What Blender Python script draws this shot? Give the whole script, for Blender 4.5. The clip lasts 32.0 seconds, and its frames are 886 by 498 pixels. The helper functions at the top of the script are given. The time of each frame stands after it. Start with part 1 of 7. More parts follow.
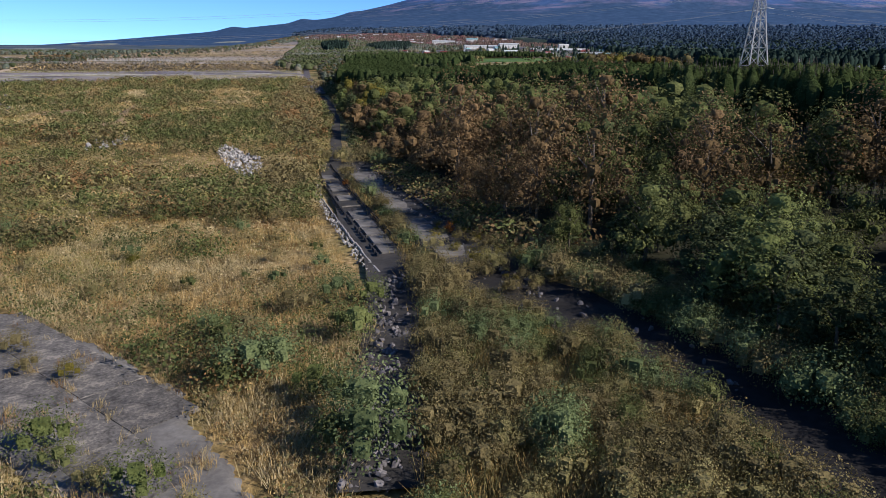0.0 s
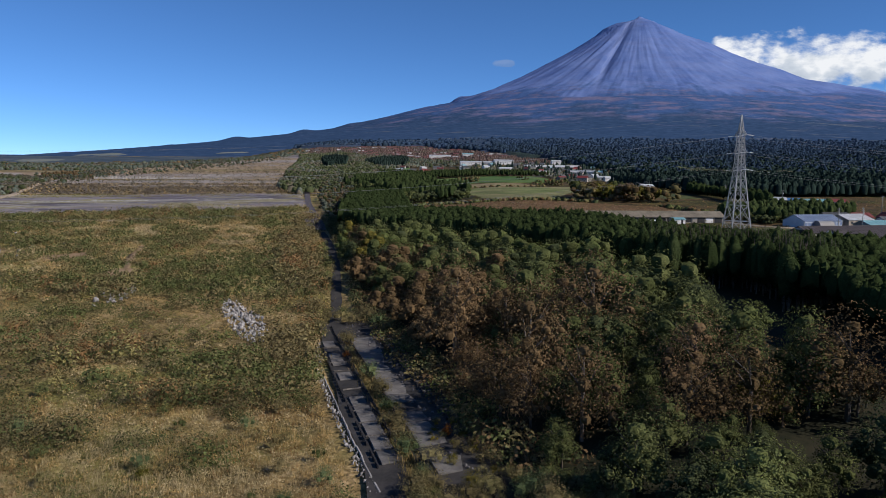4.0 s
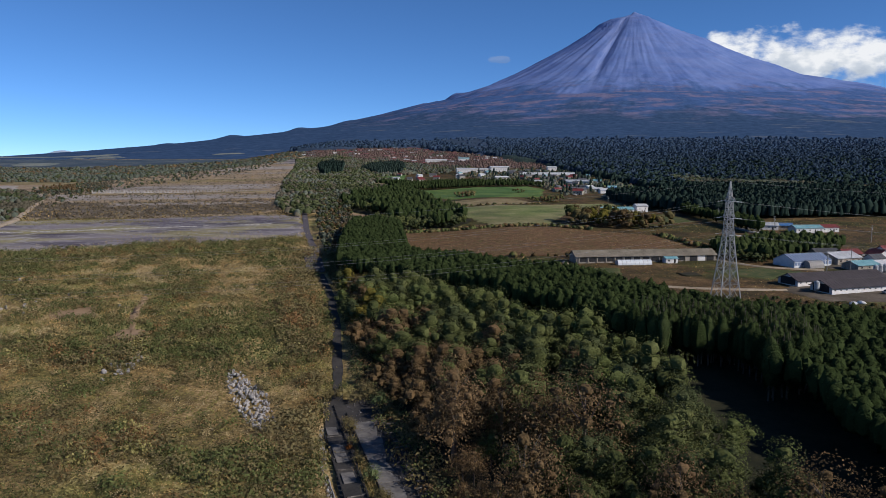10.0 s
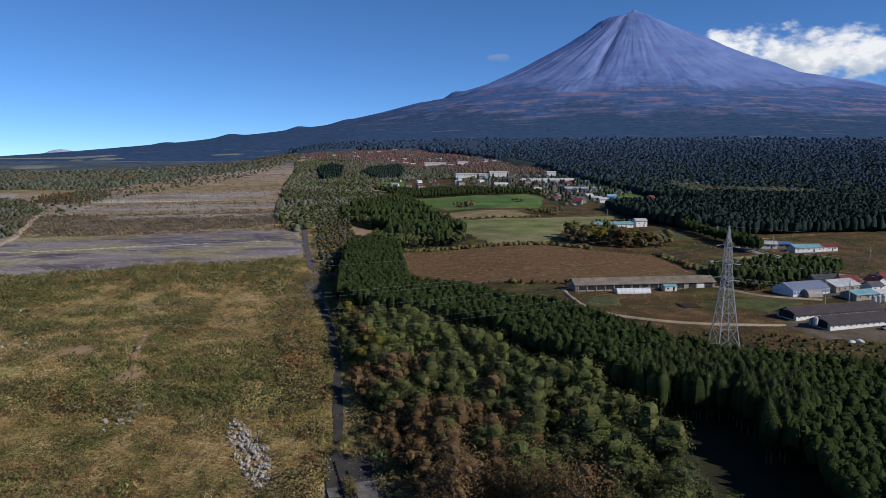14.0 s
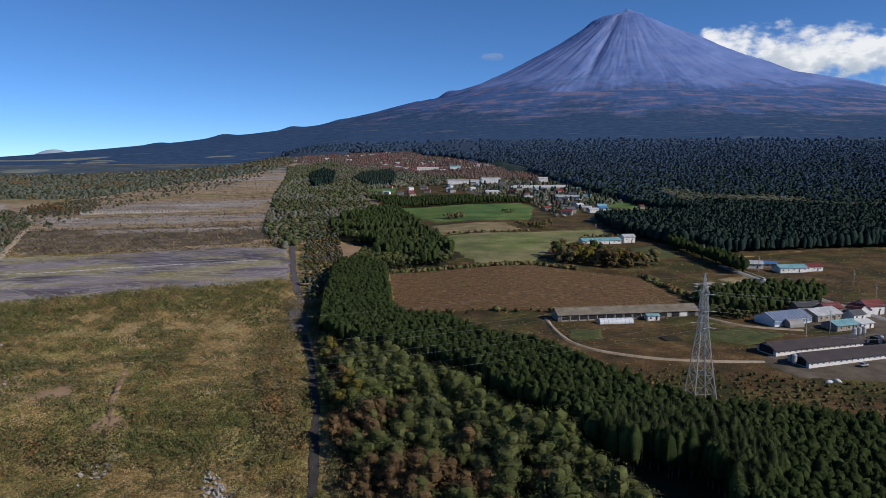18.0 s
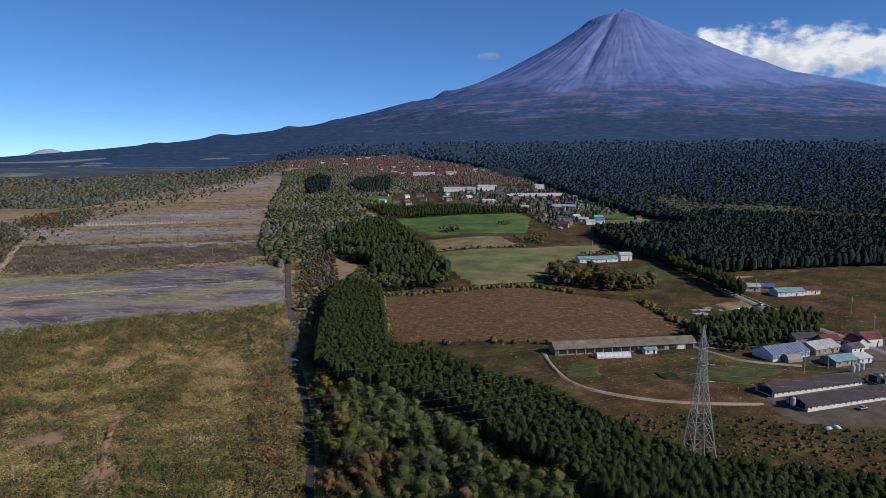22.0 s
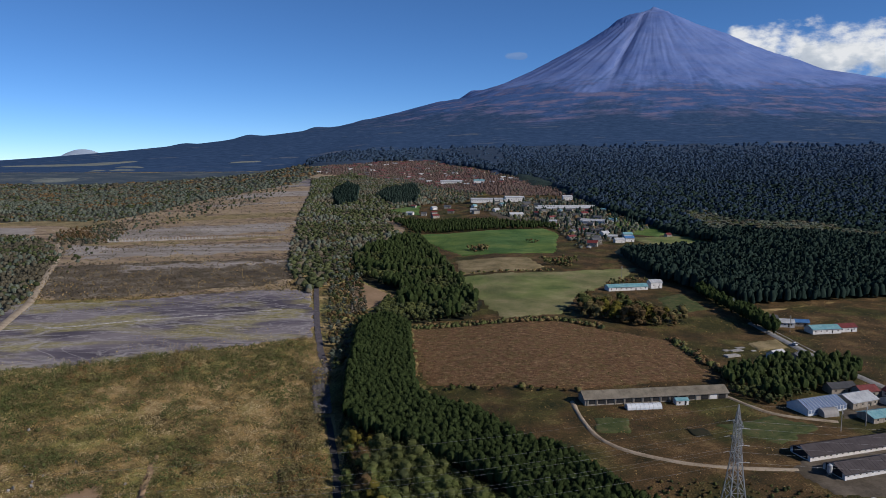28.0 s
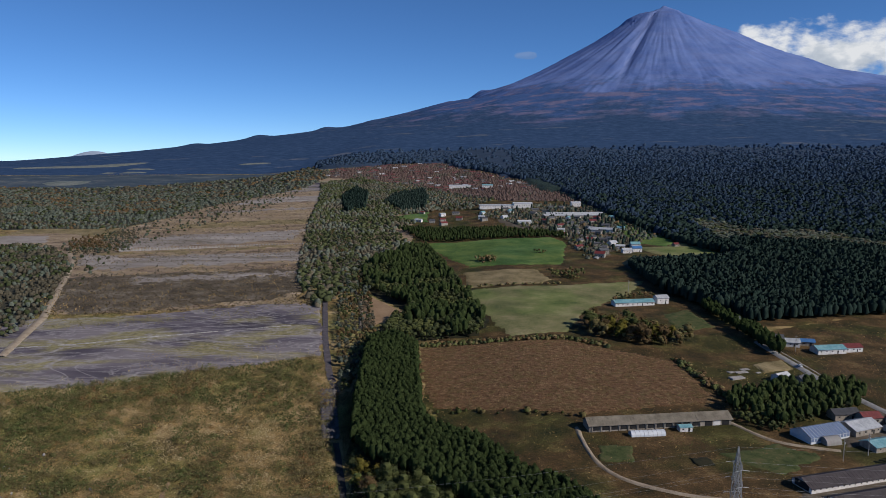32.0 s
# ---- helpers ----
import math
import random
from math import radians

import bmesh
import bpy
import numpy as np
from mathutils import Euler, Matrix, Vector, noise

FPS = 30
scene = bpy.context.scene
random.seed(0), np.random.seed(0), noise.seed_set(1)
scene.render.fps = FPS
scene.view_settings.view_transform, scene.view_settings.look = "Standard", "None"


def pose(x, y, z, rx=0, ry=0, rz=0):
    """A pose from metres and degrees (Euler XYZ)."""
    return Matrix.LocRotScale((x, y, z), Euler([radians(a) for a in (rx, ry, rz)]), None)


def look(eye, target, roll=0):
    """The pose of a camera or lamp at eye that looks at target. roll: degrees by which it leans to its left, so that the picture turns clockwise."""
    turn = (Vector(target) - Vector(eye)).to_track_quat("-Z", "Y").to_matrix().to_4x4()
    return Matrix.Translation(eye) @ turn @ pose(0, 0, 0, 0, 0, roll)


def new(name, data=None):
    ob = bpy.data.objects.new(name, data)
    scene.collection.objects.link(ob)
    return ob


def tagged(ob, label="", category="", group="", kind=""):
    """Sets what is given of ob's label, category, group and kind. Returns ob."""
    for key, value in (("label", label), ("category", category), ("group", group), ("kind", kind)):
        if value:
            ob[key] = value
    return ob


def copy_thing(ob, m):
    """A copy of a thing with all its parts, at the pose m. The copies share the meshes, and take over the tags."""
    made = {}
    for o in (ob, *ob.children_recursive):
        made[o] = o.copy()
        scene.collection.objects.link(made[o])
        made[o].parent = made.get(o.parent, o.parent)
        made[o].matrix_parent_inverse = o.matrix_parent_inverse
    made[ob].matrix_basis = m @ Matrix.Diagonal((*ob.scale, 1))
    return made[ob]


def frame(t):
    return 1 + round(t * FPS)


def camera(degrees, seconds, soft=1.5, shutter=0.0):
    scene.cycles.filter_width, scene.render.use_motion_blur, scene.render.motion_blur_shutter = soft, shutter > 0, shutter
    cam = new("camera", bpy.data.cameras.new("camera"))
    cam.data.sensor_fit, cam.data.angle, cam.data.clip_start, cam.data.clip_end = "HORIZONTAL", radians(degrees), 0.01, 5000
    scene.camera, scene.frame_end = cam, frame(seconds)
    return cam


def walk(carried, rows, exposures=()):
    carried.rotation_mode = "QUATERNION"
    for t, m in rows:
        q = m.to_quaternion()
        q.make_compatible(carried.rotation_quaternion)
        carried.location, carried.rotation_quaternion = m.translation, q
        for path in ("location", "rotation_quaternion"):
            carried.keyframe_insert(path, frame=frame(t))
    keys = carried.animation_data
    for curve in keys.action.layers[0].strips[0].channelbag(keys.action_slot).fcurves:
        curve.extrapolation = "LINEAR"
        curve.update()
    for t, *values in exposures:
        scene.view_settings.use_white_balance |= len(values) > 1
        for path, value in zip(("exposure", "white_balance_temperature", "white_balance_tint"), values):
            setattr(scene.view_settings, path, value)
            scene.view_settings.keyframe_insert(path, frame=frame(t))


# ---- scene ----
EXPOSURE = 0.0
cam = camera(63.0, 32.0, soft=0.6)
# seconds, x, y, z, yaw, pitch, lean to the right
ROWS = [
    (0, -0.03, 0.04, 22.00, 0.200, -13.450, -0.450),
    (0.5, -0.16, -0.11, 23.97, 0.200, -13.130, -0.430),
    (1, -0.26, -0.33, 25.91, 0.200, -12.620, -0.430),
    (1.5, -0.37, -0.66, 27.83, 0.170, -9.690, -0.550),
    (2, -0.46, -1.11, 29.71, 0.140, -5.690, -0.700),
    (2.5, -0.50, -1.61, 31.58, 0.080, -4.990, -0.720),
    (3, -0.52, -2.11, 33.45, 0.030, -5.065, -0.740),
    (3.5, -0.52, -2.59, 35.32, 0.000, -5.200, -0.720),
    (5.5, -0.37, -3.72, 42.88, -0.114, -5.652, -0.456),
    (6, -0.38, -4.08, 44.82, -0.088, -5.687, -0.420),
    (6.5, -0.39, -4.49, 46.76, -0.108, -5.712, -0.383),
    (7, -0.40, -4.94, 48.69, -0.110, -5.886, -0.359),
    (7.5, -0.41, -5.41, 50.62, -0.138, -5.876, -0.348),
    (8, -0.45, -5.86, 52.56, -0.182, -5.852, -0.342),
    (8.5, -0.54, -6.25, 54.50, -0.236, -5.839, -0.331),
    (9, -0.68, -6.55, 56.44, -0.255, -5.844, -0.318),
    (9.5, -0.84, -6.73, 58.38, -0.292, -5.846, -0.318),
    (10, -1.02, -6.82, 60.32, -0.327, -5.861, -0.321),
    (10.5, -1.21, -6.83, 62.26, -0.340, -5.877, -0.320),
    (11, -1.39, -6.77, 64.21, -0.361, -5.920, -0.324),
    (11.5, -1.54, -6.66, 66.17, -0.378, -5.970, -0.326),
    (12, -1.65, -6.52, 68.13, -0.379, -6.000, -0.322),
    (12.5, -1.70, -6.35, 70.10, -0.377, -6.036, -0.309),
    (13, -1.66, -6.19, 72.07, -0.378, -6.096, -0.289),
    (13.5, -1.51, -6.06, 74.04, -0.394, -6.105, -0.260),
    (14, -1.24, -5.94, 76.00, -0.384, -6.168, -0.245),
    (14.5, -0.86, -5.83, 77.95, -0.368, -6.162, -0.237),
    (16.5, 3.04, -5.39, 85.89, -0.483, -6.296, -0.104),
    (17, 3.72, -5.05, 87.96, -0.538, -6.347, -0.104),
    (17.5, 4.32, -4.67, 90.05, -0.620, -6.381, -0.109),
    (18, 4.81, -4.24, 92.15, -0.741, -6.407, -0.108),
    (18.5, 5.18, -3.75, 94.26, -0.853, -6.423, -0.098),
    (19, 5.41, -3.20, 96.38, -1.021, -6.448, -0.080),
    (19.5, 5.49, -2.59, 98.51, -1.152, -6.520, -0.074),
    (20, 5.47, -1.94, 100.65, -1.299, -6.575, -0.070),
    (20.5, 5.37, -1.27, 102.78, -1.330, -6.577, -0.078),
    (21, 5.23, -0.59, 104.91, -1.262, -6.597, -0.092),
    (21.5, 5.07, 0.08, 107.02, -1.146, -6.611, -0.107),
    (22, 4.91, 0.72, 109.13, -1.041, -6.621, -0.114),
    (22.5, 4.75, 1.34, 111.23, -0.987, -6.651, -0.114),
    (23, 4.60, 1.94, 113.32, -0.977, -6.701, -0.112),
    (23.5, 4.43, 2.50, 115.40, -0.915, -6.744, -0.114),
    (24, 4.26, 3.04, 117.48, -0.834, -6.788, -0.119),
    (24.5, 4.08, 3.55, 119.56, -0.657, -6.814, -0.129),
    (25, 3.90, 4.02, 121.64, -0.459, -6.817, -0.139),
    (25.5, 3.72, 4.45, 123.72, -0.232, -6.807, -0.147),
    (26, 3.57, 4.81, 125.78, 0.036, -6.754, -0.149),
    (26.5, 3.45, 5.09, 127.84, 0.372, -6.790, -0.151),
    (28.5, 3.75, 4.45, 135.71, 1.206, -6.937, -0.113),
    (29, 3.90, 4.13, 137.63, 1.323, -6.963, -0.090),
    (29.5, 4.07, 3.78, 139.53, 1.439, -6.989, -0.070),
    (30, 4.24, 3.42, 141.43, 1.539, -7.011, -0.055),
    (30.5, 4.42, 3.06, 143.33, 1.642, -7.013, -0.047),
    (31, 4.62, 2.69, 145.22, 1.693, -7.046, -0.045),
    (31.5, 4.83, 2.31, 147.11, 1.741, -7.072, -0.065),
    (32, 5.06, 1.93, 149.00, 1.802, -7.112, -0.110),
]
walk(cam, [(t, pose(x, y, z, 90 + pitch, 0, yaw) @ pose(0, 0, 0, 0, 0, -lean)) for t, x, y, z, yaw, pitch, lean in ROWS],
     exposures=[(0.0, EXPOSURE + 0.75), (1.2, EXPOSURE + 0.75), (2.1, EXPOSURE + 0.55), (3.0, EXPOSURE + 0.27), (9.0, EXPOSURE + 0.22), (14.0, EXPOSURE + 0.2), (20.0, EXPOSURE + 0.15), (26.0, EXPOSURE + 0.08), (32.0, EXPOSURE)])

# ---- light ----
SUN = Vector((0.84, -0.40, 0.60)).normalized()
world = bpy.data.worlds.new("sky")
scene.world = world
world.use_nodes = True
wt = world.node_tree
wt.nodes.clear()
sky = wt.nodes.new("ShaderNodeTexSky")
sky.sky_type = 'NISHITA'
sky.sun_disc = False
sky.sun_elevation = math.asin(SUN.z)
sky.sun_rotation = math.atan2(SUN.x, SUN.y)
sky.altitude = 6000
sky.air_density, sky.dust_density, sky.ozone_density = 1.0, 0.0, 6.0
bg = wt.nodes.new("ShaderNodeBackground")
bg.inputs["Strength"].default_value = 0.113
wo = wt.nodes.new("ShaderNodeOutputWorld")
hue = wt.nodes.new("ShaderNodeHueSaturation")
hue.inputs["Saturation"].default_value = 1.08
wt.links.new(sky.outputs[0], hue.inputs["Color"])
wt.links.new(hue.outputs[0], bg.inputs[0])
wt.links.new(bg.outputs[0], wo.inputs[0])
sun_data = bpy.data.lights.new("sun", 'SUN')
sun_data.energy = 4.6
sun_data.angle = radians(0.53)
sun_data.color = (1.0, 0.915, 0.855)
sun = new("sun", sun_data)
sun.matrix_world = look(SUN * 200, (0, 0, 0))


# ---- materials ----
def rgba(c):
    return (c[0], c[1], c[2], 1.0)


def surface(name, colors, scale=1.0, fine=6.0, rough=0.9, bump=0.3, bump_dist=0.05, spec=0.15, metal=0.0, rand=0.0,
            stretch=(1, 1, 1), contrast=0.18, detail=6.0, tint=None, weight=0.45):
    """A procedural surface: two to four colours mixed by noise at two scales, with bump. rand: spread of brightness from object to object."""
    m = bpy.data.materials.new(name)
    m.use_nodes = True
    nt = m.node_tree
    N, Lk = nt.nodes, nt.links
    b = N["Principled BSDF"]
    tc = N.new("ShaderNodeTexCoord")
    mp = N.new("ShaderNodeMapping")
    mp.inputs["Scale"].default_value = stretch
    Lk.new(tc.outputs["Object"], mp.inputs[0])
    n1 = N.new("ShaderNodeTexNoise")
    n1.inputs["Scale"].default_value = scale
    n1.inputs["Detail"].default_value = detail
    n1.inputs["Roughness"].default_value = 0.62
    n2 = N.new("ShaderNodeTexNoise")
    n2.inputs["Scale"].default_value = scale * fine
    n2.inputs["Detail"].default_value = 4.0
    for n in (n1, n2):
        Lk.new(mp.outputs[0], n.inputs["Vector"])
    add = N.new("ShaderNodeMath")
    add.operation = 'MULTIPLY_ADD'
    add.inputs[1].default_value = weight
    Lk.new(n2.outputs[0], add.inputs[0])
    sub = N.new("ShaderNodeMath")
    sub.operation = 'SUBTRACT'
    sub.inputs[1].default_value = weight / 2
    Lk.new(n1.outputs[0], sub.inputs[0])
    Lk.new(sub.outputs[0], add.inputs[2])
    ramp = N.new("ShaderNodeValToRGB")
    el = ramp.color_ramp.elements
    lo, hi = 0.5 - contrast, 0.5 + contrast
    el[0].position, el[1].position = lo, hi
    el[0].color, el[1].color = rgba(colors[0]), rgba(colors[-1])
    for i, c in enumerate(colors[1:-1]):
        e = el.new(lo + (hi - lo) * (i + 1) / (len(colors) - 1))
        e.color = rgba(c)
    Lk.new(add.outputs[0], ramp.inputs[0])
    out = ramp.outputs[0]
    if tint:
        n3 = N.new("ShaderNodeTexNoise")
        n3.inputs["Scale"].default_value = scale * 0.45
        n3.inputs["Detail"].default_value = 5.0
        Lk.new(tc.outputs["Object"], n3.inputs["Vector"])
        r3 = N.new("ShaderNodeMapRange")
        r3.inputs[1].default_value, r3.inputs[2].default_value, r3.inputs[3].default_value, r3.inputs[4].default_value = 0.46, 0.60, 0.0, 0.75
        Lk.new(n3.outputs[0], r3.inputs[0])
        mx = N.new("ShaderNodeMix")
        mx.data_type, mx.blend_type = 'RGBA', 'MULTIPLY'
        mx.inputs[7].default_value = rgba(tint)
        Lk.new(r3.outputs[0], mx.inputs[0])
        Lk.new(out, mx.inputs[6])
        out = mx.outputs[2]
    if rand:
        oi = N.new("ShaderNodeObjectInfo")
        mr = N.new("ShaderNodeMapRange")
        mr.inputs[3].default_value, mr.inputs[4].default_value = 1 - rand, 1 + rand
        Lk.new(oi.outputs["Random"], mr.inputs[0])
        mul = N.new("ShaderNodeVectorMath")
        mul.operation = 'SCALE'
        Lk.new(out, mul.inputs[0])
        Lk.new(mr.outputs[0], mul.inputs["Scale"])
        out = mul.outputs[0]
    Lk.new(out, b.inputs["Base Color"])
    b.inputs["Roughness"].default_value = rough
    b.inputs["Metallic"].default_value = metal
    b.inputs["Specular IOR Level"].default_value = spec
    if bump:
        bp = N.new("ShaderNodeBump")
        bp.inputs["Strength"].default_value = bump
        bp.inputs["Distance"].default_value = bump_dist
        Lk.new(add.outputs[0], bp.inputs["Height"])
        Lk.new(bp.outputs[0], b.inputs["Normal"])
    return m


def foliage(name, colors, translucent=0.25, spread=0.25):
    """Leaves: each leaf takes a tone of its own, each plant a shade of its own, and some light passes through."""
    m = bpy.data.materials.new(name)
    m.use_nodes = True
    nt = m.node_tree
    N, Lk = nt.nodes, nt.links
    N.remove(N["Principled BSDF"])
    geo = N.new("ShaderNodeNewGeometry")
    oi = N.new("ShaderNodeObjectInfo")
    tc = N.new("ShaderNodeTexCoord")
    n1 = N.new("ShaderNodeTexNoise")
    n1.inputs["Scale"].default_value = 0.35
    n1.inputs["Detail"].default_value = 3.0
    Lk.new(tc.outputs["Object"], n1.inputs["Vector"])
    a = N.new("ShaderNodeMath")
    a.operation = 'MULTIPLY_ADD'
    a.inputs[1].default_value = 0.45
    Lk.new(geo.outputs["Random Per Island"], a.inputs[0])
    bmath = N.new("ShaderNodeMath")
    bmath.operation = 'MULTIPLY_ADD'
    bmath.inputs[1].default_value = 0.5
    bmath.inputs[2].default_value = -0.23
    Lk.new(oi.outputs["Random"], bmath.inputs[0])
    c = N.new("ShaderNodeMath")
    c.operation = 'MULTIPLY_ADD'
    c.inputs[1].default_value = 0.65
    Lk.new(n1.outputs[0], c.inputs[0])
    Lk.new(bmath.outputs[0], c.inputs[2])
    n2 = N.new("ShaderNodeTexNoise")
    n2.inputs["Scale"].default_value = 2.4
    n2.inputs["Detail"].default_value = 4.0
    Lk.new(tc.outputs["Object"], n2.inputs["Vector"])
    mottle = N.new("ShaderNodeMath")
    mottle.operation = 'MULTIPLY_ADD'
    mottle.inputs[1].default_value = 0.55
    off = N.new("ShaderNodeMath")
    off.operation = 'SUBTRACT'
    off.inputs[1].default_value = 0.275
    Lk.new(c.outputs[0], off.inputs[0])
    Lk.new(n2.outputs[0], mottle.inputs[0])
    Lk.new(off.outputs[0], mottle.inputs[2])
    Lk.new(mottle.outputs[0], a.inputs[2])
    bp = N.new("ShaderNodeBump")
    bp.inputs["Strength"].default_value = 0.9
    bp.inputs["Distance"].default_value = 0.35
    Lk.new(n2.outputs[0], bp.inputs["Height"])
    ramp = N.new("ShaderNodeValToRGB")
    el = ramp.color_ramp.elements
    el[0].position, el[1].position = 0.2, 0.95
    el[0].color, el[1].color = rgba(colors[0]), rgba(colors[-1])
    for i, col in enumerate(colors[1:-1]):
        e = el.new(0.2 + 0.75 * (i + 1) / (len(colors) - 1))
        e.color = rgba(col)
    Lk.new(a.outputs[0], ramp.inputs[0])
    df = N.new("ShaderNodeBsdfDiffuse")
    tr = N.new("ShaderNodeBsdfTranslucent")
    mx = N.new("ShaderNodeMixShader")
    mx.inputs[0].default_value = translucent
    Lk.new(ramp.outputs[0], df.inputs[0])
    Lk.new(ramp.outputs[0], tr.inputs[0])
    Lk.new(bp.outputs[0], df.inputs["Normal"])
    Lk.new(df.outputs[0], mx.inputs[1])
    Lk.new(tr.outputs[0], mx.inputs[2])
    Lk.new(mx.outputs[0], N["Material Output"].inputs[0])
    return m


def braided_gravel():
    """Purple-grey volcanic sand with pale braided runnels and yellowish growth."""
    m = bpy.data.materials.new("volcanic_gravel")
    m.use_nodes = True
    nt = m.node_tree
    N, Lk = nt.nodes, nt.links
    b = N["Principled BSDF"]
    b.inputs["Roughness"].default_value = 0.95
    b.inputs["Specular IOR Level"].default_value = 0.1
    tc = N.new("ShaderNodeTexCoord")

    def noise_at(scale, stretch, detail=6.0, twist=0.0):
        mp = N.new("ShaderNodeMapping")
        mp.inputs["Scale"].default_value = stretch
        mp.inputs["Rotation"].default_value = (0, 0, 0.35)
        Lk.new(tc.outputs["Object"], mp.inputs[0])
        n = N.new("ShaderNodeTexNoise")
        n.inputs["Scale"].default_value = scale
        n.inputs["Detail"].default_value = detail
        n.inputs["Distortion"].default_value = twist
        Lk.new(mp.outputs[0], n.inputs["Vector"])
        return n.outputs[0]

    def ramp(fac, stops):
        n = N.new("ShaderNodeValToRGB")
        el = n.color_ramp.elements
        el[0].position, el[0].color = stops[0][0], rgba(stops[0][1])
        el[1].position, el[1].color = stops[-1][0], rgba(stops[-1][1])
        for p, c in stops[1:-1]:
            el.new(p).color = rgba(c)
        Lk.new(fac, n.inputs[0])
        return n.outputs[0]

    def mix(fac, a, bb):
        n = N.new("ShaderNodeMix")
        n.data_type = 'RGBA'
        Lk.new(fac, n.inputs[0])
        Lk.new(a, n.inputs[6])
        Lk.new(bb, n.inputs[7])
        return n.outputs[2]
    tone = ramp(noise_at(0.02, (0.6, 1.2, 1), 8), [(0.38, (0.048, 0.042, 0.054)), (0.5, (0.092, 0.081, 0.096)), (0.62, (0.165, 0.147, 0.152))])
    runnel = ramp(noise_at(0.016, (0.5, 1.3, 1), 3, 1.4), [(0.455, (0, 0, 0)), (0.475, (0.8, 0.8, 0.8)), (0.49, (0, 0, 0)), (0.555, (0, 0, 0)), (0.57, (0.6, 0.6, 0.6)), (0.58, (0, 0, 0))])
    fine = ramp(noise_at(0.05, (0.5, 1.4, 1), 5, 1.2), [(0.47, (0, 0, 0)), (0.50, (0.6, 0.6, 0.6)), (0.515, (0.1, 0.1, 0.1)), (0.53, (0.5, 0.5, 0.5)), (0.56, (0, 0, 0))])
    pale = ramp(noise_at(0.4, (1, 1, 1), 3), [(0.3, (0.20, 0.187, 0.185)), (0.7, (0.33, 0.312, 0.305))])
    moss = ramp(noise_at(0.3, (1, 1, 1), 5), [(0.3, (0.13, 0.115, 0.055)), (0.7, (0.27, 0.245, 0.115))])
    grown = ramp(noise_at(0.022, (0.5, 1.0, 1), 9), [(0.52, (0, 0, 0)), (0.60, (0.85, 0.85, 0.85))])
    c = mix(grown, tone, moss)
    c = mix(fine, c, pale)
    c = mix(runnel, c, pale)
    Lk.new(c, b.inputs["Base Color"])
    return m


M = {}
M["scrub"] = surface("scrub_ground", [(0.063, 0.049, 0.019), (0.149, 0.106, 0.043), (0.246, 0.173, 0.075), (0.389, 0.281, 0.145)], 0.06, 18, bump=1.0, bump_dist=0.6, contrast=0.19, tint=(0.62, 0.85, 0.55), weight=0.7)
M["meadow"] = surface("brown_meadow", [(0.014, 0.014, 0.005), (0.046, 0.032, 0.012), (0.075, 0.044, 0.017), (0.149, 0.099, 0.044)], 0.07, 22, bump=1.0, bump_dist=0.5, contrast=0.22, tint=(0.55, 0.95, 0.55), weight=0.8)
M["brown"] = surface("dry_brown_grass", [(0.044, 0.024, 0.011), (0.095, 0.051, 0.024), (0.135, 0.078, 0.037), (0.254, 0.170, 0.096)], 0.4, 7, bump=1.0, bump_dist=0.5, contrast=0.25, tint=(0.80, 0.97, 0.78), weight=0.9)
M["pale_green"] = surface("mown_grass", [(0.059, 0.076, 0.026), (0.113, 0.119, 0.048), (0.157, 0.146, 0.067), (0.227, 0.200, 0.108)], 0.04, 26, bump=0.8, contrast=0.2, tint=(0.75, 1.0, 0.65), weight=0.75)
M["green"] = surface("green_grass", [(0.026, 0.061, 0.014), (0.052, 0.107, 0.029), (0.109, 0.157, 0.052)], 0.03, 26, bump=0.8, contrast=0.2, tint=(1.3, 1.05, 0.8), weight=0.7)
M["weedy_green"] = surface("weedy_plot", [(0.020, 0.030, 0.009), (0.040, 0.056, 0.017), (0.066, 0.072, 0.027), (0.095, 0.078, 0.036)], 0.2, 12, bump=0.8, contrast=0.22, weight=0.7)
M["soil"] = surface("ploughed_soil", [(0.17, 0.115, 0.065), (0.22, 0.15, 0.09), (0.26, 0.18, 0.11)], 0.05, 14, bump=0.4)
M["tan"] = surface("tan_grass", [(0.10, 0.082, 0.040), (0.17, 0.135, 0.066), (0.25, 0.20, 0.11)], 0.06, 18, bump=0.8, bump_dist=0.3, weight=0.7)
M["gravel"] = braided_gravel()
M["strip_gravel"] = surface("grey_strip_gravel", [(0.125, 0.106, 0.081), (0.194, 0.171, 0.147), (0.237, 0.215, 0.194), (0.312, 0.281, 0.250)], 0.03, 12, bump=0.4, stretch=(0.35, 1.5, 1))
M["terrace"] = surface("terrace_earth", [(0.083, 0.058, 0.036), (0.161, 0.117, 0.079), (0.232, 0.175, 0.125), (0.217, 0.169, 0.081), (0.341, 0.268, 0.210)], 0.045, 12, bump=0.6, stretch=(0.4, 1.6, 1), contrast=0.19, weight=0.7)
M["wood_floor"] = surface("woodland_floor", [(0.022, 0.024, 0.016), (0.040, 0.040, 0.028), (0.066, 0.060, 0.042)], 0.05, 8, bump=0.5, contrast=0.2)
# Grey-blue distance haze is part of these plain and field colours
M["plain"] = surface("hazed_far_plain", [(0.024, 0.040, 0.058), (0.034, 0.052, 0.070), (0.052, 0.070, 0.086), (0.10, 0.11, 0.11)], 0.02, 6, bump=0.0, stretch=(0.5, 1, 1), contrast=0.2)
M["far_field"] = surface("hazed_field_grass", [(0.09, 0.11, 0.10), (0.13, 0.145, 0.13), (0.17, 0.18, 0.16)], 0.03, 6, bump=0.0)
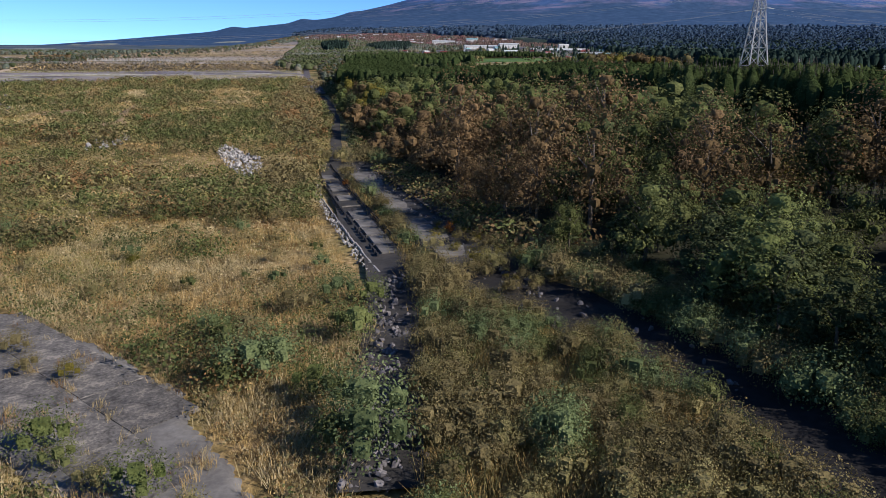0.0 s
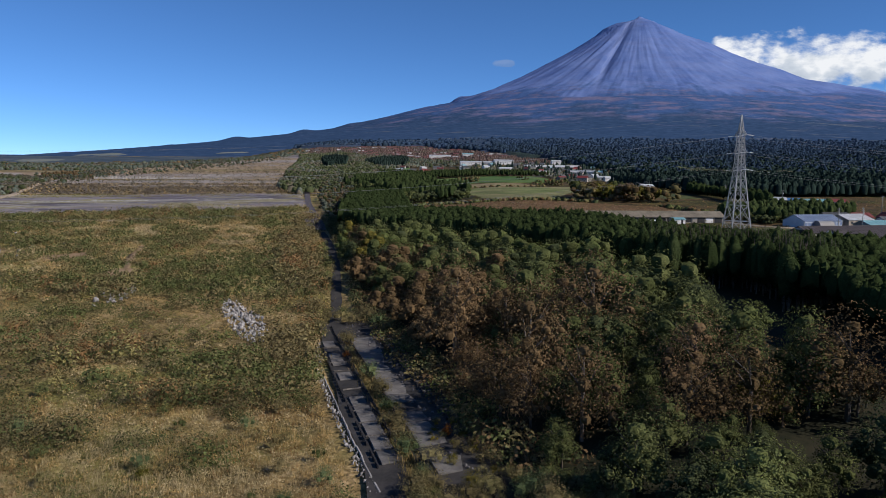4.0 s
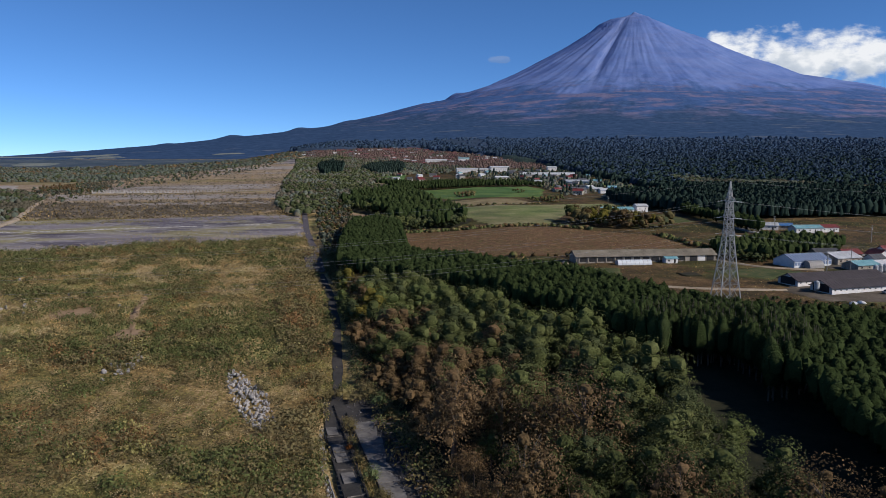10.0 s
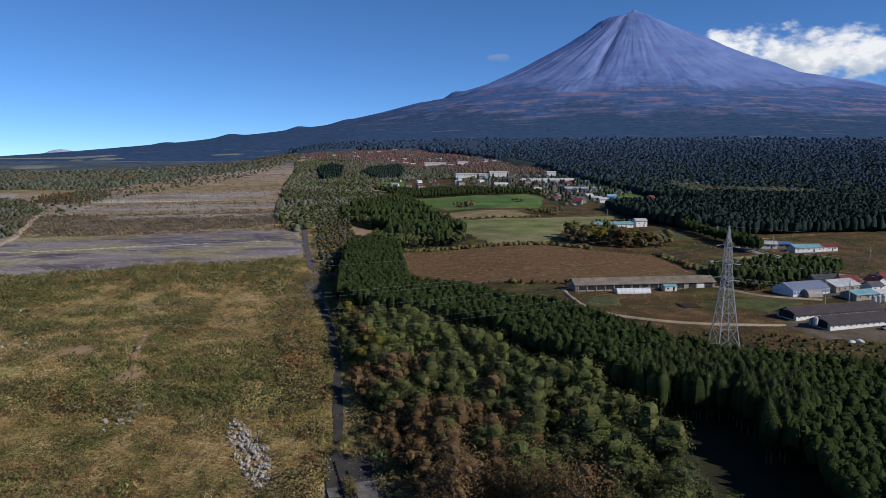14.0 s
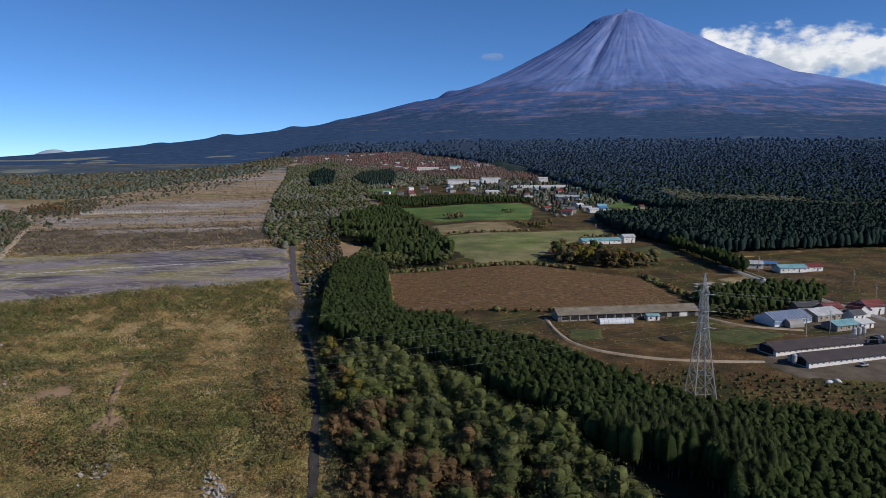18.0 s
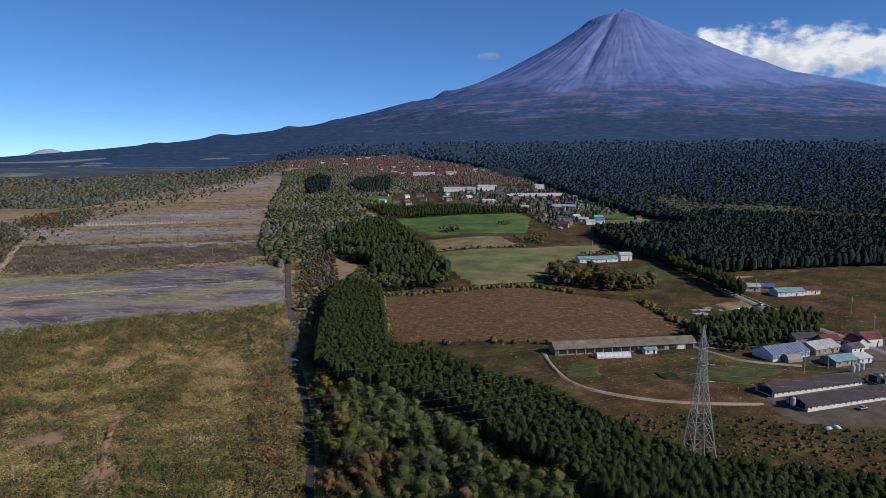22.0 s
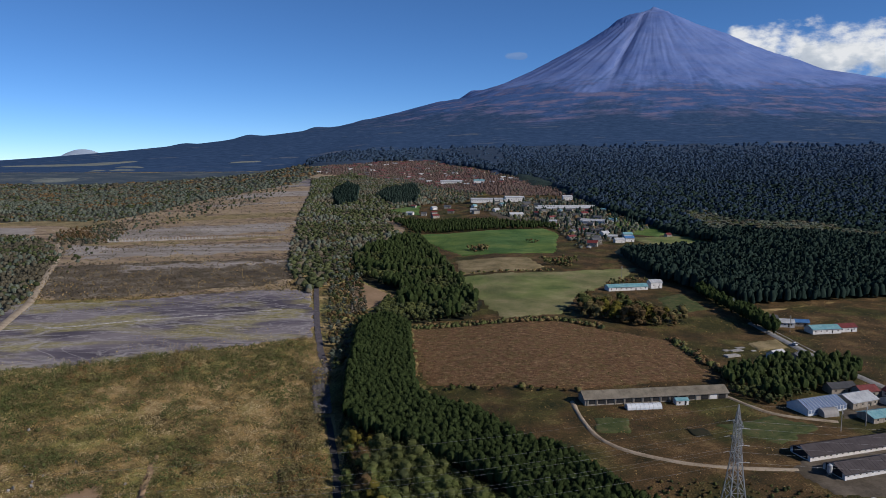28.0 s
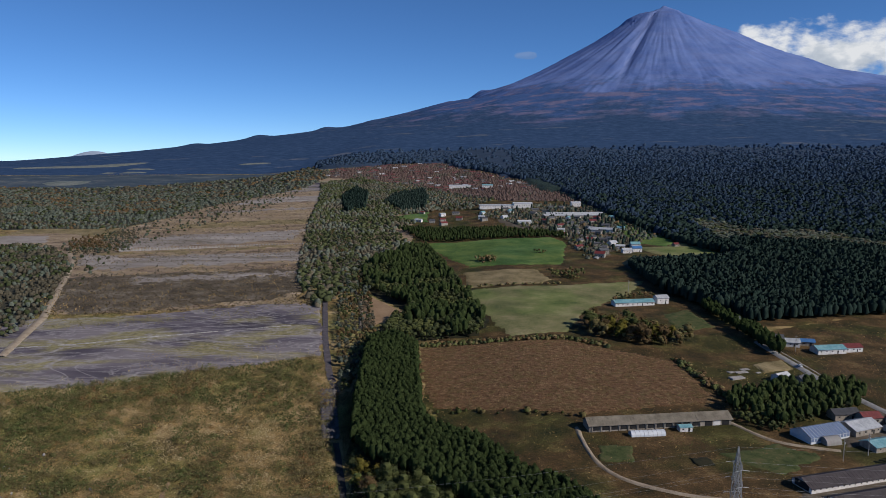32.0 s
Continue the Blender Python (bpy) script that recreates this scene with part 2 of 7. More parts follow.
M["scrub_brown"] = surface("brown_scrub_earth", [(0.040, 0.032, 0.021), (0.072, 0.058, 0.039), (0.108, 0.088, 0.060), (0.20, 0.175, 0.14)], 0.05, 14, bump=0.8, bump_dist=0.4, contrast=0.2, weight=0.7)
M["track_dark"] = surface("dark_purple_gravel", [(0.045, 0.040, 0.044), (0.074, 0.066, 0.072), (0.115, 0.104, 0.108)], 0.4, 8, bump=0.5, contrast=0.22)
M["track"] = surface("dirt_track", [(0.20, 0.16, 0.11), (0.27, 0.22, 0.16), (0.32, 0.27, 0.20)], 0.2, 8, bump=0.3)
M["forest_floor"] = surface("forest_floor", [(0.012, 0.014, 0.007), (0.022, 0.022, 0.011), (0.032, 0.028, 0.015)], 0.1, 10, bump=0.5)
# Needle-like colour for an added sheet, so canopy gaps don't read black
M["canopy_fill"] = surface("forest_canopy_fill", [(0.012, 0.023, 0.018), (0.021, 0.036, 0.030), (0.031, 0.049, 0.040)], 0.08, 10, bump=1.0, bump_dist=2.5)
M["asphalt"] = surface("asphalt", [(0.16, 0.16, 0.16), (0.22, 0.22, 0.215), (0.26, 0.26, 0.25)], 0.3, 12, rough=0.85)
M["yard"] = surface("bare_yard", [(0.058, 0.048, 0.034), (0.086, 0.071, 0.053), (0.117, 0.098, 0.074)], 0.12, 10)
M["concrete"] = surface("dark_concrete", [(0.045, 0.041, 0.038), (0.080, 0.075, 0.070), (0.115, 0.106, 0.097), (0.20, 0.18, 0.155)], 0.6, 8, rough=0.85, bump=0.35, bump_dist=0.03, rand=0.3, contrast=0.2, weight=0.6)
M["slab_grey"] = surface("worn_grey_slab", [(0.072, 0.068, 0.065), (0.111, 0.105, 0.099), (0.157, 0.150, 0.140)], 0.3, 10, rough=0.85, bump=0.3, bump_dist=0.03, rand=0.15, contrast=0.22)
M["concrete_pale"] = surface("pale_concrete", [(0.18, 0.172, 0.16), (0.26, 0.25, 0.235), (0.35, 0.34, 0.32)], 0.5, 9, rough=0.85, rand=0.2)
M["dam_concrete"] = surface("weathered_dam_concrete", [(0.230, 0.216, 0.194), (0.310, 0.295, 0.274), (0.374, 0.360, 0.338)], 0.4, 9, rough=0.85, rand=0.12)
M["sand"] = surface("dark_sand", [(0.024, 0.023, 0.022), (0.040, 0.038, 0.036), (0.060, 0.054, 0.051)], 0.15, 12, bump=0.5, contrast=0.22)
# Sand blackened to carry the tree shade over the lower channel
M["shade_sand"] = surface("black_shade_sand", [(0.010, 0.010, 0.010), (0.018, 0.017, 0.017), (0.030, 0.028, 0.027)], 0.2, 10, bump=0.4, contrast=0.22)
# Black stands for the shadow gaps dashed along the channel sills
M["shadow_gap_block"] = surface("black_shadow_block", [(0.018, 0.018, 0.02), (0.035, 0.034, 0.036)], 0.8, 6)
M["rock"] = surface("pale_rock", [(0.15, 0.142, 0.135), (0.24, 0.228, 0.215), (0.34, 0.325, 0.305)], 0.7, 6, bump=0.6, bump_dist=0.1, rand=0.3)
M["block"] = surface("armour_block", [(0.072, 0.066, 0.070), (0.104, 0.098, 0.102), (0.144, 0.136, 0.140)], 0.7, 6, rand=0.25)
M["steel"] = surface("galvanised_steel", [(0.186, 0.192, 0.198), (0.260, 0.267, 0.273)], 0.6, 8, rough=0.55, spec=0.4, metal=0.3, bump=0.0)
M["wire"] = surface("aluminium_wire", [(0.22, 0.225, 0.23), (0.29, 0.295, 0.30)], 0.5, 4, rough=0.5, metal=0.2, bump=0.0)
M["insulator"] = surface("glazed_insulator", [(0.55, 0.55, 0.54), (0.65, 0.65, 0.64)], 2.0, 4, rough=0.25, spec=0.5, bump=0.0)
M["white_wall"] = surface("white_wall", [(0.44, 0.43, 0.41), (0.55, 0.54, 0.52), (0.62, 0.61, 0.59)], 0.4, 8, rough=0.8, bump=0.1)
M["grey_wall"] = surface("weathered_boards", [(0.16, 0.14, 0.115), (0.24, 0.215, 0.18), (0.32, 0.29, 0.25)], 0.6, 10, stretch=(1, 1, 0.2))
M["cream_wall"] = surface("cream_wall", [(0.216, 0.202, 0.173), (0.278, 0.264, 0.230)], 0.4, 8, rand=0.15)
# Near-black panel colour: painted shade for openings, doorways and shed gables
M["shade_panel"] = surface("painted_shade", [(0.015, 0.015, 0.016), (0.03, 0.03, 0.03)], 0.6, 5, rough=0.6)
M["roof_brown"] = surface("dark_brown_roof", [(0.033, 0.027, 0.027), (0.045, 0.037, 0.037), (0.057, 0.048, 0.048)], 0.3, 10, rough=0.6, spec=0.3, bump=0.1)
M["roof_grey"] = surface("weathered_slate_roof", [(0.108, 0.095, 0.073), (0.151, 0.133, 0.102), (0.194, 0.171, 0.135)], 0.25, 14, rough=0.8, bump=0.2)
M["roof_red"] = surface("red_tin_roof", [(0.090, 0.017, 0.017), (0.128, 0.026, 0.024), (0.150, 0.038, 0.034)], 0.4, 8, rough=0.6, spec=0.3, bump=0.1)
M["roof_teal"] = surface("teal_tin_roof", [(0.086, 0.211, 0.238), (0.132, 0.277, 0.304), (0.198, 0.330, 0.343)], 0.3, 8, rough=0.55, spec=0.3, bump=0.1)
M["roof_blue"] = surface("blue_tin_roof", [(0.036, 0.108, 0.252), (0.060, 0.156, 0.312)], 0.3, 8, rough=0.55, spec=0.3, bump=0.1)
M["roof_silver"] = surface("silver_tin_roof", [(0.25, 0.265, 0.27), (0.34, 0.355, 0.365), (0.42, 0.435, 0.445)], 0.3, 8, rough=0.5, spec=0.4, bump=0.1)
M["roof_dark"] = surface("dark_tile_roof", [(0.05, 0.052, 0.056), (0.085, 0.088, 0.094)], 0.4, 8, rough=0.6, rand=0.3)
M["roof_white"] = surface("white_panel_roof", [(0.391, 0.399, 0.408), (0.493, 0.501, 0.510)], 0.3, 8, rough=0.5, bump=0.05)
M["panel"] = surface("blue_glazing", [(0.10, 0.14, 0.22), (0.15, 0.20, 0.30)], 0.4, 6, rough=0.2, spec=0.6, bump=0.0, rand=0.15)
M["plastic"] = surface("milky_plastic", [(0.42, 0.45, 0.48), (0.55, 0.58, 0.6)], 0.5, 6, rough=0.4, spec=0.4, bump=0.1)
M["wood_pole"] = surface("grey_pole", [(0.22, 0.21, 0.2), (0.3, 0.29, 0.27)], 1.0, 6)
M["bark"] = surface("bark", [(0.05, 0.04, 0.03), (0.09, 0.075, 0.06), (0.14, 0.12, 0.10)], 2.0, 6, stretch=(1, 1, 0.3), bump=0.6)
M["car_paint"] = surface("white_car_paint", [(0.70, 0.70, 0.70), (0.76, 0.76, 0.76)], 0.5, 4, rough=0.25, spec=0.5, bump=0.0)
M["rubber"] = surface("black_rubber", [(0.015, 0.015, 0.015), (0.03, 0.03, 0.03)], 2, 5)
M["glass"] = surface("dark_window_glass", [(0.02, 0.025, 0.03), (0.04, 0.045, 0.05)], 0.5, 4, rough=0.1, spec=0.6, bump=0.0)

M["leaf_green"] = foliage("green_leaves", [(0.051, 0.060, 0.023), (0.090, 0.104, 0.039), (0.137, 0.148, 0.059)])
M["leaf_light"] = foliage("light_green_leaves", [(0.063, 0.082, 0.026), (0.107, 0.127, 0.045), (0.149, 0.169, 0.064)])
M["leaf_dark"] = foliage("dark_green_leaves", [(0.038, 0.048, 0.022), (0.063, 0.076, 0.036), (0.094, 0.109, 0.049)])
M["shrub_green"] = foliage("shrub_leaves", [(0.064, 0.085, 0.038), (0.112, 0.142, 0.064), (0.172, 0.205, 0.092)])
M["bush_olive"] = foliage("olive_bush_leaves", [(0.123, 0.110, 0.048), (0.202, 0.179, 0.078), (0.292, 0.251, 0.116)])
M["bush_dusk"] = foliage("dull_bush_leaves", [(0.091, 0.078, 0.038), (0.146, 0.122, 0.058), (0.207, 0.169, 0.083)])
M["leaf_brown"] = foliage("russet_brown_leaves", [(0.070, 0.051, 0.025), (0.130, 0.089, 0.046), (0.195, 0.129, 0.068)])
M["leaf_yellow"] = foliage("yellowing_leaves", [(0.081, 0.077, 0.018), (0.135, 0.117, 0.028), (0.188, 0.143, 0.036)])
M["leaf_orange"] = foliage("orange_leaves", [(0.187, 0.076, 0.024), (0.323, 0.128, 0.034), (0.442, 0.204, 0.060)])
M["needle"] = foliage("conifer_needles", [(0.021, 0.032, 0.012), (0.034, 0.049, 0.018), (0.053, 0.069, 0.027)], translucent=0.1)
# Distance haze painted into far needles, bluer in each remoter material
M["hazed_needle"] = foliage("hazed_conifer_needles", [(0.011, 0.020, 0.016), (0.017, 0.029, 0.024), (0.024, 0.037, 0.030)], translucent=0.0)
M["remote_haze_needle"] = foliage("remote_hazed_needles", [(0.015, 0.026, 0.038), (0.020, 0.034, 0.051), (0.028, 0.042, 0.063)], translucent=0.0)
M["rust_far"] = foliage("red_brown_far_leaves", [(0.069, 0.052, 0.045), (0.105, 0.073, 0.062), (0.141, 0.098, 0.084)], translucent=0.0)
M["rust_ground"] = surface("red_brown_hillside", [(0.060, 0.043, 0.036), (0.092, 0.064, 0.052), (0.135, 0.100, 0.082)], 0.03, 9, bump=0.3)
M["cut_ground"] = surface("felled_slope", [(0.052, 0.056, 0.068), (0.080, 0.082, 0.088), (0.112, 0.112, 0.112)], 0.03, 9, bump=0.3)
# The far fill sheet's colour, with blue distance haze painted in
M["hazed_fill"] = surface("hazed_forest_fill", [(0.016, 0.029, 0.050), (0.023, 0.040, 0.067), (0.032, 0.051, 0.085)], 0.03, 12, bump=0.6, bump_dist=2.0)
# Grey-blue distance haze mixed into the far woodland's green
M["hazed_leaf"] = foliage("hazed_green_leaves", [(0.054, 0.069, 0.054), (0.082, 0.096, 0.074), (0.113, 0.125, 0.096)], translucent=0.0)
M["moss_leaf"] = foliage("moss_yellow_growth", [(0.150, 0.135, 0.055), (0.215, 0.195, 0.085), (0.28, 0.255, 0.125)])
M["weed_green"] = foliage("yellow_green_weeds", [(0.152, 0.142, 0.049), (0.236, 0.214, 0.078), (0.326, 0.288, 0.118)])
M["dark_scrub"] = foliage("dark_scrub_leaves", [(0.064, 0.060, 0.042), (0.097, 0.088, 0.062), (0.142, 0.127, 0.089)])
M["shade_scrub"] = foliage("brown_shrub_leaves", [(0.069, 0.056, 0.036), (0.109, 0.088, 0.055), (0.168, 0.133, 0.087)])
M["blue_haze_needle"] = foliage("farthest_hazed_needles", [(0.019, 0.036, 0.059), (0.027, 0.046, 0.077), (0.034, 0.056, 0.094)], translucent=0.0)
# Dark twig colour doubling as painted shade inside crowns; no face uses it
M["twig_shade"] = surface("dense_twig_shade", [(0.014, 0.013, 0.008), (0.024, 0.021, 0.013), (0.038, 0.033, 0.021)], 0.8, 6, bump=0.6)
M["dry_grass"] = foliage("dry_grass_blades", [(0.252, 0.199, 0.104), (0.411, 0.329, 0.177), (0.571, 0.476, 0.283)], translucent=0.35)
M["olive"] = foliage("olive_scrub_leaves", [(0.244, 0.174, 0.069), (0.391, 0.278, 0.117), (0.530, 0.377, 0.176)])
M["dusk"] = foliage("dusky_shrub_leaves", [(0.107, 0.092, 0.041), (0.170, 0.141, 0.065), (0.235, 0.193, 0.091)])
M["rust"] = foliage("rusty_undergrowth", [(0.119, 0.068, 0.031), (0.204, 0.119, 0.051), (0.289, 0.178, 0.085)])


# ---- shape of the land ----
LEFT_Y = [-600, 0, 50, 120, 170, 200, 230, 300, 465, 700, 900, 1224, 1600, 2340, 3000, 5000]
LEFT_Z = [-14, -2, -1.5, -1, 0, 2, 6, 11, 19, 29, 36, 58, 88, 150, 185, 260]
RIGHT_Y = [-600, 0, 50, 120, 200, 275, 345, 465, 555, 700, 935, 1224, 1600, 2340, 3000, 5000]
RIGHT_Z = [-10, 2, 4, 8, 12, 15.5, 18, 23, 28, 34, 42, 64, 95, 157, 195, 280]
PEAK_X, PEAK_Y = 1285.0, 4900.0
FLANK_R = [0, 27, 90, 164, 237, 292, 452, 634, 810, 997, 1188, 1316, 1436, 1560, 1692, 1892, 2089, 2316, 2505, 2693, 2958, 3261, 3640, 4200, 6500, 12000]
FLANK_L = [1144, 1121, 1102, 1090, 1056, 1010, 909, 810, 719, 637, 578, 523, 515, 482, 446, 398, 351, 318, 293, 272, 238, 206, 167, 109, 60, 0]
SIDE_R = [0, 59, 96, 153, 305, 456, 609, 762, 915, 1069, 1259, 1488, 1642, 2200, 3200, 5000, 12000]
SIDE_Z = [1144, 1117, 1107, 1048, 1014, 969, 900, 841, 797, 734, 706, 664, 628, 520, 400, 300, 0]


def sstep(a, b, v):
    q = np.clip((v - a) / (b - a), 0, 1)
    return q * q * (3 - 2 * q)


def hashed(ix, iy, seed):
    h = np.sin(ix * 127.1 + iy * 311.7 + seed * 74.7) * 43758.5453
    return h - np.floor(h)


def vnoise(x, y, seed=0):
    x, y = np.asarray(x, float), np.asarray(y, float)
    ix, iy = np.floor(x), np.floor(y)
    fx, fy = x - ix, y - iy
    fx, fy = fx * fx * (3 - 2 * fx), fy * fy * (3 - 2 * fy)
    a, b = hashed(ix, iy, seed), hashed(ix + 1, iy, seed)
    c, d = hashed(ix, iy + 1, seed), hashed(ix + 1, iy + 1, seed)
    return (a * (1 - fx) + b * fx) * (1 - fy) + (c * (1 - fx) + d * fx) * fy


def fbm(x, y, seed=0, octaves=4):
    v, amp, tot = 0.0, 1.0, 0.0
    for k in range(octaves):
        v = v + amp * vnoise(x * 2 ** k, y * 2 ** k, seed + k)
        tot += amp
        amp *= 0.5
    return v / tot


def land(x, y):
    """Height of the ground, in metres."""
    x, y = np.asarray(x, float), np.asarray(y, float)
    w = sstep(-25, 60, x)
    z = np.interp(y, LEFT_Y, LEFT_Z) * (1 - w) + np.interp(y, RIGHT_Y, RIGHT_Z) * w
    plain = np.interp(y, [900, 1224, 1650, 2340, 3000, 5000], [36, 47, 62, 80, 96, 120])
    u = sstep(-330, -640, x) * sstep(1080, 1450, y)
    z = z * (1 - u) + plain * u
    far = sstep(1700, 2300, y)
    dx, dy = x - PEAK_X, (PEAK_Y - y) * 1.5
    r = np.hypot(dx, dy)
    c = np.clip(dx / np.maximum(r, 1.0), 0, 1) ** 3
    ang = np.arctan2(dx, dy + 1e-6)
    m = np.interp(r, FLANK_R, FLANK_L) * (1 - c) + np.interp(r, SIDE_R, SIDE_Z) * c
    gully = np.abs(fbm(ang * 9 + 40, r * 0.0012, 5) - 0.5) * 2
    fine = np.abs(fbm(ang * 30 + 90, r * 0.004, 9) - 0.5) * 2
    amp = np.interp(r, [0, 120, 500, 1100, 1800, 3000], [0, 14, 32, 24, 14, 6])
    m = m - amp * (0.5 - gully) * 0.5 - amp * 0.10 * (0.4 - fine)
    rib = np.abs(fbm(ang * 26 + 7 + 0.4 * fbm(ang * 8, r * 0.004, 21, 2), r * 0.0016, 17, 3) - 0.5) * 2
    steep = np.interp(r, [0, 60, 150, 380, 700, 1200], [0, 2, 4, 3, 2, 1]) * (1 + 3.0 * np.exp(-((ang + 0.75) / 0.4) ** 2))
    m = m - steep * (0.42 - rib)
    run = PEAK_X - 52 - 0.665 * (1137 - m)
    m = m - 20 * np.exp(-((x - run) / 30) ** 2) * sstep(560, 760, m) * sstep(1120, 1020, m)
    hump = 17 * np.exp(-(((x + 1240) / 62) ** 2)) + 12 * np.exp(-(((x + 1630) / 60) ** 2)) + 16 * np.exp(-(((x + 840) / 50) ** 2)) + 13 * np.exp(-(((x + 560) / 66) ** 2))
    m = m + hump * np.exp(-(((y - 4350) / 120) ** 2)) + 20 * np.exp(-(((x - 97) / 55) ** 2)) * np.exp(-(((y - 4860) / 200) ** 2))
    k = 45.0
    hgt = np.maximum(z, m) + k * np.log1p(np.exp(-np.abs(z - m) / k)) - k * 0.0
    hgt = hgt - k * np.log(2) * np.exp(-np.abs(z - m) / (3 * k)) * 0.5
    return z * (1 - far) + hgt * far


def land1(x, y):
    return float(land(np.array([x]), np.array([y]))[0])


# ---- mesh helpers ----
def mesh_from(name, V, F, mats=(), smooth=False, mat_index=None):
    me = bpy.data.meshes.new(name)
    V = np.asarray(V, np.float32)
    F = np.asarray(F, np.int32)
    me.vertices.add(len(V))
    me.vertices.foreach_set("co", V.ravel())
    n = F.shape[1]
    me.loops.add(F.size)
    me.loops.foreach_set("vertex_index", F.ravel())
    me.polygons.add(len(F))
    me.polygons.foreach_set("loop_start", np.arange(0, F.size, n, dtype=np.int32))
    for m in mats:
        me.materials.append(m)
    if mat_index is not None:
        me.polygons.foreach_set("material_index", np.asarray(mat_index, np.int32))
    if smooth:
        me.polygons.foreach_set("use_smooth", np.ones(len(F), bool))
    me.update(calc_edges=True)
    me.validate()
    return me


def part(name, bm, material, parent=None, label=""):
    """Links a bmesh as one mesh object under a thing or a part."""
    me = bpy.data.meshes.new(name)
    bm.to_mesh(me)
    bm.free()
    me.materials.append(material)
    ob = new(name, me)
    if parent is not None:
        ob.parent = parent
    if label:
        tagged(ob, label)
    return ob


def shared(name, me, parent, m=None):
    ob = new(name, me)
    ob.parent = parent
    if m is not None:
        ob.matrix_basis = m
    return ob


def box(bm, x0, y0, z0, x1, y1, z1, bevel=0.0):
    r = bmesh.ops.create_cube(bm, size=1.0)
    vs = r["verts"]
    bmesh.ops.scale(bm, vec=(x1 - x0, y1 - y0, z1 - z0), verts=vs)
    bmesh.ops.translate(bm, vec=((x0 + x1) / 2, (y0 + y1) / 2, (z0 + z1) / 2), verts=vs)
    if bevel:
        es = list({e for v in vs for e in v.link_edges})
        bmesh.ops.bevel(bm, geom=es, offset=bevel, segments=1, affect='EDGES')
    return vs


def beam(bm, a, b, w):
    """A square bar from a to b."""
    a, b = Vector(a), Vector(b)
    d = b - a
    q = d.to_track_quat('Z', 'Y').to_matrix()
    u, v = q @ Vector((w / 2, 0, 0)), q @ Vector((0, w / 2, 0))
    lo = [bm.verts.new(a + s * u + t * v) for s, t in ((-1, -1), (1, -1), (1, 1), (-1, 1))]
    hi = [bm.verts.new(b + s * u + t * v) for s, t in ((-1, -1), (1, -1), (1, 1), (-1, 1))]
    for i in range(4):
        j = (i + 1) % 4
        bm.faces.new((lo[i], lo[j], hi[j], hi[i]))
    bm.faces.new(lo[::-1])
    bm.faces.new(hi)


def tube(bm, a, b, r0, r1, seg=7):
    a, b = Vector(a), Vector(b)
    q = (b - a).to_track_quat('Z', 'Y').to_matrix()
    rings = []
    for c, r in ((a, r0), (b, r1)):
        rings.append([bm.verts.new(c + q @ Vector((r * math.cos(k * math.tau / seg), r * math.sin(k * math.tau / seg), 0))) for k in range(seg)])
    for i in range(seg):
        j = (i + 1) % seg
        bm.faces.new((rings[0][i], rings[0][j], rings[1][j], rings[1][i]))
    bm.faces.new(rings[0][::-1])
    bm.faces.new(rings[1])


def inside(px, py, poly):
    res = np.zeros(np.shape(px), bool)
    n = len(poly)
    for i in range(n):
        x0, y0 = poly[i]
        x1, y1 = poly[(i + 1) % n]
        if y0 == y1:
            continue
        cross = ((y0 > py) != (y1 > py)) & (px < (x1 - x0) * (py - y0) / (y1 - y0) + x0)
        res ^= cross
    return res


def rough_outline(poly, step, wob, seed):
    """The outline cut into short steps and pushed in and out a little."""
    pts = []
    n = len(poly)
    for i in range(n):
        a, b = np.array(poly[i], float), np.array(poly[(i + 1) % n], float)
        k = max(1, int(np.hypot(*(b - a)) / step))
        for j in range(k):
            p = a + (b - a) * j / k
            q = np.array([vnoise(p[0] / step / 1.7, p[1] / step / 1.7, seed), vnoise(p[0] / step / 1.7 + 50, p[1] / step / 1.7, seed)]) - 0.5
            pts.append(p + q * 2 * wob)
    return np.array(pts)


def sheet(name, poly, material, lift, step, label, wob=0.0, seed=1, kind="structure", category="ground"):
    """A patch of ground that follows the land, a little above it."""
    step = step * 0.5 if step < 9 else step
    outl = rough_outline(poly, step * 1.2, wob, seed)
    x0, y0 = outl.min(0) - step
    x1, y1 = outl.max(0) + step
    xs, ys = np.arange(x0, x1 + step, step), np.arange(y0, y1 + step, step)
    X, Y = np.meshgrid(xs, ys)
    cx, cy = (X[:-1, :-1] + step / 2), (Y[:-1, :-1] + step / 2)
    keep = inside(cx, cy, outl)
    idx = np.arange(X.size).reshape(X.shape)
    F = np.stack([idx[:-1, :-1][keep], idx[:-1, 1:][keep], idx[1:, 1:][keep], idx[1:, :-1][keep]], 1)
    used, inv = np.unique(F, return_inverse=True)
    F = inv.reshape(F.shape)
    P2 = np.stack([X.ravel()[used], Y.ravel()[used]], 1)
    cnt = np.bincount(F.ravel(), minlength=len(P2))
    a, b = outl, np.roll(outl, -1, 0)
    ab = b - a
    for i in np.where(cnt < 4)[0]:
        p = P2[i]
        u = np.clip(((p - a) * ab).sum(1) / np.maximum((ab * ab).sum(1), 1e-9), 0, 1)
        q = a + ab * u[:, None]
        d = ((q - p) ** 2).sum(1)
        k = d.argmin()
        if d[k] < (1.1 * step) ** 2:
            P2[i] = q[k]
    Z = land(P2[:, 0], P2[:, 1]) + np.where(cnt < 4, -0.45, lift)
    ob = new(name, mesh_from(name, np.c_[P2, Z], F, [material], smooth=True))
    return tagged(ob, label, category, kind=kind)


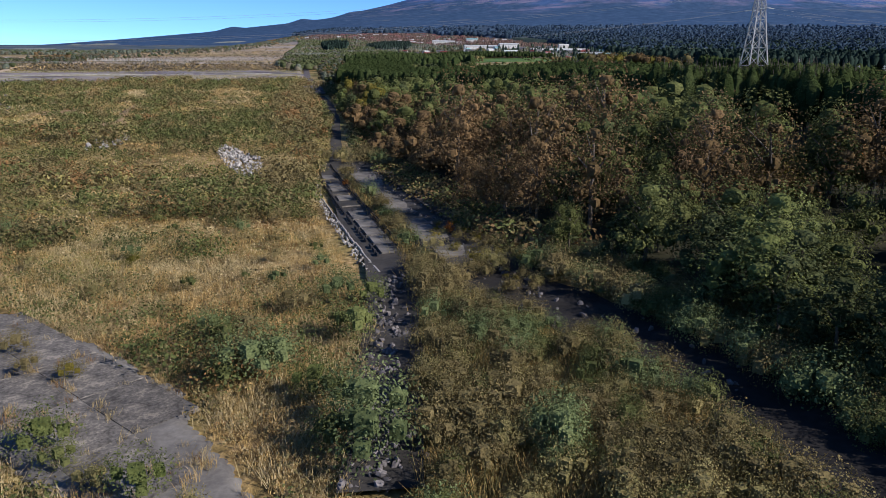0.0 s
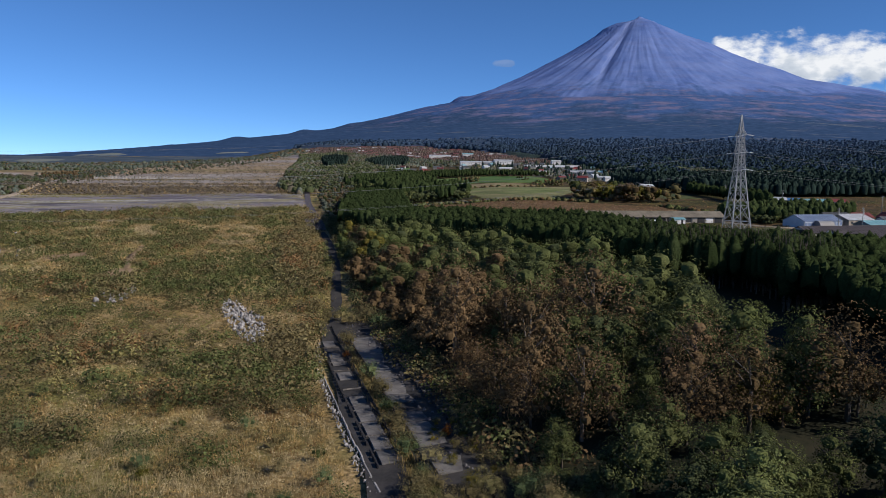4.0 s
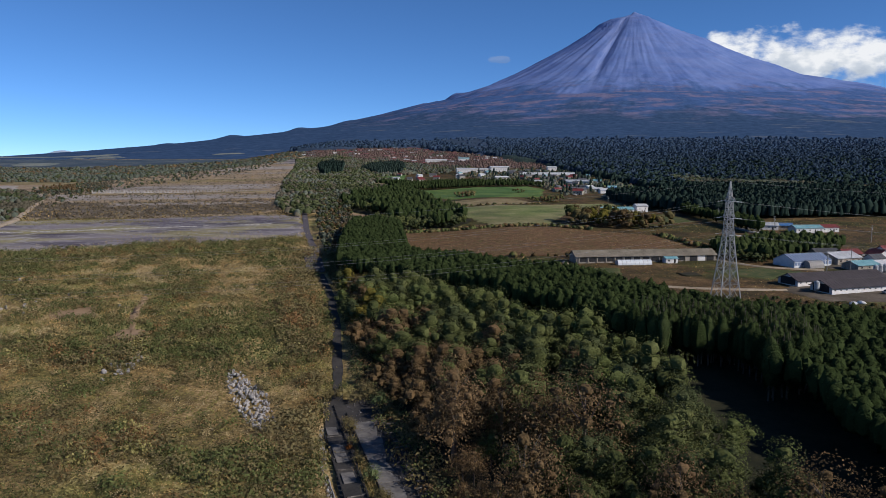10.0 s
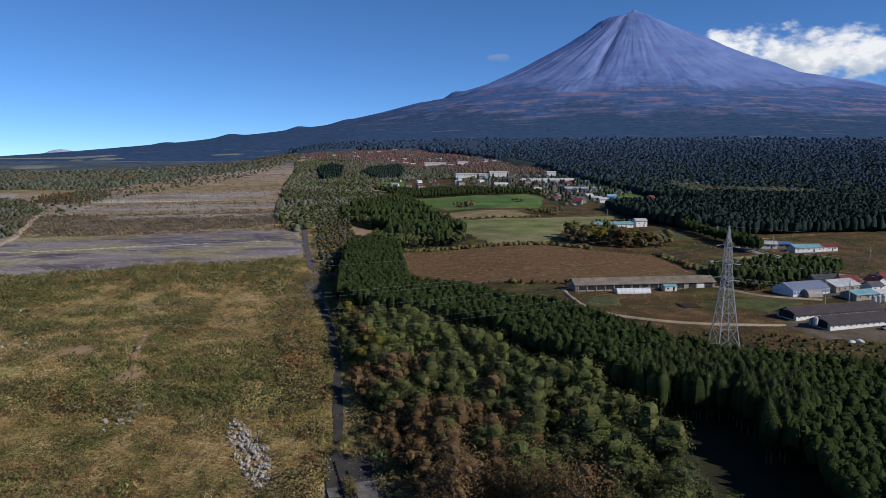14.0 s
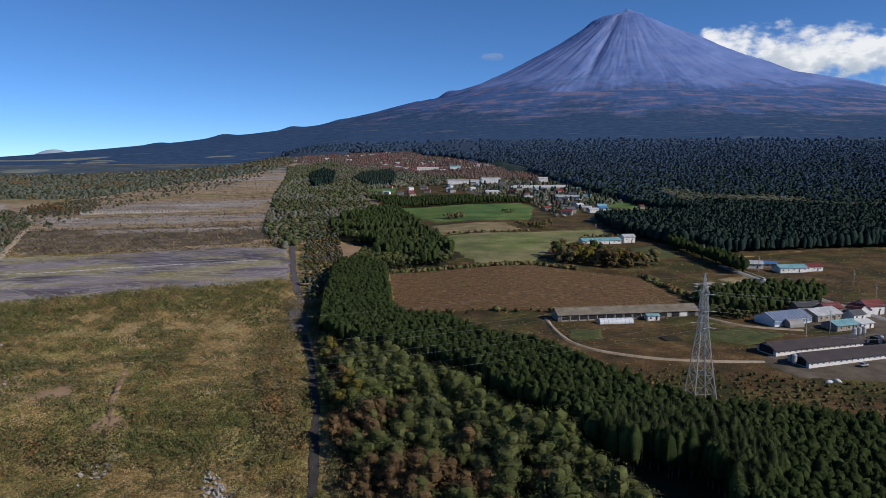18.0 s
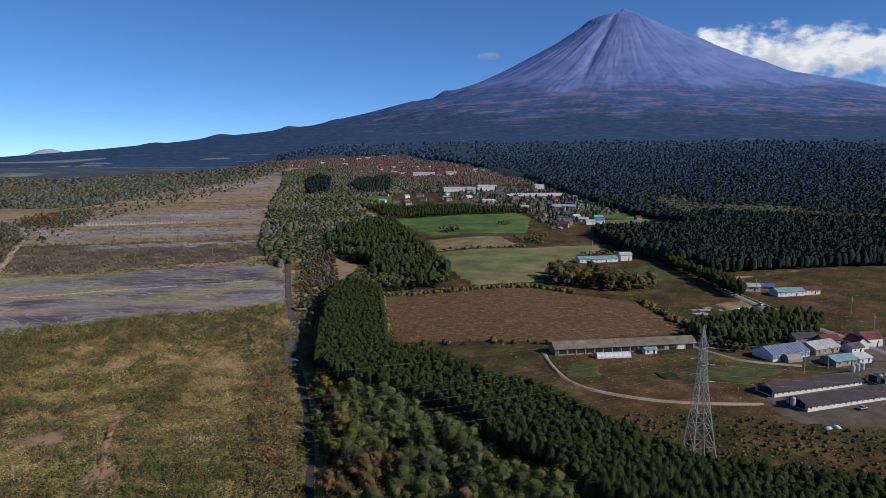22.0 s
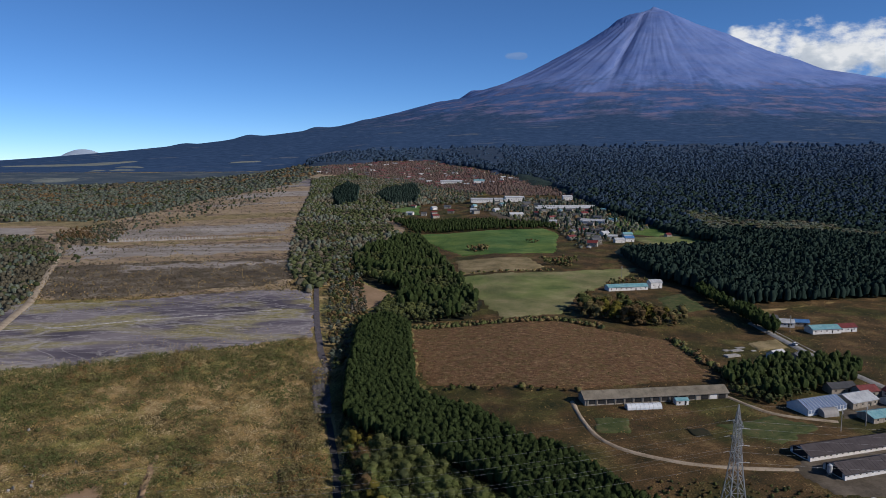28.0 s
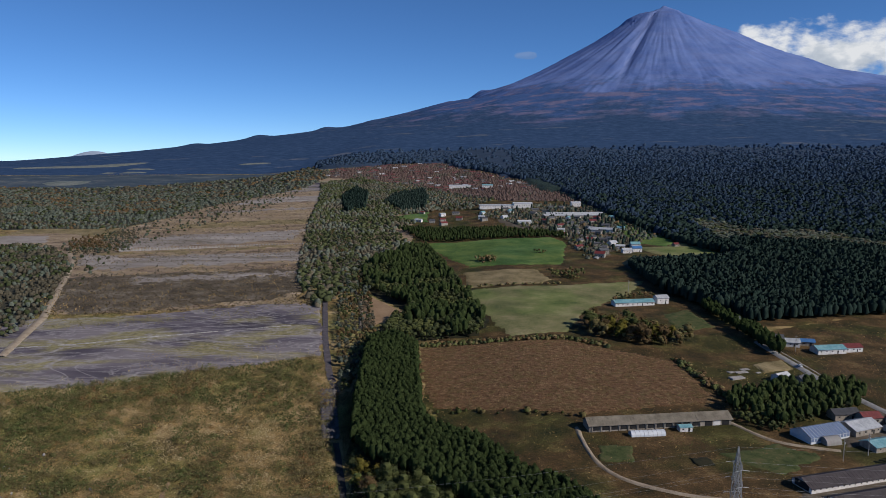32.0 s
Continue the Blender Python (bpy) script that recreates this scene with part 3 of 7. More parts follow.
def ribbon(name, pts, width, material, lift, label, step=4.0, wob=0.3, category="track", kind="structure"):
    """A way along a line of points on the land."""
    line = []
    for a, b in zip(pts[:-1], pts[1:]):
        a, b = np.array(a, float), np.array(b, float)
        k = max(1, int(np.hypot(*(b - a)) / step))
        for j in range(k):
            line.append(a + (b - a) * j / k)
    line.append(np.array(pts[-1], float))
    line = np.array(line)
    for _ in range(4):
        line[1:-1] = 0.25 * line[:-2] + 0.5 * line[1:-1] + 0.25 * line[2:]
    t = np.gradient(line, axis=0)
    t /= np.maximum(np.linalg.norm(t, axis=1), 1e-6)[:, None]
    nrm = np.c_[-t[:, 1], t[:, 0]]
    cols = 5
    V = []
    for k in range(cols):
        o = (k / (cols - 1) - 0.5) * width
        jig = (vnoise(line[:, 0] / 5 + k * 9, line[:, 1] / 5, 3) - 0.5) * 2 * wob
        q = line + nrm * (o + jig)[:, None]
        V.append(np.c_[q, land(q[:, 0], q[:, 1]) + (lift if 0 < k < cols - 1 or category == "channel" else lift * 0.25)])
    V = np.stack(V, 1)
    n = len(line)
    idx = np.arange(n * cols).reshape(n, cols)
    F = np.stack([idx[:-1, :-1].ravel(), idx[:-1, 1:].ravel(), idx[1:, 1:].ravel(), idx[1:, :-1].ravel()], 1)[:, ::-1]
    ob = new(name, mesh_from(name, V.reshape(-1, 3), F, [material], smooth=True))
    return tagged(ob, label, category, kind=kind)


# ---- ground, mountain, sky backdrop ----
def land_sheet(name, ys, half_width, cols, material, drop=0.0, relief=0.0):
    u = np.linspace(-1, 1, cols) if isinstance(cols, int) else cols
    cols = len(u)
    X = np.array([half_width(y) * u for y in ys])
    Y = np.repeat(np.array(ys)[:, None], cols, 1)
    Z = land(X, Y) - drop
    if relief:
        Z = Z + relief * (fbm(X / 6, Y / 6, 3) - 0.5) * (1 - sstep(120, 260, Y))
    idx = np.arange(X.size).reshape(X.shape)
    F = np.stack([idx[:-1, :-1].ravel(), idx[:-1, 1:].ravel(), idx[1:, 1:].ravel(), idx[1:, :-1].ravel()], 1)
    return new(name, mesh_from(name, np.stack([X.ravel(), Y.ravel(), Z.ravel()], 1), F, [material], smooth=True))


rows_y = [-600, -500, -400, -300, -220, -160, -110, -70, -40, -20]
while rows_y[-1] < 2140:
    rows_y.append(rows_y[-1] + max(1.8, 0.014 * rows_y[-1]))
ground = land_sheet("ground", rows_y, lambda y: 420 + 0.8 * max(y, 0), 260, M["scrub"], relief=0.5)
tagged(ground, "rough scrubland with dry grass rising gently to the mountain", "ground", kind="structure")


def mountain_material():
    m = bpy.data.materials.new("hazed_volcano_slopes")
    m.use_nodes = True
    nt = m.node_tree
    N, Lk = nt.nodes, nt.links
    b = N["Principled BSDF"]
    b.inputs["Roughness"].default_value = 1.0
    b.inputs["Specular IOR Level"].default_value = 0.0
    tc = N.new("ShaderNodeTexCoord")
    sep = N.new("ShaderNodeSeparateXYZ")
    Lk.new(tc.outputs["Object"], sep.inputs[0])

    def noise_at(scale, stretch=(1, 1, 1), detail=6.0):
        mp = N.new("ShaderNodeMapping")
        mp.inputs["Scale"].default_value = stretch
        Lk.new(tc.outputs["Object"], mp.inputs[0])
        n = N.new("ShaderNodeTexNoise")
        n.inputs["Scale"].default_value = scale
        n.inputs["Detail"].default_value = detail
        n.inputs["Roughness"].default_value = 0.65
        Lk.new(mp.outputs[0], n.inputs["Vector"])
        return n.outputs[0]

    def math_node(op, a, bb, cc=None):
        n = N.new("ShaderNodeMath")
        n.operation = op
        for i, v in enumerate((a, bb, cc)):
            if v is None:
                continue
            if isinstance(v, (int, float)):
                n.inputs[i].default_value = v
            else:
                Lk.new(v, n.inputs[i])
        return n.outputs[0]

    def ramp(fac, stops):
        n = N.new("ShaderNodeValToRGB")
        el = n.color_ramp.elements
        el[0].position, el[0].color = stops[0][0], rgba(stops[0][1])
        el[1].position, el[1].color = stops[-1][0], rgba(stops[-1][1])
        for p, c in stops[1:-1]:
            el.new(p).color = rgba(c)
        Lk.new(fac, n.inputs[0])
        return n.outputs[0]

    def mix(fac, a, bb):
        n = N.new("ShaderNodeMix")
        n.data_type = 'RGBA'
        Lk.new(fac, n.inputs[0])
        Lk.new(a, n.inputs[6])
        Lk.new(bb, n.inputs[7])
        return n.outputs[2]

    # coordinates round the summit: angle and distance
    dx = math_node('SUBTRACT', sep.outputs[0], PEAK_X)
    dy = math_node('MULTIPLY_ADD', sep.outputs[1], -1.5, PEAK_Y * 1.5)
    ang = math_node('ARCTAN2', dx, math_node('ADD', dy, 60.0))
    r2 = math_node('SQRT', math_node('ADD', math_node('MULTIPLY', dx, dx), math_node('MULTIPLY', dy, dy)), 0.0)

    def radial(k, kr, detail=6.0):
        cmb = N.new("ShaderNodeCombineXYZ")
        Lk.new(math_node('MULTIPLY', ang, k), cmb.inputs[0])
        Lk.new(math_node('MULTIPLY', r2, kr), cmb.inputs[1])
        n = N.new("ShaderNodeTexNoise")
        n.inputs["Scale"].default_value = 1.0
        n.inputs["Detail"].default_value = detail
        n.inputs["Roughness"].default_value = 0.6
        Lk.new(cmb.outputs[0], n.inputs["Vector"])
        return n.outputs[0]

    big = noise_at(0.0022)
    streak = radial(11.0, 0.0016)
    thin = radial(38.0, 0.004, 8.0)
    fine = noise_at(0.03)
    h = sep.outputs[2]
    ragged = math_node('MULTIPLY_ADD', noise_at(0.0042, (0.8, 1, 1), 9.0), 420.0, math_node('MULTIPLY_ADD', streak, 200.0, math_node('SUBTRACT', h, 310.0)))
    # Distance haze painted in: slopes, forest, clearings and scar all shift to blue
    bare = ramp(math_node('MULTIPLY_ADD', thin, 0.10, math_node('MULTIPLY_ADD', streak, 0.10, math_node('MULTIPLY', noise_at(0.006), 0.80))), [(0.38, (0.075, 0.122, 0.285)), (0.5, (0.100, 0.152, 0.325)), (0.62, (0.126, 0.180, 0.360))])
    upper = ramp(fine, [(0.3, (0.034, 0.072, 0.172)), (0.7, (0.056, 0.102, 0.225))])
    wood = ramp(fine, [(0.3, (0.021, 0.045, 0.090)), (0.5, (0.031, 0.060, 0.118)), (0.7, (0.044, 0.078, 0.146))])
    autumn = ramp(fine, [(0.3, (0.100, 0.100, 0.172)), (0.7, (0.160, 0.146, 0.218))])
    spots = ramp(noise_at(0.011, (0.45, 1, 2.8), 10.0), [(0.49, (0, 0, 0)), (0.59, (0.85, 0.85, 0.85))])
    line = ramp(math_node('MULTIPLY', ragged, 1 / 900.0), [(0.58, (0, 0, 0)), (0.67, (1, 1, 1))])
    zone = ramp(math_node('MULTIPLY', ragged, 1 / 900.0), [(0.36, (0, 0, 0)), (0.45, (1, 1, 1)), (0.58, (1, 1, 1)), (0.66, (0.15, 0.15, 0.15))])
    mid = ramp(math_node('MULTIPLY', ragged, 1 / 900.0), [(0.40, (0, 0, 0)), (0.52, (1, 1, 1))])
    col = mix(mid, wood, upper)
    col = mix(line, col, bare)
    col = mix(math_node('MULTIPLY', zone, spots), col, autumn)
    # clearings and fields low on the slopes
    low = ramp(math_node('MULTIPLY', h, 1 / 900.0), [(0.10, (1, 1, 1)), (0.36, (1, 1, 1)), (0.44, (0, 0, 0))])
    glade = ramp(noise_at(0.010, (0.35, 0.8, 2.0), 7.0), [(0.605, (0, 0, 0)), (0.635, (0.75, 0.75, 0.75))])
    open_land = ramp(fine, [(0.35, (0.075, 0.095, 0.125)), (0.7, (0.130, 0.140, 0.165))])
    col = mix(math_node('MULTIPLY', low, glade), col, open_land)
    # the great landslide scar below the summit
    run = math_node('MULTIPLY_ADD', h, 0.665, PEAK_X - 52 - 0.665 * 1137)
    off = math_node('ABSOLUTE', math_node('SUBTRACT', sep.outputs[0], run), 0.0)
    wavy = math_node('MULTIPLY_ADD', thin, 150.0, math_node('SUBTRACT', off, 72.0))
    inner = ramp(math_node('MULTIPLY', wavy, 1 / 60.0), [(0.15, (0.85, 0.85, 0.85)), (0.5, (0, 0, 0))])
    high = ramp(math_node('MULTIPLY', h, 1 / 1140.0), [(0.42, (0, 0, 0)), (0.60, (0.7, 0.7, 0.7)), (0.93, (1, 1, 1)), (0.97, (0, 0, 0))])
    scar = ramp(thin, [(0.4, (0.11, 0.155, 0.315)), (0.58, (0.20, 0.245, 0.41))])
    col = mix(math_node('MULTIPLY', inner, high), col, scar)
    Lk.new(col, b.inputs["Base Color"])
    bp = N.new("ShaderNodeBump")
    bp.inputs["Strength"].default_value = 0.12
    bp.inputs["Distance"].default_value = 10.0
    Lk.new(math_node('MULTIPLY_ADD', thin, 0.8, fine), bp.inputs["Height"])
    Lk.new(bp.outputs[0], b.inputs["Normal"])
    return m


far_y = list(np.linspace(2110, 4050, 72)) + list(np.linspace(4062, 4960, 80))
spread = np.concatenate([np.linspace(-1, -0.1, 150)[:-1], np.linspace(-0.1, 0.62, 600), np.linspace(0.62, 1, 80)[1:]])
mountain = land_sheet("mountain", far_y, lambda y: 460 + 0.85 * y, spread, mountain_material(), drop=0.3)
tagged(mountain, "volcano cone above forest slopes, blue distance haze painted into their colours", "mountain", kind="structure")


def far_hill():
    bm = bmesh.new()
    n, k = 40, 8
    grid = []
    for j in range(k):
        row = []
        for i in range(n):
            u = i / (n - 1) * 2 - 1
            w = j / (k - 1)
            h = (1 - u * u) ** 1.2 * 62 * (1 - w) ** 0.8 + 150
            row.append(bm.verts.new((-2575 + u * 190, 4985 - 60 * w, h if j < k - 1 else 120)))
        grid.append(row)
    for j in range(k - 1):
        for i in range(n - 1):
            bm.faces.new((grid[j][i], grid[j][i + 1], grid[j + 1][i + 1], grid[j + 1][i]))
    # Haze painted as an even pale blue-grey over the whole hill
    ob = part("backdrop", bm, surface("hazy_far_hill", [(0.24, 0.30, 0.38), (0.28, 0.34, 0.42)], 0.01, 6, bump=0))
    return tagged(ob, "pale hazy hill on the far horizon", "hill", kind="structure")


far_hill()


def cloud_bank(name, cx, cz, w, h, seed, strength, label, solid=1.0):
    """A glowing cloud sheet far behind the mountain, with a ragged edge."""
    m = bpy.data.materials.new("glowing_cloud")
    m.use_nodes = True
    nt = m.node_tree
    N, Lk = nt.nodes, nt.links
    N.clear()
    out = N.new("ShaderNodeOutputMaterial")
    tc = N.new("ShaderNodeTexCoord")
    mp = N.new("ShaderNodeMapping")
    mp.inputs["Location"].default_value = (seed, 0, seed * 0.3)
    mp.inputs["Scale"].default_value = (0.72, 1, 1.5)
    Lk.new(tc.outputs["Object"], mp.inputs[0])
    n1 = N.new("ShaderNodeTexNoise")
    n1.inputs["Scale"].default_value = 0.0048
    n1.inputs["Detail"].default_value = 9.0
    n1.inputs["Roughness"].default_value = 0.55
    Lk.new(mp.outputs[0], n1.inputs["Vector"])
    sep = N.new("ShaderNodeSeparateXYZ")
    Lk.new(tc.outputs["Generated"], sep.inputs[0])

    def mm(op, a, b=None, c=None):
        q = N.new("ShaderNodeMath")
        q.operation = op
        for i, v in enumerate((a, b, c)):
            if v is None:
                continue
            if isinstance(v, (int, float)):
                q.inputs[i].default_value = v
            else:
                Lk.new(v, q.inputs[i])
        return q.outputs[0]
    # an oval with a flat foot, broken by noise
    dx = mm('MULTIPLY', mm('SUBTRACT', sep.outputs[0], 0.5), 2.0)
    dz = mm('MULTIPLY', mm('SUBTRACT', sep.outputs[2], 0.42), 2.2)
    rr = mm('ADD', mm('POWER', mm('ABSOLUTE', dx), 4.0), mm('POWER', mm('ABSOLUTE', dz), 2.0))
    body = mm('SUBTRACT', 0.62, rr)
    dens = mm('MULTIPLY_ADD', mm('SUBTRACT', n1.outputs[0], 0.5), 2.6, body)
    alpha = N.new("ShaderNodeMapRange")
    alpha.interpolation_type = 'SMOOTHSTEP'
    alpha.inputs[1].default_value, alpha.inputs[2].default_value = 0.05, 0.62
    alpha.inputs[4].default_value = solid
    Lk.new(dens, alpha.inputs[0])
    n2 = N.new("ShaderNodeTexNoise")
    n2.inputs["Scale"].default_value = 0.007
    n2.inputs["Detail"].default_value = 7.0
    off = N.new("ShaderNodeMapping")
    off.inputs["Location"].default_value = (seed + 18, 0, seed * 0.3 + 26)
    off.inputs["Scale"].default_value = (0.8, 1, 1.5)
    Lk.new(tc.outputs["Object"], off.inputs[0])
    Lk.new(off.outputs[0], n2.inputs["Vector"])
    # Painted cloud shading: tone rises with height, leaving the undersides grey
    tone = mm('MULTIPLY_ADD', sep.outputs[2], 0.9, mm('MULTIPLY', n2.outputs[0], 1.1))
    ramp = N.new("ShaderNodeValToRGB")
    ramp.color_ramp.elements[0].position, ramp.color_ramp.elements[0].color = 0.52, (0.36, 0.42, 0.51, 1)
    ramp.color_ramp.elements[1].position, ramp.color_ramp.elements[1].color = 1.2, (0.74, 0.76, 0.79, 1)
    ramp.color_ramp.elements.new(0.85).color = (0.52, 0.57, 0.64, 1)
    Lk.new(tone, ramp.inputs[0])
    em = N.new("ShaderNodeEmission")
    em.inputs["Strength"].default_value = strength
    Lk.new(ramp.outputs[0], em.inputs[0])
    tp = N.new("ShaderNodeBsdfTransparent")
    mx = N.new("ShaderNodeMixShader")
    Lk.new(alpha.outputs[0], mx.inputs[0])
    Lk.new(tp.outputs[0], mx.inputs[1])
    Lk.new(em.outputs[0], mx.inputs[2])
    Lk.new(mx.outputs[0], out.inputs[0])
    bm = bmesh.new()
    n = 16
    lo = [bm.verts.new(((i / n - 0.5) * w, -12 * math.cos((i / n - 0.5) * 3), -h / 2)) for i in range(n + 1)]
    hi = [bm.verts.new(((i / n - 0.5) * w, -12 * math.cos((i / n - 0.5) * 3), h / 2)) for i in range(n + 1)]
    for i in range(n):
        bm.faces.new((lo[i], lo[i + 1], hi[i + 1], hi[i]))
    ob = part(name, bm, m)
    ob.location = (cx, 4985, cz)
    return tagged(ob, label, "cloud", kind="structure")


cloud_bank("backdrop", 2640, 905, 2100, 600, 0.0, 1.0, "glowing cumulus bank with painted grey undersides behind the mountain")
cloud_bank("backdrop", 395, 845, 170, 70, 300.0, 0.55, "small self-lit wisp of cloud in the blue sky", 0.22)

# ---- fields, gravel flats, tracks ----
sheet("meadow", [(28, 268), (60, 205), (120, 175), (420, 150), (620, 620), (330, 575), (215, 520), (150, 610), (-15, 510), (-22, 385)],
      M["meadow"], 0.25, 8, "rough meadow of russet grass and low weeds", 3)
sheet("meadow", [(-110, 1180), (-60, 905), (-30, 760), (-5, 640), (20, 505), (150, 505), (225, 520), (330, 560), (330, 860), (262, 1120), (190, 1400), (60, 1335), (-60, 1335)],
      M["meadow"], 0.4, 12, "rough brown meadow round the village", 4)
sheet("field", [(-29, 487), (74, 496), (139, 450), (145, 380), (68, 361), (-13, 375), (-24, 430)], M["brown"], 0.5, 5, "brown field of dry autumn grass", 2)
sheet("field", [(0, 658), (97, 668), (181, 691), (152, 635), (101, 564), (80, 512), (35, 500), (23, 544)], M["pale_green"], 0.6, 6, "pale mown hay meadow", 2)
sheet("field", [(-53, 939), (123, 972), (136, 932), (111, 769), (8, 767), (-16, 827)], M["green"], 0.9, 8, "bright green grass field", 2)
sheet("field", [(-118, 1171), (-57, 1238), (-52, 1114), (-90, 1125)], M["green"], 1.2, 8, "small bright green field", 2)
sheet("field", [(2, 740), (78, 748), (90, 690), (77, 672), (5, 662)], M["tan"], 0.8, 6, "rough tan grass bank with weeds", 2)
sheet("field", [(-93, 660), (-41, 579), (-67, 535), (-76, 530)], M["soil"], 0.6, 4, "bare brown ploughed field", 1)
sheet("field", [(231, 1117), (264, 1092), (290, 960), (255, 900), (215, 930), (219, 1018)], M["green"], 1.2, 8, "green pasture beside the forest", 2)
sheet("field", [(290, 960), (313, 850), (240, 802), (210, 888), (255, 905)], M["pale_green"], 1.3, 8, "pale mown pasture beside the forest", 2)
sheet("field", [(157, 560), (184, 580), (190, 527), (157, 508)], M["weedy_green"], 0.8, 5, "small green grass plot", 1.5)
sheet("field", [(66, 325), (83, 325), (80, 307), (65, 308)], M["weedy_green"], 0.6, 2, "vegetable plot with green leaves", 1)
sheet("field", [(118, 316), (150, 330), (168, 318), (140, 296)], M["weedy_green"], 0.6, 3, "green weedy plot by the farm", 2)
sheet("field", [(104, 313), (114, 314), (115, 305), (106, 304)], M["forest_floor"], 0.7, 1.5, "small dark tilled bed", 0.3)
sheet("field", [(182, 445), (205, 455), (207, 436), (184, 428)], M["tan"], 0.8, 3, "mown straw-coloured plot", 1)
sheet("yard", [(131, 275), (140, 254), (178, 250), (215, 262), (260, 330), (215, 330), (188, 310), (150, 292)], M["yard"], 0.45, 3, "bare earth farmyard round the sheds", 1)
sheet("yard", [(178, 325), (240, 330), (262, 372), (205, 372)], M["yard"], 0.5, 3, "grey farmyard between the houses", 1)
sheet("clearing", [(18, 1190), (140, 1290), (330, 1240), (330, 1060), (215, 900), (150, 800), (135, 960), (60, 1060)], M["yard"], 1.0, 10, "village ground with lanes and yards", 6)
sheet("gravel_flat", [(-300, 1500), (-215, 1050), (-165, 800), (-112, 600), (-95, 665), (-108, 780), (-60, 905), (-40, 1240), (60, 1340), (-120, 1570), (-330, 1850), (-440, 1600), (-440, 1420)], M["terrace"], 0.3, 12, "stony earth under the thin woodland", 5)
RUST = [(-330, 1760), (-375, 1890), (-323, 1976), (-193, 2050), (-60, 2095), (-17, 1950), (60, 1800), (104, 1699), (164, 1600), (190, 1450), (215, 1310), (60, 1330), (-86, 1573), (-198, 1696)]
CUT = [(-3, 2305), (40, 2500), (100, 2480), (139, 2299), (140, 2100), (135, 1968), (112, 1830), (60, 2000)]
sheet("clearing", RUST, M["rust_ground"], 1.4, 12, "autumn-brown hillside settlement", 14)
sheet("clearing", CUT, M["cut_ground"], 6.0, 14, "grey-brown felled clearing in the far forest", 12)
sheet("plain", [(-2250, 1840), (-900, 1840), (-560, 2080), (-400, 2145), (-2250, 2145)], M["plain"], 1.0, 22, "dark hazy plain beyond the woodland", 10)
sheet("forest_floor", [(-1900, 1700), (-970, 1480), (-673, 1025), (-508, 1030), (-472, 1150), (-450, 1363), (-340, 1548), (-330, 1800), (-420, 2150), (-560, 2090), (-900, 1860), (-1900, 1860)], M["wood_floor"], 1.2, 16, "grey-green undergrowth of the broadleaf woodland", 6)
sheet("forest_floor", [(-640, 905), (-540, 915), (-483, 860), (-412, 740), (-378, 659), (-339, 573), (-323, 495), (-500, 495)], M["wood_floor"], 0.8, 12, "dim undergrowth beside the gravel road", 6)
sheet("gravel_flat", [(-336, 560), (-400, 690), (-520, 862), (-640, 910), (-640, 1060), (-500, 1060), (-460, 1380), (-360, 1580), (-270, 1480), (-225, 1100), (-165, 720), (-122, 600), (-165, 600), (-262, 568)], M["terrace"], 0.6, 9, "terraces of grey-brown earth and thin grass", 8)
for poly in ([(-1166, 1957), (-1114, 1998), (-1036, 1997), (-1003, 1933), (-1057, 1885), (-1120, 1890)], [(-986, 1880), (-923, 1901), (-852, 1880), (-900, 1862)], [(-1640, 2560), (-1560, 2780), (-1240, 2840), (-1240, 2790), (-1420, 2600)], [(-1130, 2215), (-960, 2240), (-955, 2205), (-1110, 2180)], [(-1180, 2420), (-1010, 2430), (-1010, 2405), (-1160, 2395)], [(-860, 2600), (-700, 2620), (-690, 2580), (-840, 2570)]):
    sheet("field", poly, M["far_field"], 3.0, 18, "far field on the plain, distance haze paling its colour", 9)
sheet("gravel_flat", [(-420, 470), (-335, 551), (-263, 565), (-195, 594), (-153, 616), (-118, 600), (-96, 505), (-89, 466), (-120, 452), (-151, 437), (-203, 411), (-248, 398), (-420, 330)],
      M["gravel"], 0.5, 4, "purple-grey fan of volcanic sand and gravel", 3)
sheet("scrub_flat", [(-330, 566), (-262, 578), (-195, 606), (-150, 626), (-140, 690), (-175, 770), (-290, 740), (-410, 700), (-372, 640)], M["scrub_brown"], 0.8, 6, "brown scrub on the first terrace", 9, 55)
for k, (y0, y1, x0, x1, name) in enumerate([(700, 735, -320, -160, "strip_gravel"), (775, 855, -395, -180, "strip_gravel"), (868, 890, -430, -215, "tan"), (915, 1010, -440, -230, "strip_gravel"),
                                            (1065, 1120, -430, -235, "tan"), (1230, 1260, -430, -250, "strip_gravel"), (1330, 1420, -420, -270, "strip_gravel"), (1500, 1700, -400, -280, "gravel")]):
    dy = 0.33 * (x1 - x0) * 0.5
    sheet("gravel_strip", [(x0, y0 - dy), (x1, y0 + dy), (x1 + 4, y1 + dy), (x0 - 6, y1 - dy)], M[name], 0.95, 4 + 0.6 * k, "grey gravel terrace between sabo dams", 13, 40 + k)
sheet("gravel_strip", [(-640, 975), (-570, 985), (-540, 925), (-640, 905)], M["strip_gravel"], 1.0, 8, "flat grey gravel basin", 3)
sheet("gravel_strip", [(-640, 1060), (-520, 1065), (-460, 1000), (-480, 960), (-560, 995), (-640, 990)], M["tan"], 1.0, 8, "terraced tan earth beside the basin", 5)
sheet("gravel_strip", [(-459, 845), (-400, 838), (-383, 776), (-420, 768)], M["strip_gravel"], 1.0, 5, "flat patch of grey gravel", 4)
sheet("gravel_strip", [(-212, 965), (-170, 945), (-156, 850), (-182, 838)], M["gravel"], 1.1, 5, "grey gravel apron beside the dam", 3)
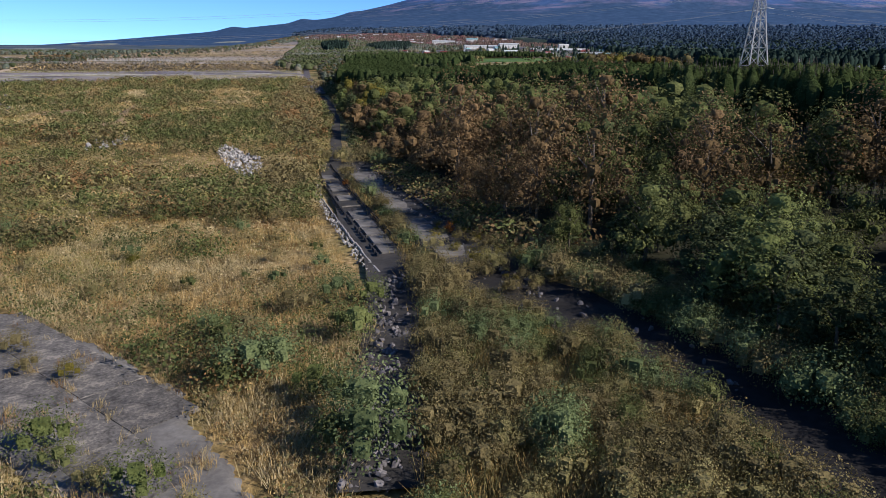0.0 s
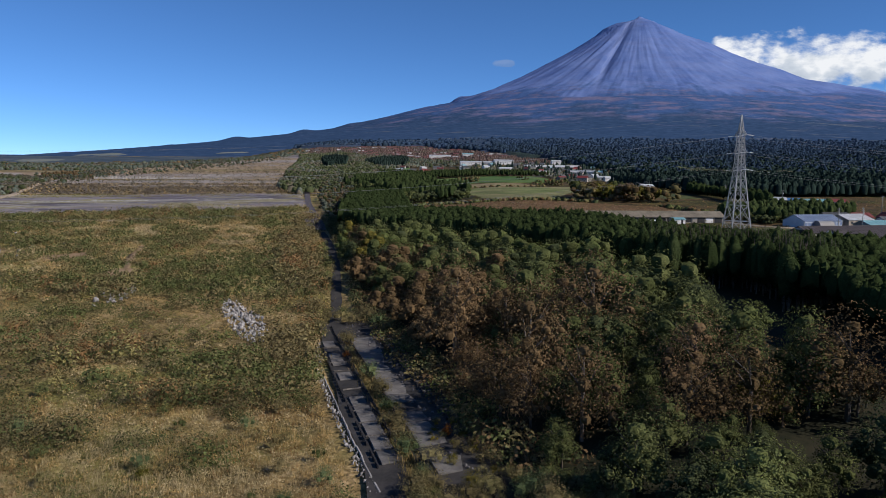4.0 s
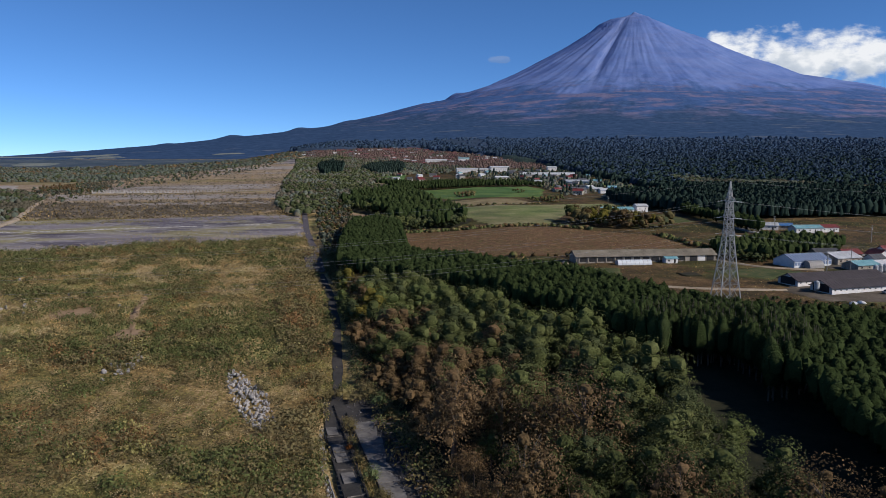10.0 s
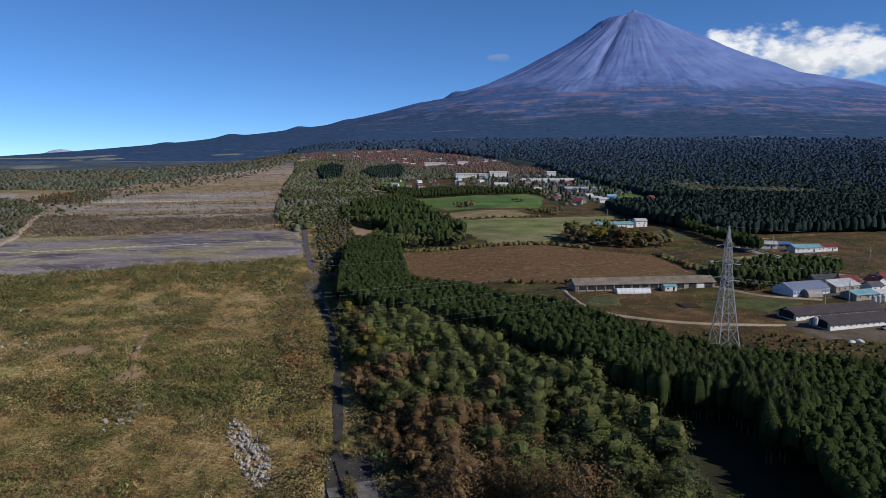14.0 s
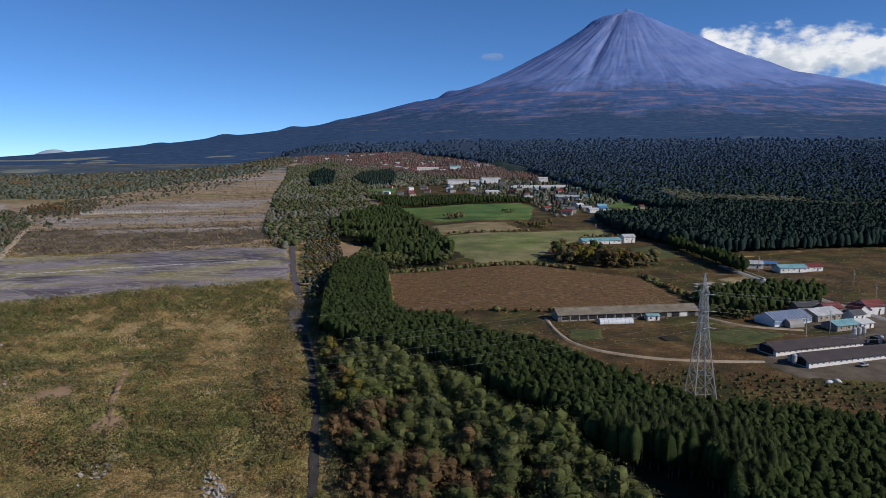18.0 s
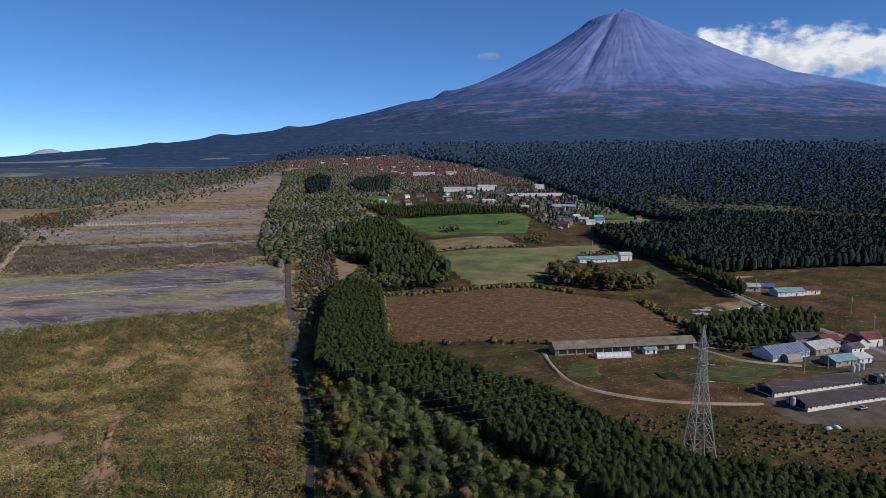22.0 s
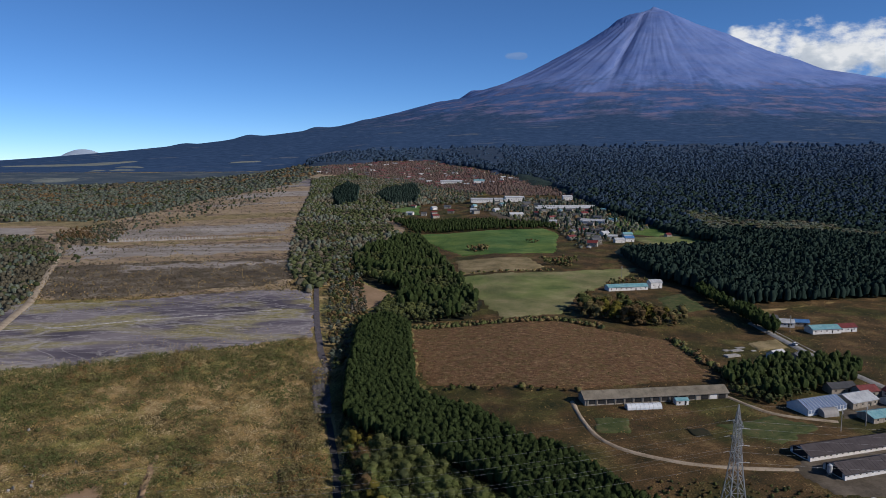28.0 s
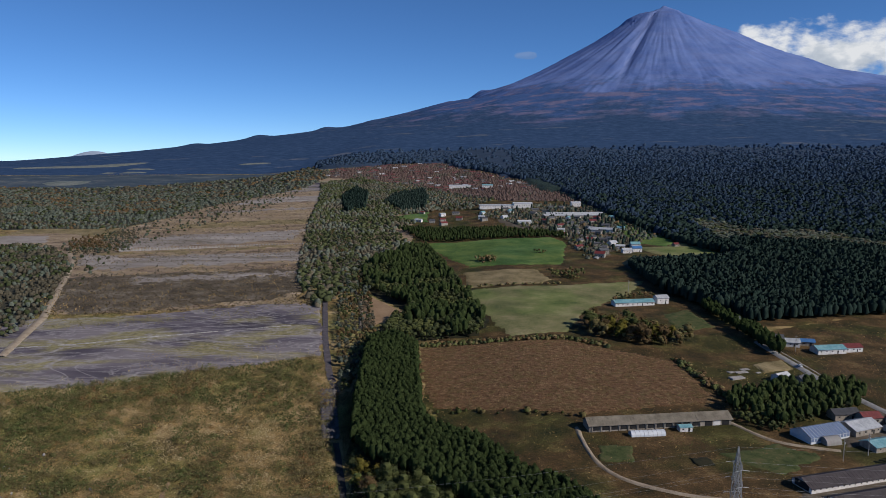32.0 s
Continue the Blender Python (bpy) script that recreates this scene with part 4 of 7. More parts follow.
ribbon("bare_path", [(-101, 222), (-107, 238), (-114, 258), (-118, 275), (-122, 294)], 2.6, M["soil"], 0.35, "bare trodden path in the scrub", step=2, wob=0.9, category="path")
sheet("bare_patch", [(-112, 226), (-97, 229), (-100, 238), (-110, 240)], M["soil"], 0.35, 1.2, "bare trodden earth in the scrub", 1.6)
sheet("bare_patch", [(-146, 262), (-133, 270), (-126, 256), (-140, 250)], M["soil"], 0.35, 1.2, "bare reddish earth in the scrub", 2)
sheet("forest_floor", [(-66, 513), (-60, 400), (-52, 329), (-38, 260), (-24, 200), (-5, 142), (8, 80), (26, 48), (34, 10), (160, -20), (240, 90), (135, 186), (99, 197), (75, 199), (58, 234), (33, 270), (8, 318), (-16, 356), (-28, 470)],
      M["forest_floor"], 0.35, 5, "near-black ground under the trees", 2)
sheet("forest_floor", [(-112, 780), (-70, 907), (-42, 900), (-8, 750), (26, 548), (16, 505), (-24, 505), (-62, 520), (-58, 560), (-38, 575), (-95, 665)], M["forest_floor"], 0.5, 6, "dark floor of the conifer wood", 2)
# Added sheet lifted 8 m as canopy fill; the true ground lies below
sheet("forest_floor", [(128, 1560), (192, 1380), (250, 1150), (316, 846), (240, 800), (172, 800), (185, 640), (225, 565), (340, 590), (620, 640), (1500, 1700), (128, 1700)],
      M["canopy_fill"], 8.0, 20, "added dark sheet filling the gaps under the great conifer forest", 8)
# Second added fill sheet, hazed blue in its colour
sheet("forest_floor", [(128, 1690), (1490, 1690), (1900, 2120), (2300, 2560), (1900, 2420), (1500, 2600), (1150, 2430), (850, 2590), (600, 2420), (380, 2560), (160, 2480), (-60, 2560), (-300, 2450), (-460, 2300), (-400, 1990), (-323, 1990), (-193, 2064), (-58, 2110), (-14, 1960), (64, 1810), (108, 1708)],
      M["hazed_fill"], 7.5, 24, "added sheet filling the far forest, blue haze in its colour", 40)
ribbon("road", [(-480, 863), (-440, 800), (-399, 714), (-367, 639), (-330, 555), (-300, 455)], 7.0, M["track"], 1.4, "pale gravel road through the scrub", category="road")
ribbon("track", [(-160, 830), (-152, 787), (-145, 724), (-130, 671), (-115, 567)], 5.0, M["track"], 0.45, "pale dirt track beside the channel")
ribbon("track", [(-98, 662), (-84, 610), (-73, 530)], 3.0, M["track"], 1.0, "narrow dirt track along the field edge")
ribbon("track", [(60, 345), (61, 322), (64, 302), (73, 289), (95, 278), (112, 275), (136, 274)], 2.4, M["track"], 0.8, "narrow curving farm track")
ribbon("track", [(136, 356), (150, 330), (176, 322)], 2.4, M["track"], 0.8, "short dirt track by the barn")
road = ribbon("road", [(205, 492), (208, 464), (213, 413), (225, 360), (232, 300)], 5.5, M["asphalt"], 0.9, "grey asphalt lane between the farms", category="road", wob=0.0)
ribbon("road", [(150, 806), (175, 900), (160, 1010), (165, 1120)], 6, M["asphalt"], 1.6, "village lane", category="road", wob=0.0)
ribbon("riverbed", [(-27, 175), (-29, 189), (-36, 239), (-46, 290), (-57, 335)], 3.0, M["sand"], 0.18, "shaded bed of the straight flood channel", category="channel")
ribbon("riverbed", [(-68, 400), (-78, 430), (-95, 505), (-132, 695), (-160, 830), (-196, 1085), (-235, 1400)], 4.2, M["track_dark"], 0.35, "dark gravel bed of the straight flood channel", category="channel")
ribbon("riverbed", [(-29, 178), (-25, 160), (-19, 134), (-12.5, 106), (-8, 90), (-5.6, 76), (-5, 62), (-4, 50), (-3.5, 36)], 5.2, M["sand"], 0.42, "stony bed of the side channel", step=1.5, category="channel")
ribbon("riverbed", [(-23, 180), (-15, 152), (-8, 130), (-4.2, 113), (1.5, 88), (5, 76)], 9.4, M["sand"], 0.44, "dark sandy bed of the flood channel", step=1.5, wob=0.8, category="channel")
ribbon("riverbed", [(3, 82), (7, 71), (11.5, 63), (17, 54), (21, 43), (25, 22), (31, -10)], 8.0, M["shade_sand"], 0.46, "sandy bed of the lower flood channel, tree shade painted in", step=1.5, wob=0.8, category="channel")


# ---- flood channel: slabs, sills, rocks ----
def along(pts, s):
    for a, b in zip(pts[:-1], pts[1:]):
        L = math.dist(a, b)
        if s <= L:
            f = s / L
            return a[0] + (b[0] - a[0]) * f, a[1] + (b[1] - a[1]) * f, math.atan2(b[1] - a[1], b[0] - a[0])
        s -= L
    return None


def thing(name, label, category, x=0.0, y=0.0, z=None, turn=0.0, group="", kind=""):
    ob = new(name)
    ob.matrix_basis = pose(x, y, land1(x, y) if z is None else z, 0, 0, turn)
    return tagged(ob, label, category, group, kind)


def sill_channel():
    ch = thing("flood_channel", "stepped flood channel of slabs and sills, shadow gaps drawn as black blocks", "channel", 0, 0, 0.0, kind="structure")
    rng = random.Random(3)
    # Sill blocks are coloured black to draw the shadow gaps between posts
    bm = bmesh.new()
    box(bm, -0.8, -0.13, -0.6, 0.8, 0.13, 0.22, 0.03)
    sill = part("sill_block", bm, M["shadow_gap_block"], ch)
    dash = sill.data
    bm = bmesh.new()
    box(bm, -0.11, -1.7, -0.4, 0.11, 1.7, 0.06, 0.03)
    cross = part("cross_beam", bm, M["concrete"], ch)
    bm = bmesh.new()
    box(bm, -2.45, -2.6, -0.3, 2.45, 2.6, 0.14, 0.04)
    slab = part("slab", bm, M["slab_grey"], ch)
    bm = bmesh.new()
    box(bm, -1.55, -0.12, -0.4, 1.55, 0.12, 0.06, 0.04)
    kerb = part("kerb_stone", bm, M["concrete_pale"], ch)
    first = {"s": True, "c": True, "k": True, "t": True}

    def put(key, src, name, x, y, a, dz):
        m = Matrix.Translation((x, y, land1(x, y) + dz)) @ Euler((rng.uniform(-.03, .03), rng.uniform(-.03, .03), a)).to_matrix().to_4x4()
        if first[key]:
            first[key] = False
            src.matrix_basis = m
        else:
            shared(name, src.data, ch, m)
    row1 = [(-27.5, 156), (-13, 104), (-8.5, 88)]
    row2 = [(-28, 175), (-12, 116), (-7, 97)]
    row3 = [(-24, 170), (-22, 162), (-13, 130), (-9, 114), (-1, 83), (1.5, 74)]
    row4 = [(-16, 166), (-13, 154), (-2, 113), (0.5, 104)]
    row5 = [(-9, 153), (-6, 142), (-2, 124)]
    for line in (row1, row2, row3, row4, row5):
        s = 1.0
        while True:
            q = along(line, s)
            if q is None:
                break
            x, y, a = q
            if rng.random() < 0.95:
                put("s", sill, "sill_block", x, y, a, 0.62)
            s += 2.15
    # pale beams across the narrow lanes
    for line, off, every in ((row4, 1.75, 3.1), (row1, 2.1, 6.3)):
        s = 2.0
        while True:
            q = along(line, s)
            if q is None:
                break
            x, y, a = q
            if rng.random() < 0.8:
                put("c", cross, "cross_beam", x - math.sin(a) * off, y + math.cos(a) * off, a + rng.uniform(-.08, .08), 0.55)
            s += every
    # broad slabs on the floor of the wide lane
    s = 3.0
    while True:
        q = along([(-19.5, 164), (-5.9, 113.5), (1.5, 86)], s)
        if q is None:
            break
        if rng.random() < 0.86:
            put("t", slab, "slab", q[0], q[1], q[2], 0.44 + rng.uniform(0, .06))
        s += 5.1
    # narrower slabs on the floor of the narrow lane
    bm = bmesh.new()
    box(bm, -2.45, -1.3, -0.3, 2.45, 1.3, 0.10, 0.04)
    strip = part("slab", bm, M["slab_grey"], ch)
    first["n"] = True
    s = 2.0
    while True:
        q = along([(-26.5, 160), (-11.2, 105), (-6.8, 89)], s)
        if q is None:
            break
        if rng.random() < 0.85:
            put("n", strip, "slab", q[0], q[1], q[2], 0.44 + rng.uniform(0, .05))
        s += 5.3
    # the pale kerb of the narrow lane
    s = 0.0
    while True:
        q = along([(-23, 133), (-21, 126), (-14.6, 104), (-10, 88.5), (-7.4, 80)], s)
        if q is None:
            break
        put("k", kerb, "kerb_stone", q[0] + rng.uniform(-.12, .12), q[1], q[2] + rng.uniform(-.05, .05), 0.42 + rng.uniform(-.06, .04))
        s += 3.3
    return ch


sill_channel()


def stone_mesh(name, seed, material):
    bm = bmesh.new()
    bmesh.ops.create_icosphere(bm, subdivisions=1, radius=1.0)
    rng = random.Random(seed)
    for v in bm.verts:
        v.co *= rng.uniform(0.7, 1.15)
        v.co.z *= 0.75
    me = bpy.data.meshes.new(name)
    bm.to_mesh(me)
    bm.free()
    me.materials.append(material)
    return me


def stones(name, label, category, spots, sizes, material, seed, group=""):
    """A heap or row of boulders, each a piece of its own."""
    rng = random.Random(seed)
    meshes = [stone_mesh("boulder", seed * 10 + k, material) for k in range(5)]
    root = thing(name, label, category, 0, 0, 0.0, group=group)
    for x, y, lift in spots:
        s = rng.uniform(*sizes)
        shared("boulder", rng.choice(meshes), root, Matrix.Translation((x, y, land1(x, y) + lift + s * 0.25)) @ Euler((rng.random() * 6, rng.random() * 6, rng.random() * 6)).to_matrix().to_4x4() @ Matrix.Diagonal((s, s * rng.uniform(.7, 1.2), s * rng.uniform(.6, .9), 1)))
    return root


rng = random.Random(11)
heap = [(-63, 203), (-57, 198), (-47, 182), (-40, 163), (-44, 158), (-51, 170), (-60, 190)]
spots = []
while len(spots) < 300:
    x, y = rng.uniform(-64, -39), rng.uniform(157, 204)
    if inside(np.array([x]), np.array([y]), heap)[0]:
        spots.append((x, y, rng.uniform(0.0, 0.7)))
stones("rock_pile", "long heap of pale grey boulders in the scrub", "rocks", spots, (0.3, 0.68), M["rock"], 2)
spots = []
for k in range(290):
    q = along([(-29, 160), (-24, 133), (-15.6, 104), (-11, 88.5), (-8.2, 80)], k * 0.288)
    if q:
        spots.append((q[0] + 0.2 + rng.uniform(-0.55, 0.55), q[1] + rng.uniform(-.4, .4), rng.uniform(0.05, 0.3)))
stones("stone_bank", "bank of pale stones along the flood channel", "rocks", spots, (0.12, 0.32), M["rock"], 3)
spots = []
for k in range(280):
    q = along([(-6, 78), (-5, 62), (-4, 50), (-3.7, 36)], rng.uniform(0, 42))
    if q:
        spots.append((q[0] + rng.gauss(0, 1.1), q[1], rng.uniform(0.1, 0.5)))
stones("stone_bed", "loose grey stones in the narrow stream bed", "rocks", spots, (0.18, 0.45), M["block"], 4)
spots = []
for k in range(60):
    spots.append((-196 + rng.gauss(0, 26), 268 + rng.gauss(0, 18), 0.2))
for k in range(30):
    spots.append((-95 + rng.gauss(0, 2.5), 205 + rng.gauss(0, 6), 0.2))
stones("scattered_stones", "pale stones scattered among the scrub", "rocks", spots, (0.4, 1.1), M["rock"], 5)


spots = []
for k in range(170):
    q = along([(-23, 178), (-15, 152), (-8, 130), (-4, 113), (5, 76), (11.5, 63), (17, 54), (21, 43)], rng.uniform(0, 146))
    if q:
        spots.append((q[0] + rng.gauss(0, 1.5), q[1] + rng.gauss(0, 1.0), 0.45))
stones("channel_stones", "grey rubble and stones lying in the flood channel", "rocks", spots, (0.12, 0.38), M["block"], 6)


def armour_blocks():
    root = thing("armour_blocks", "grid of dark concrete armour blocks in the channel", "blocks", 0, 0, 0.0)
    bm = bmesh.new()
    box(bm, -1.0, -0.75, -0.3, 1.0, 0.75, 0.55, 0.18)
    box(bm, -0.32, -0.55, 0.5, 0.32, 0.55, 1.0, 0.12)
    first = part("block", bm, M["block"], root)
    rng = random.Random(4)
    used = False
    for j in range(30):
        for i in range(4):
            f = j / 29
            x = -60.5 - 13.5 * f + (i - 1.5) * 2.2 + (j % 2) * 0.6
            y = 339 + 63 * f
            m = Matrix.Translation((x, y, land1(x, y) + 0.9 + rng.uniform(-.1, .15))) @ Euler((rng.uniform(-.1, .1), rng.uniform(-.1, .1), 0.25 + rng.uniform(-.15, .15))).to_matrix().to_4x4()
            if not used:
                first.matrix_basis = m
                used = True
            else:
                shared("block", first.data, root, m)


armour_blocks()


def paved_apron():
    """The concrete apron of the foreground: slabs with open joints."""
    outline = [(-62, 78), (-44, 69), (-33, 62), (-24, 55), (-19, 50), (-17, 46), (-14, 42), (-9, 36), (-7, 30), (-16, 34), (-25, 38), (-33, 44), (-62, 52)]
    base = sheet("pavement", outline, M["slab_grey"], 0.35, 1.5, "dark weathered concrete apron with cracks and weeds", 0.6, category="pavement")
    a = radians(-40)
    ux, uy = (math.cos(a), math.sin(a)), (-math.sin(a), math.cos(a))
    bm = bmesh.new()
    box(bm, -3.95, -2.45, -0.2, 3.95, 2.45, 0.10, 0.02)
    first = part("slab", bm, M["concrete"], base)
    used = False
    rng = random.Random(8)
    for i in range(-7, 5):
        for j in range(-8, 7):
            x = -22 + ux[0] * i * 8.0 + uy[0] * j * 5.0
            y = 48 + ux[1] * i * 8.0 + uy[1] * j * 5.0
            cs = [(x + sx * 3.4 * ux[0] + sy * 2.0 * uy[0], y + sx * 3.4 * ux[1] + sy * 2.0 * uy[1]) for sx in (-1, 1) for sy in (-1, 1)]
            if sum(bool(inside(np.array([c[0]]), np.array([c[1]]), outline)[0]) for c in cs) < 4:
                continue
            h = land1(x, y)
            gx = (land1(x + 1, y) - land1(x - 1, y)) / 2
            gy = (land1(x, y + 1) - land1(x, y - 1)) / 2
            tilt = Vector((-gx, -gy, 1)).normalized().to_track_quat('Z', 'Y').to_matrix().to_4x4()
            m = Matrix.Translation((x, y, h + 0.31 + rng.uniform(-0.02, 0.03))) @ Vector((0, 0, 1)).rotation_difference(Vector((-gx, -gy, 1))).to_matrix().to_4x4() @ Matrix.Rotation(a + rng.uniform(-.01, .01), 4, 'Z')
            if not used:
                first.matrix_basis = m
                used = True
            else:
                shared("slab", first.data, base, m)
    return base


paved_apron()


def sabo_dam():
    """The comb dam: a long low wall with many pale piers."""
    a, b = (-420, 866), (-206, 936)
    L = math.dist(a, b)
    ang = math.degrees(math.atan2(b[1] - a[1], b[0] - a[0]))
    d = thing("sabo_dam", "long pale concrete comb dam across the gravel", "dam", (a[0] + b[0]) / 2, (a[1] + b[1]) / 2, land1(-313, 901), ang, kind="structure")
    bm = bmesh.new()
    box(bm, -L / 2, -0.8, -3, L / 2, 0.8, 1.2, 0.1)
    part("sill", bm, M["dam_concrete"], d)
    bm = bmesh.new()
    box(bm, -0.9, -1.2, -2, 0.9, 1.2, 3.3, 0.1)
    p = part("pier", bm, M["dam_concrete"], d)
    n = 58
    for k in range(n):
        x = -L / 2 + L * (k + 0.5) / n
        if k == 0:
            p.location = (x, 0, 0)
        else:
            shared("pier", p.data, d, Matrix.Translation((x, 0, 0)))


sabo_dam()


def low_sill():
    """A worn, broken line of pale concrete across the gravel fan."""
    s = thing("gravel_sill", "worn low concrete sill crossing the purple gravel", "sill", 0, 0, 0.0, kind="structure")
    rng = random.Random(21)
    bm = bmesh.new()
    box(bm, -1.9, -0.35, -0.8, 1.9, 0.35, 0.55, 0.06)
    first = part("sill_block", bm, M["concrete_pale"], s)
    line = [(-330, 466), (-299, 475), (-258, 487), (-218, 505), (-174, 521), (-127, 538)]
    d = 0.0
    started = False
    while True:
        q = along(line, d)
        if q is None:
            break
        d += 4.1
        if rng.random() < 0.14:
            continue
        m = Matrix.Translation((q[0], q[1] + rng.uniform(-.3, .3), land1(q[0], q[1]) + 0.5)) @ Euler((0, 0, q[2] + rng.uniform(-.06, .06))).to_matrix().to_4x4() @ Matrix.Diagonal((1, rng.uniform(0.7, 1.2), rng.uniform(0.6, 1.2), 1))
        if started:
            shared("sill_block", first.data, s, m)
        else:
            first.matrix_basis = m
            started = True


low_sill()


# ---- power line ----
def pylon_at(x, y, turn, first=None):
    m = pose(x, y, land1(x, y) + 0.25, 0, 0, turn)
    if first is not None:
        return copy_thing(first, m)
    root = new("pylon")
    root.matrix_basis = m
    tagged(root, "grey galvanised steel lattice transmission pylon", "pylon", "pylons of the power line")
    H = 45.5
    levels = [(0, 4.4), (6.5, 3.55), (12.5, 2.85), (17.5, 2.3), (22, 1.85), (25.5, 1.5), (28.5, 1.25), (31, 1.12), (33.7, 1.02), (36.4, 0.92), (39, 0.82), (42, 0.42), (H, 0.07)]
    cor = ((-1, -1), (1, -1), (1, 1), (-1, 1))
    for sx, sy in cor:
        bm = bmesh.new()
        last = None
        for z, w in [(-0.8, 4.5)] + levels[1:]:
            e = 0.15 if z < 26 else 0.1
            ring = [bm.verts.new((sx * w + a * e, sy * w + b * e, z)) for a, b in cor]
            if last:
                for k in range(4):
                    bm.faces.new((last[k], last[(k + 1) % 4], ring[(k + 1) % 4], ring[k]))
            else:
                bm.faces.new(ring[::-1])
            last = ring
        bm.faces.new(last)
        part("leg", bm, M["steel"], root)

    def brace(a, b, w):
        bm = bmesh.new()
        beam(bm, a, b, w)
        part("brace", bm, M["steel"], root)
    for k in range(4):
        (ax, ay), (bx, by) = cor[k], cor[(k + 1) % 4]
        for n, ((z0, w0), (z1, w1)) in enumerate(zip(levels[:-2], levels[1:-1])):
            brace((ax * w0, ay * w0, z0), (bx * w1, by * w1, z1), 0.13)
            brace((bx * w0, by * w0, z0), (ax * w1, ay * w1, z1), 0.13)
            brace((ax * w1, ay * w1, z1), (bx * w1, by * w1, z1), 0.12)
    for z, reach in ((39, 3.6), (33.7, 4.0), (28.4, 4.3)):
        for s in (-1, 1):
            bm = bmesh.new()
            w = np.interp(z, [l[0] for l in levels], [l[1] for l in levels])
            tip = (0, s * reach, z + 0.2)
            bars = []
            for sx in (-1, 1):
                bars += [((sx * w, s * w, z), tip, 0.14), ((sx * w, s * w, z + 1.5), tip, 0.12), ((sx * w, s * w, z), (sx * w * .5, s * (w + reach) / 2, z + 0.85), 0.08)]
            beam(bm, *bars[0])
            arm = part("crossarm", bm, M["steel"], root)
            for bar in bars[1:]:
                bm = bmesh.new()
                beam(bm, *bar)
                part("strut", bm, M["steel"], arm)
            for sx in (-1, 1):
                bm = bmesh.new()
                for q in range(7):
                    x0 = sx * (0.35 + q * 0.26)
                    tube(bm, (x0, s * reach, z + 0.1 - q * 0.03), (x0 + sx * 0.12, s * reach, z + 0.09 - q * 0.03), 0.16, 0.09, 6)
                tube(bm, (sx * 0.0, s * reach, z + 0.12), (sx * 2.2, s * reach, z - 0.12), 0.035, 0.035, 4)
                part("insulator", bm, M["insulator"], arm, "pale porcelain insulator string")
    for sx, sy in cor:
        bm = bmesh.new()
        box(bm, sx * 4.4 - 0.6, sy * 4.4 - 0.6, -1.5, sx * 4.4 + 0.6, sy * 4.4 + 0.6, 0.35, 0.06)
        part("footing", bm, M["concrete_pale"], root)
    return root


LINE = [(-262, 184), (91.8, 224), (438, 262)]
turns = [6.4, 6.4, 6.3]
mast = pylon_at(91.8, 224, 6.4)
pylon_at(-262, 184, 6.4, mast)
pylon_at(438, 262, 6.4, mast)


def wire(a, b, sag, r):
    a, b = Vector(a), Vector(b)
    bm = bmesh.new()
    n, seg = 36, 4
    rings = []
    ax = (b - a).normalized()
    side = ax.cross(Vector((0, 0, 1))).normalized()
    for i in range(n + 1):
        f = i / n
        p = a.lerp(b, f) - Vector((0, 0, 4 * sag * f * (1 - f)))
        rings.append([bm.verts.new(p + side * (r * math.cos(k * math.tau / seg)) + Vector((0, 0, r * math.sin(k * math.tau / seg)))) for k in range(seg)])
    for i in range(n):
        for k in range(seg):
            bm.faces.new((rings[i][k], rings[i][(k + 1) % seg], rings[i + 1][(k + 1) % seg], rings[i + 1][k]))
    ob = part("power_cable", bm, M["wire"])
    return tagged(ob, "thin aluminium power cable between pylons", "cable", "cables of the power line")


c6, s6 = math.cos(radians(6.4)), math.sin(radians(6.4))
for (x0, y0), (x1, y1) in zip(LINE[:-1], LINE[1:]):
    for z, reach in ((39, 3.6), (33.7, 4.0), (28.4, 4.3)):
        for s in (-1, 1):
            p0 = (x0 - s6 * s * reach + c6 * 2.2, y0 + c6 * s * reach + s6 * 2.2, land1(x0, y0) + z + 0.1)
            p1 = (x1 - s6 * s * reach - c6 * 2.2, y1 + c6 * s * reach - s6 * 2.2, land1(x1, y1) + z + 0.1)
            wire(p0, p1, 10.0, 0.017)
    wire((x0, y0, land1(x0, y0) + 45.6), (x1, y1, land1(x1, y1) + 45.6), 7.5, 0.015)


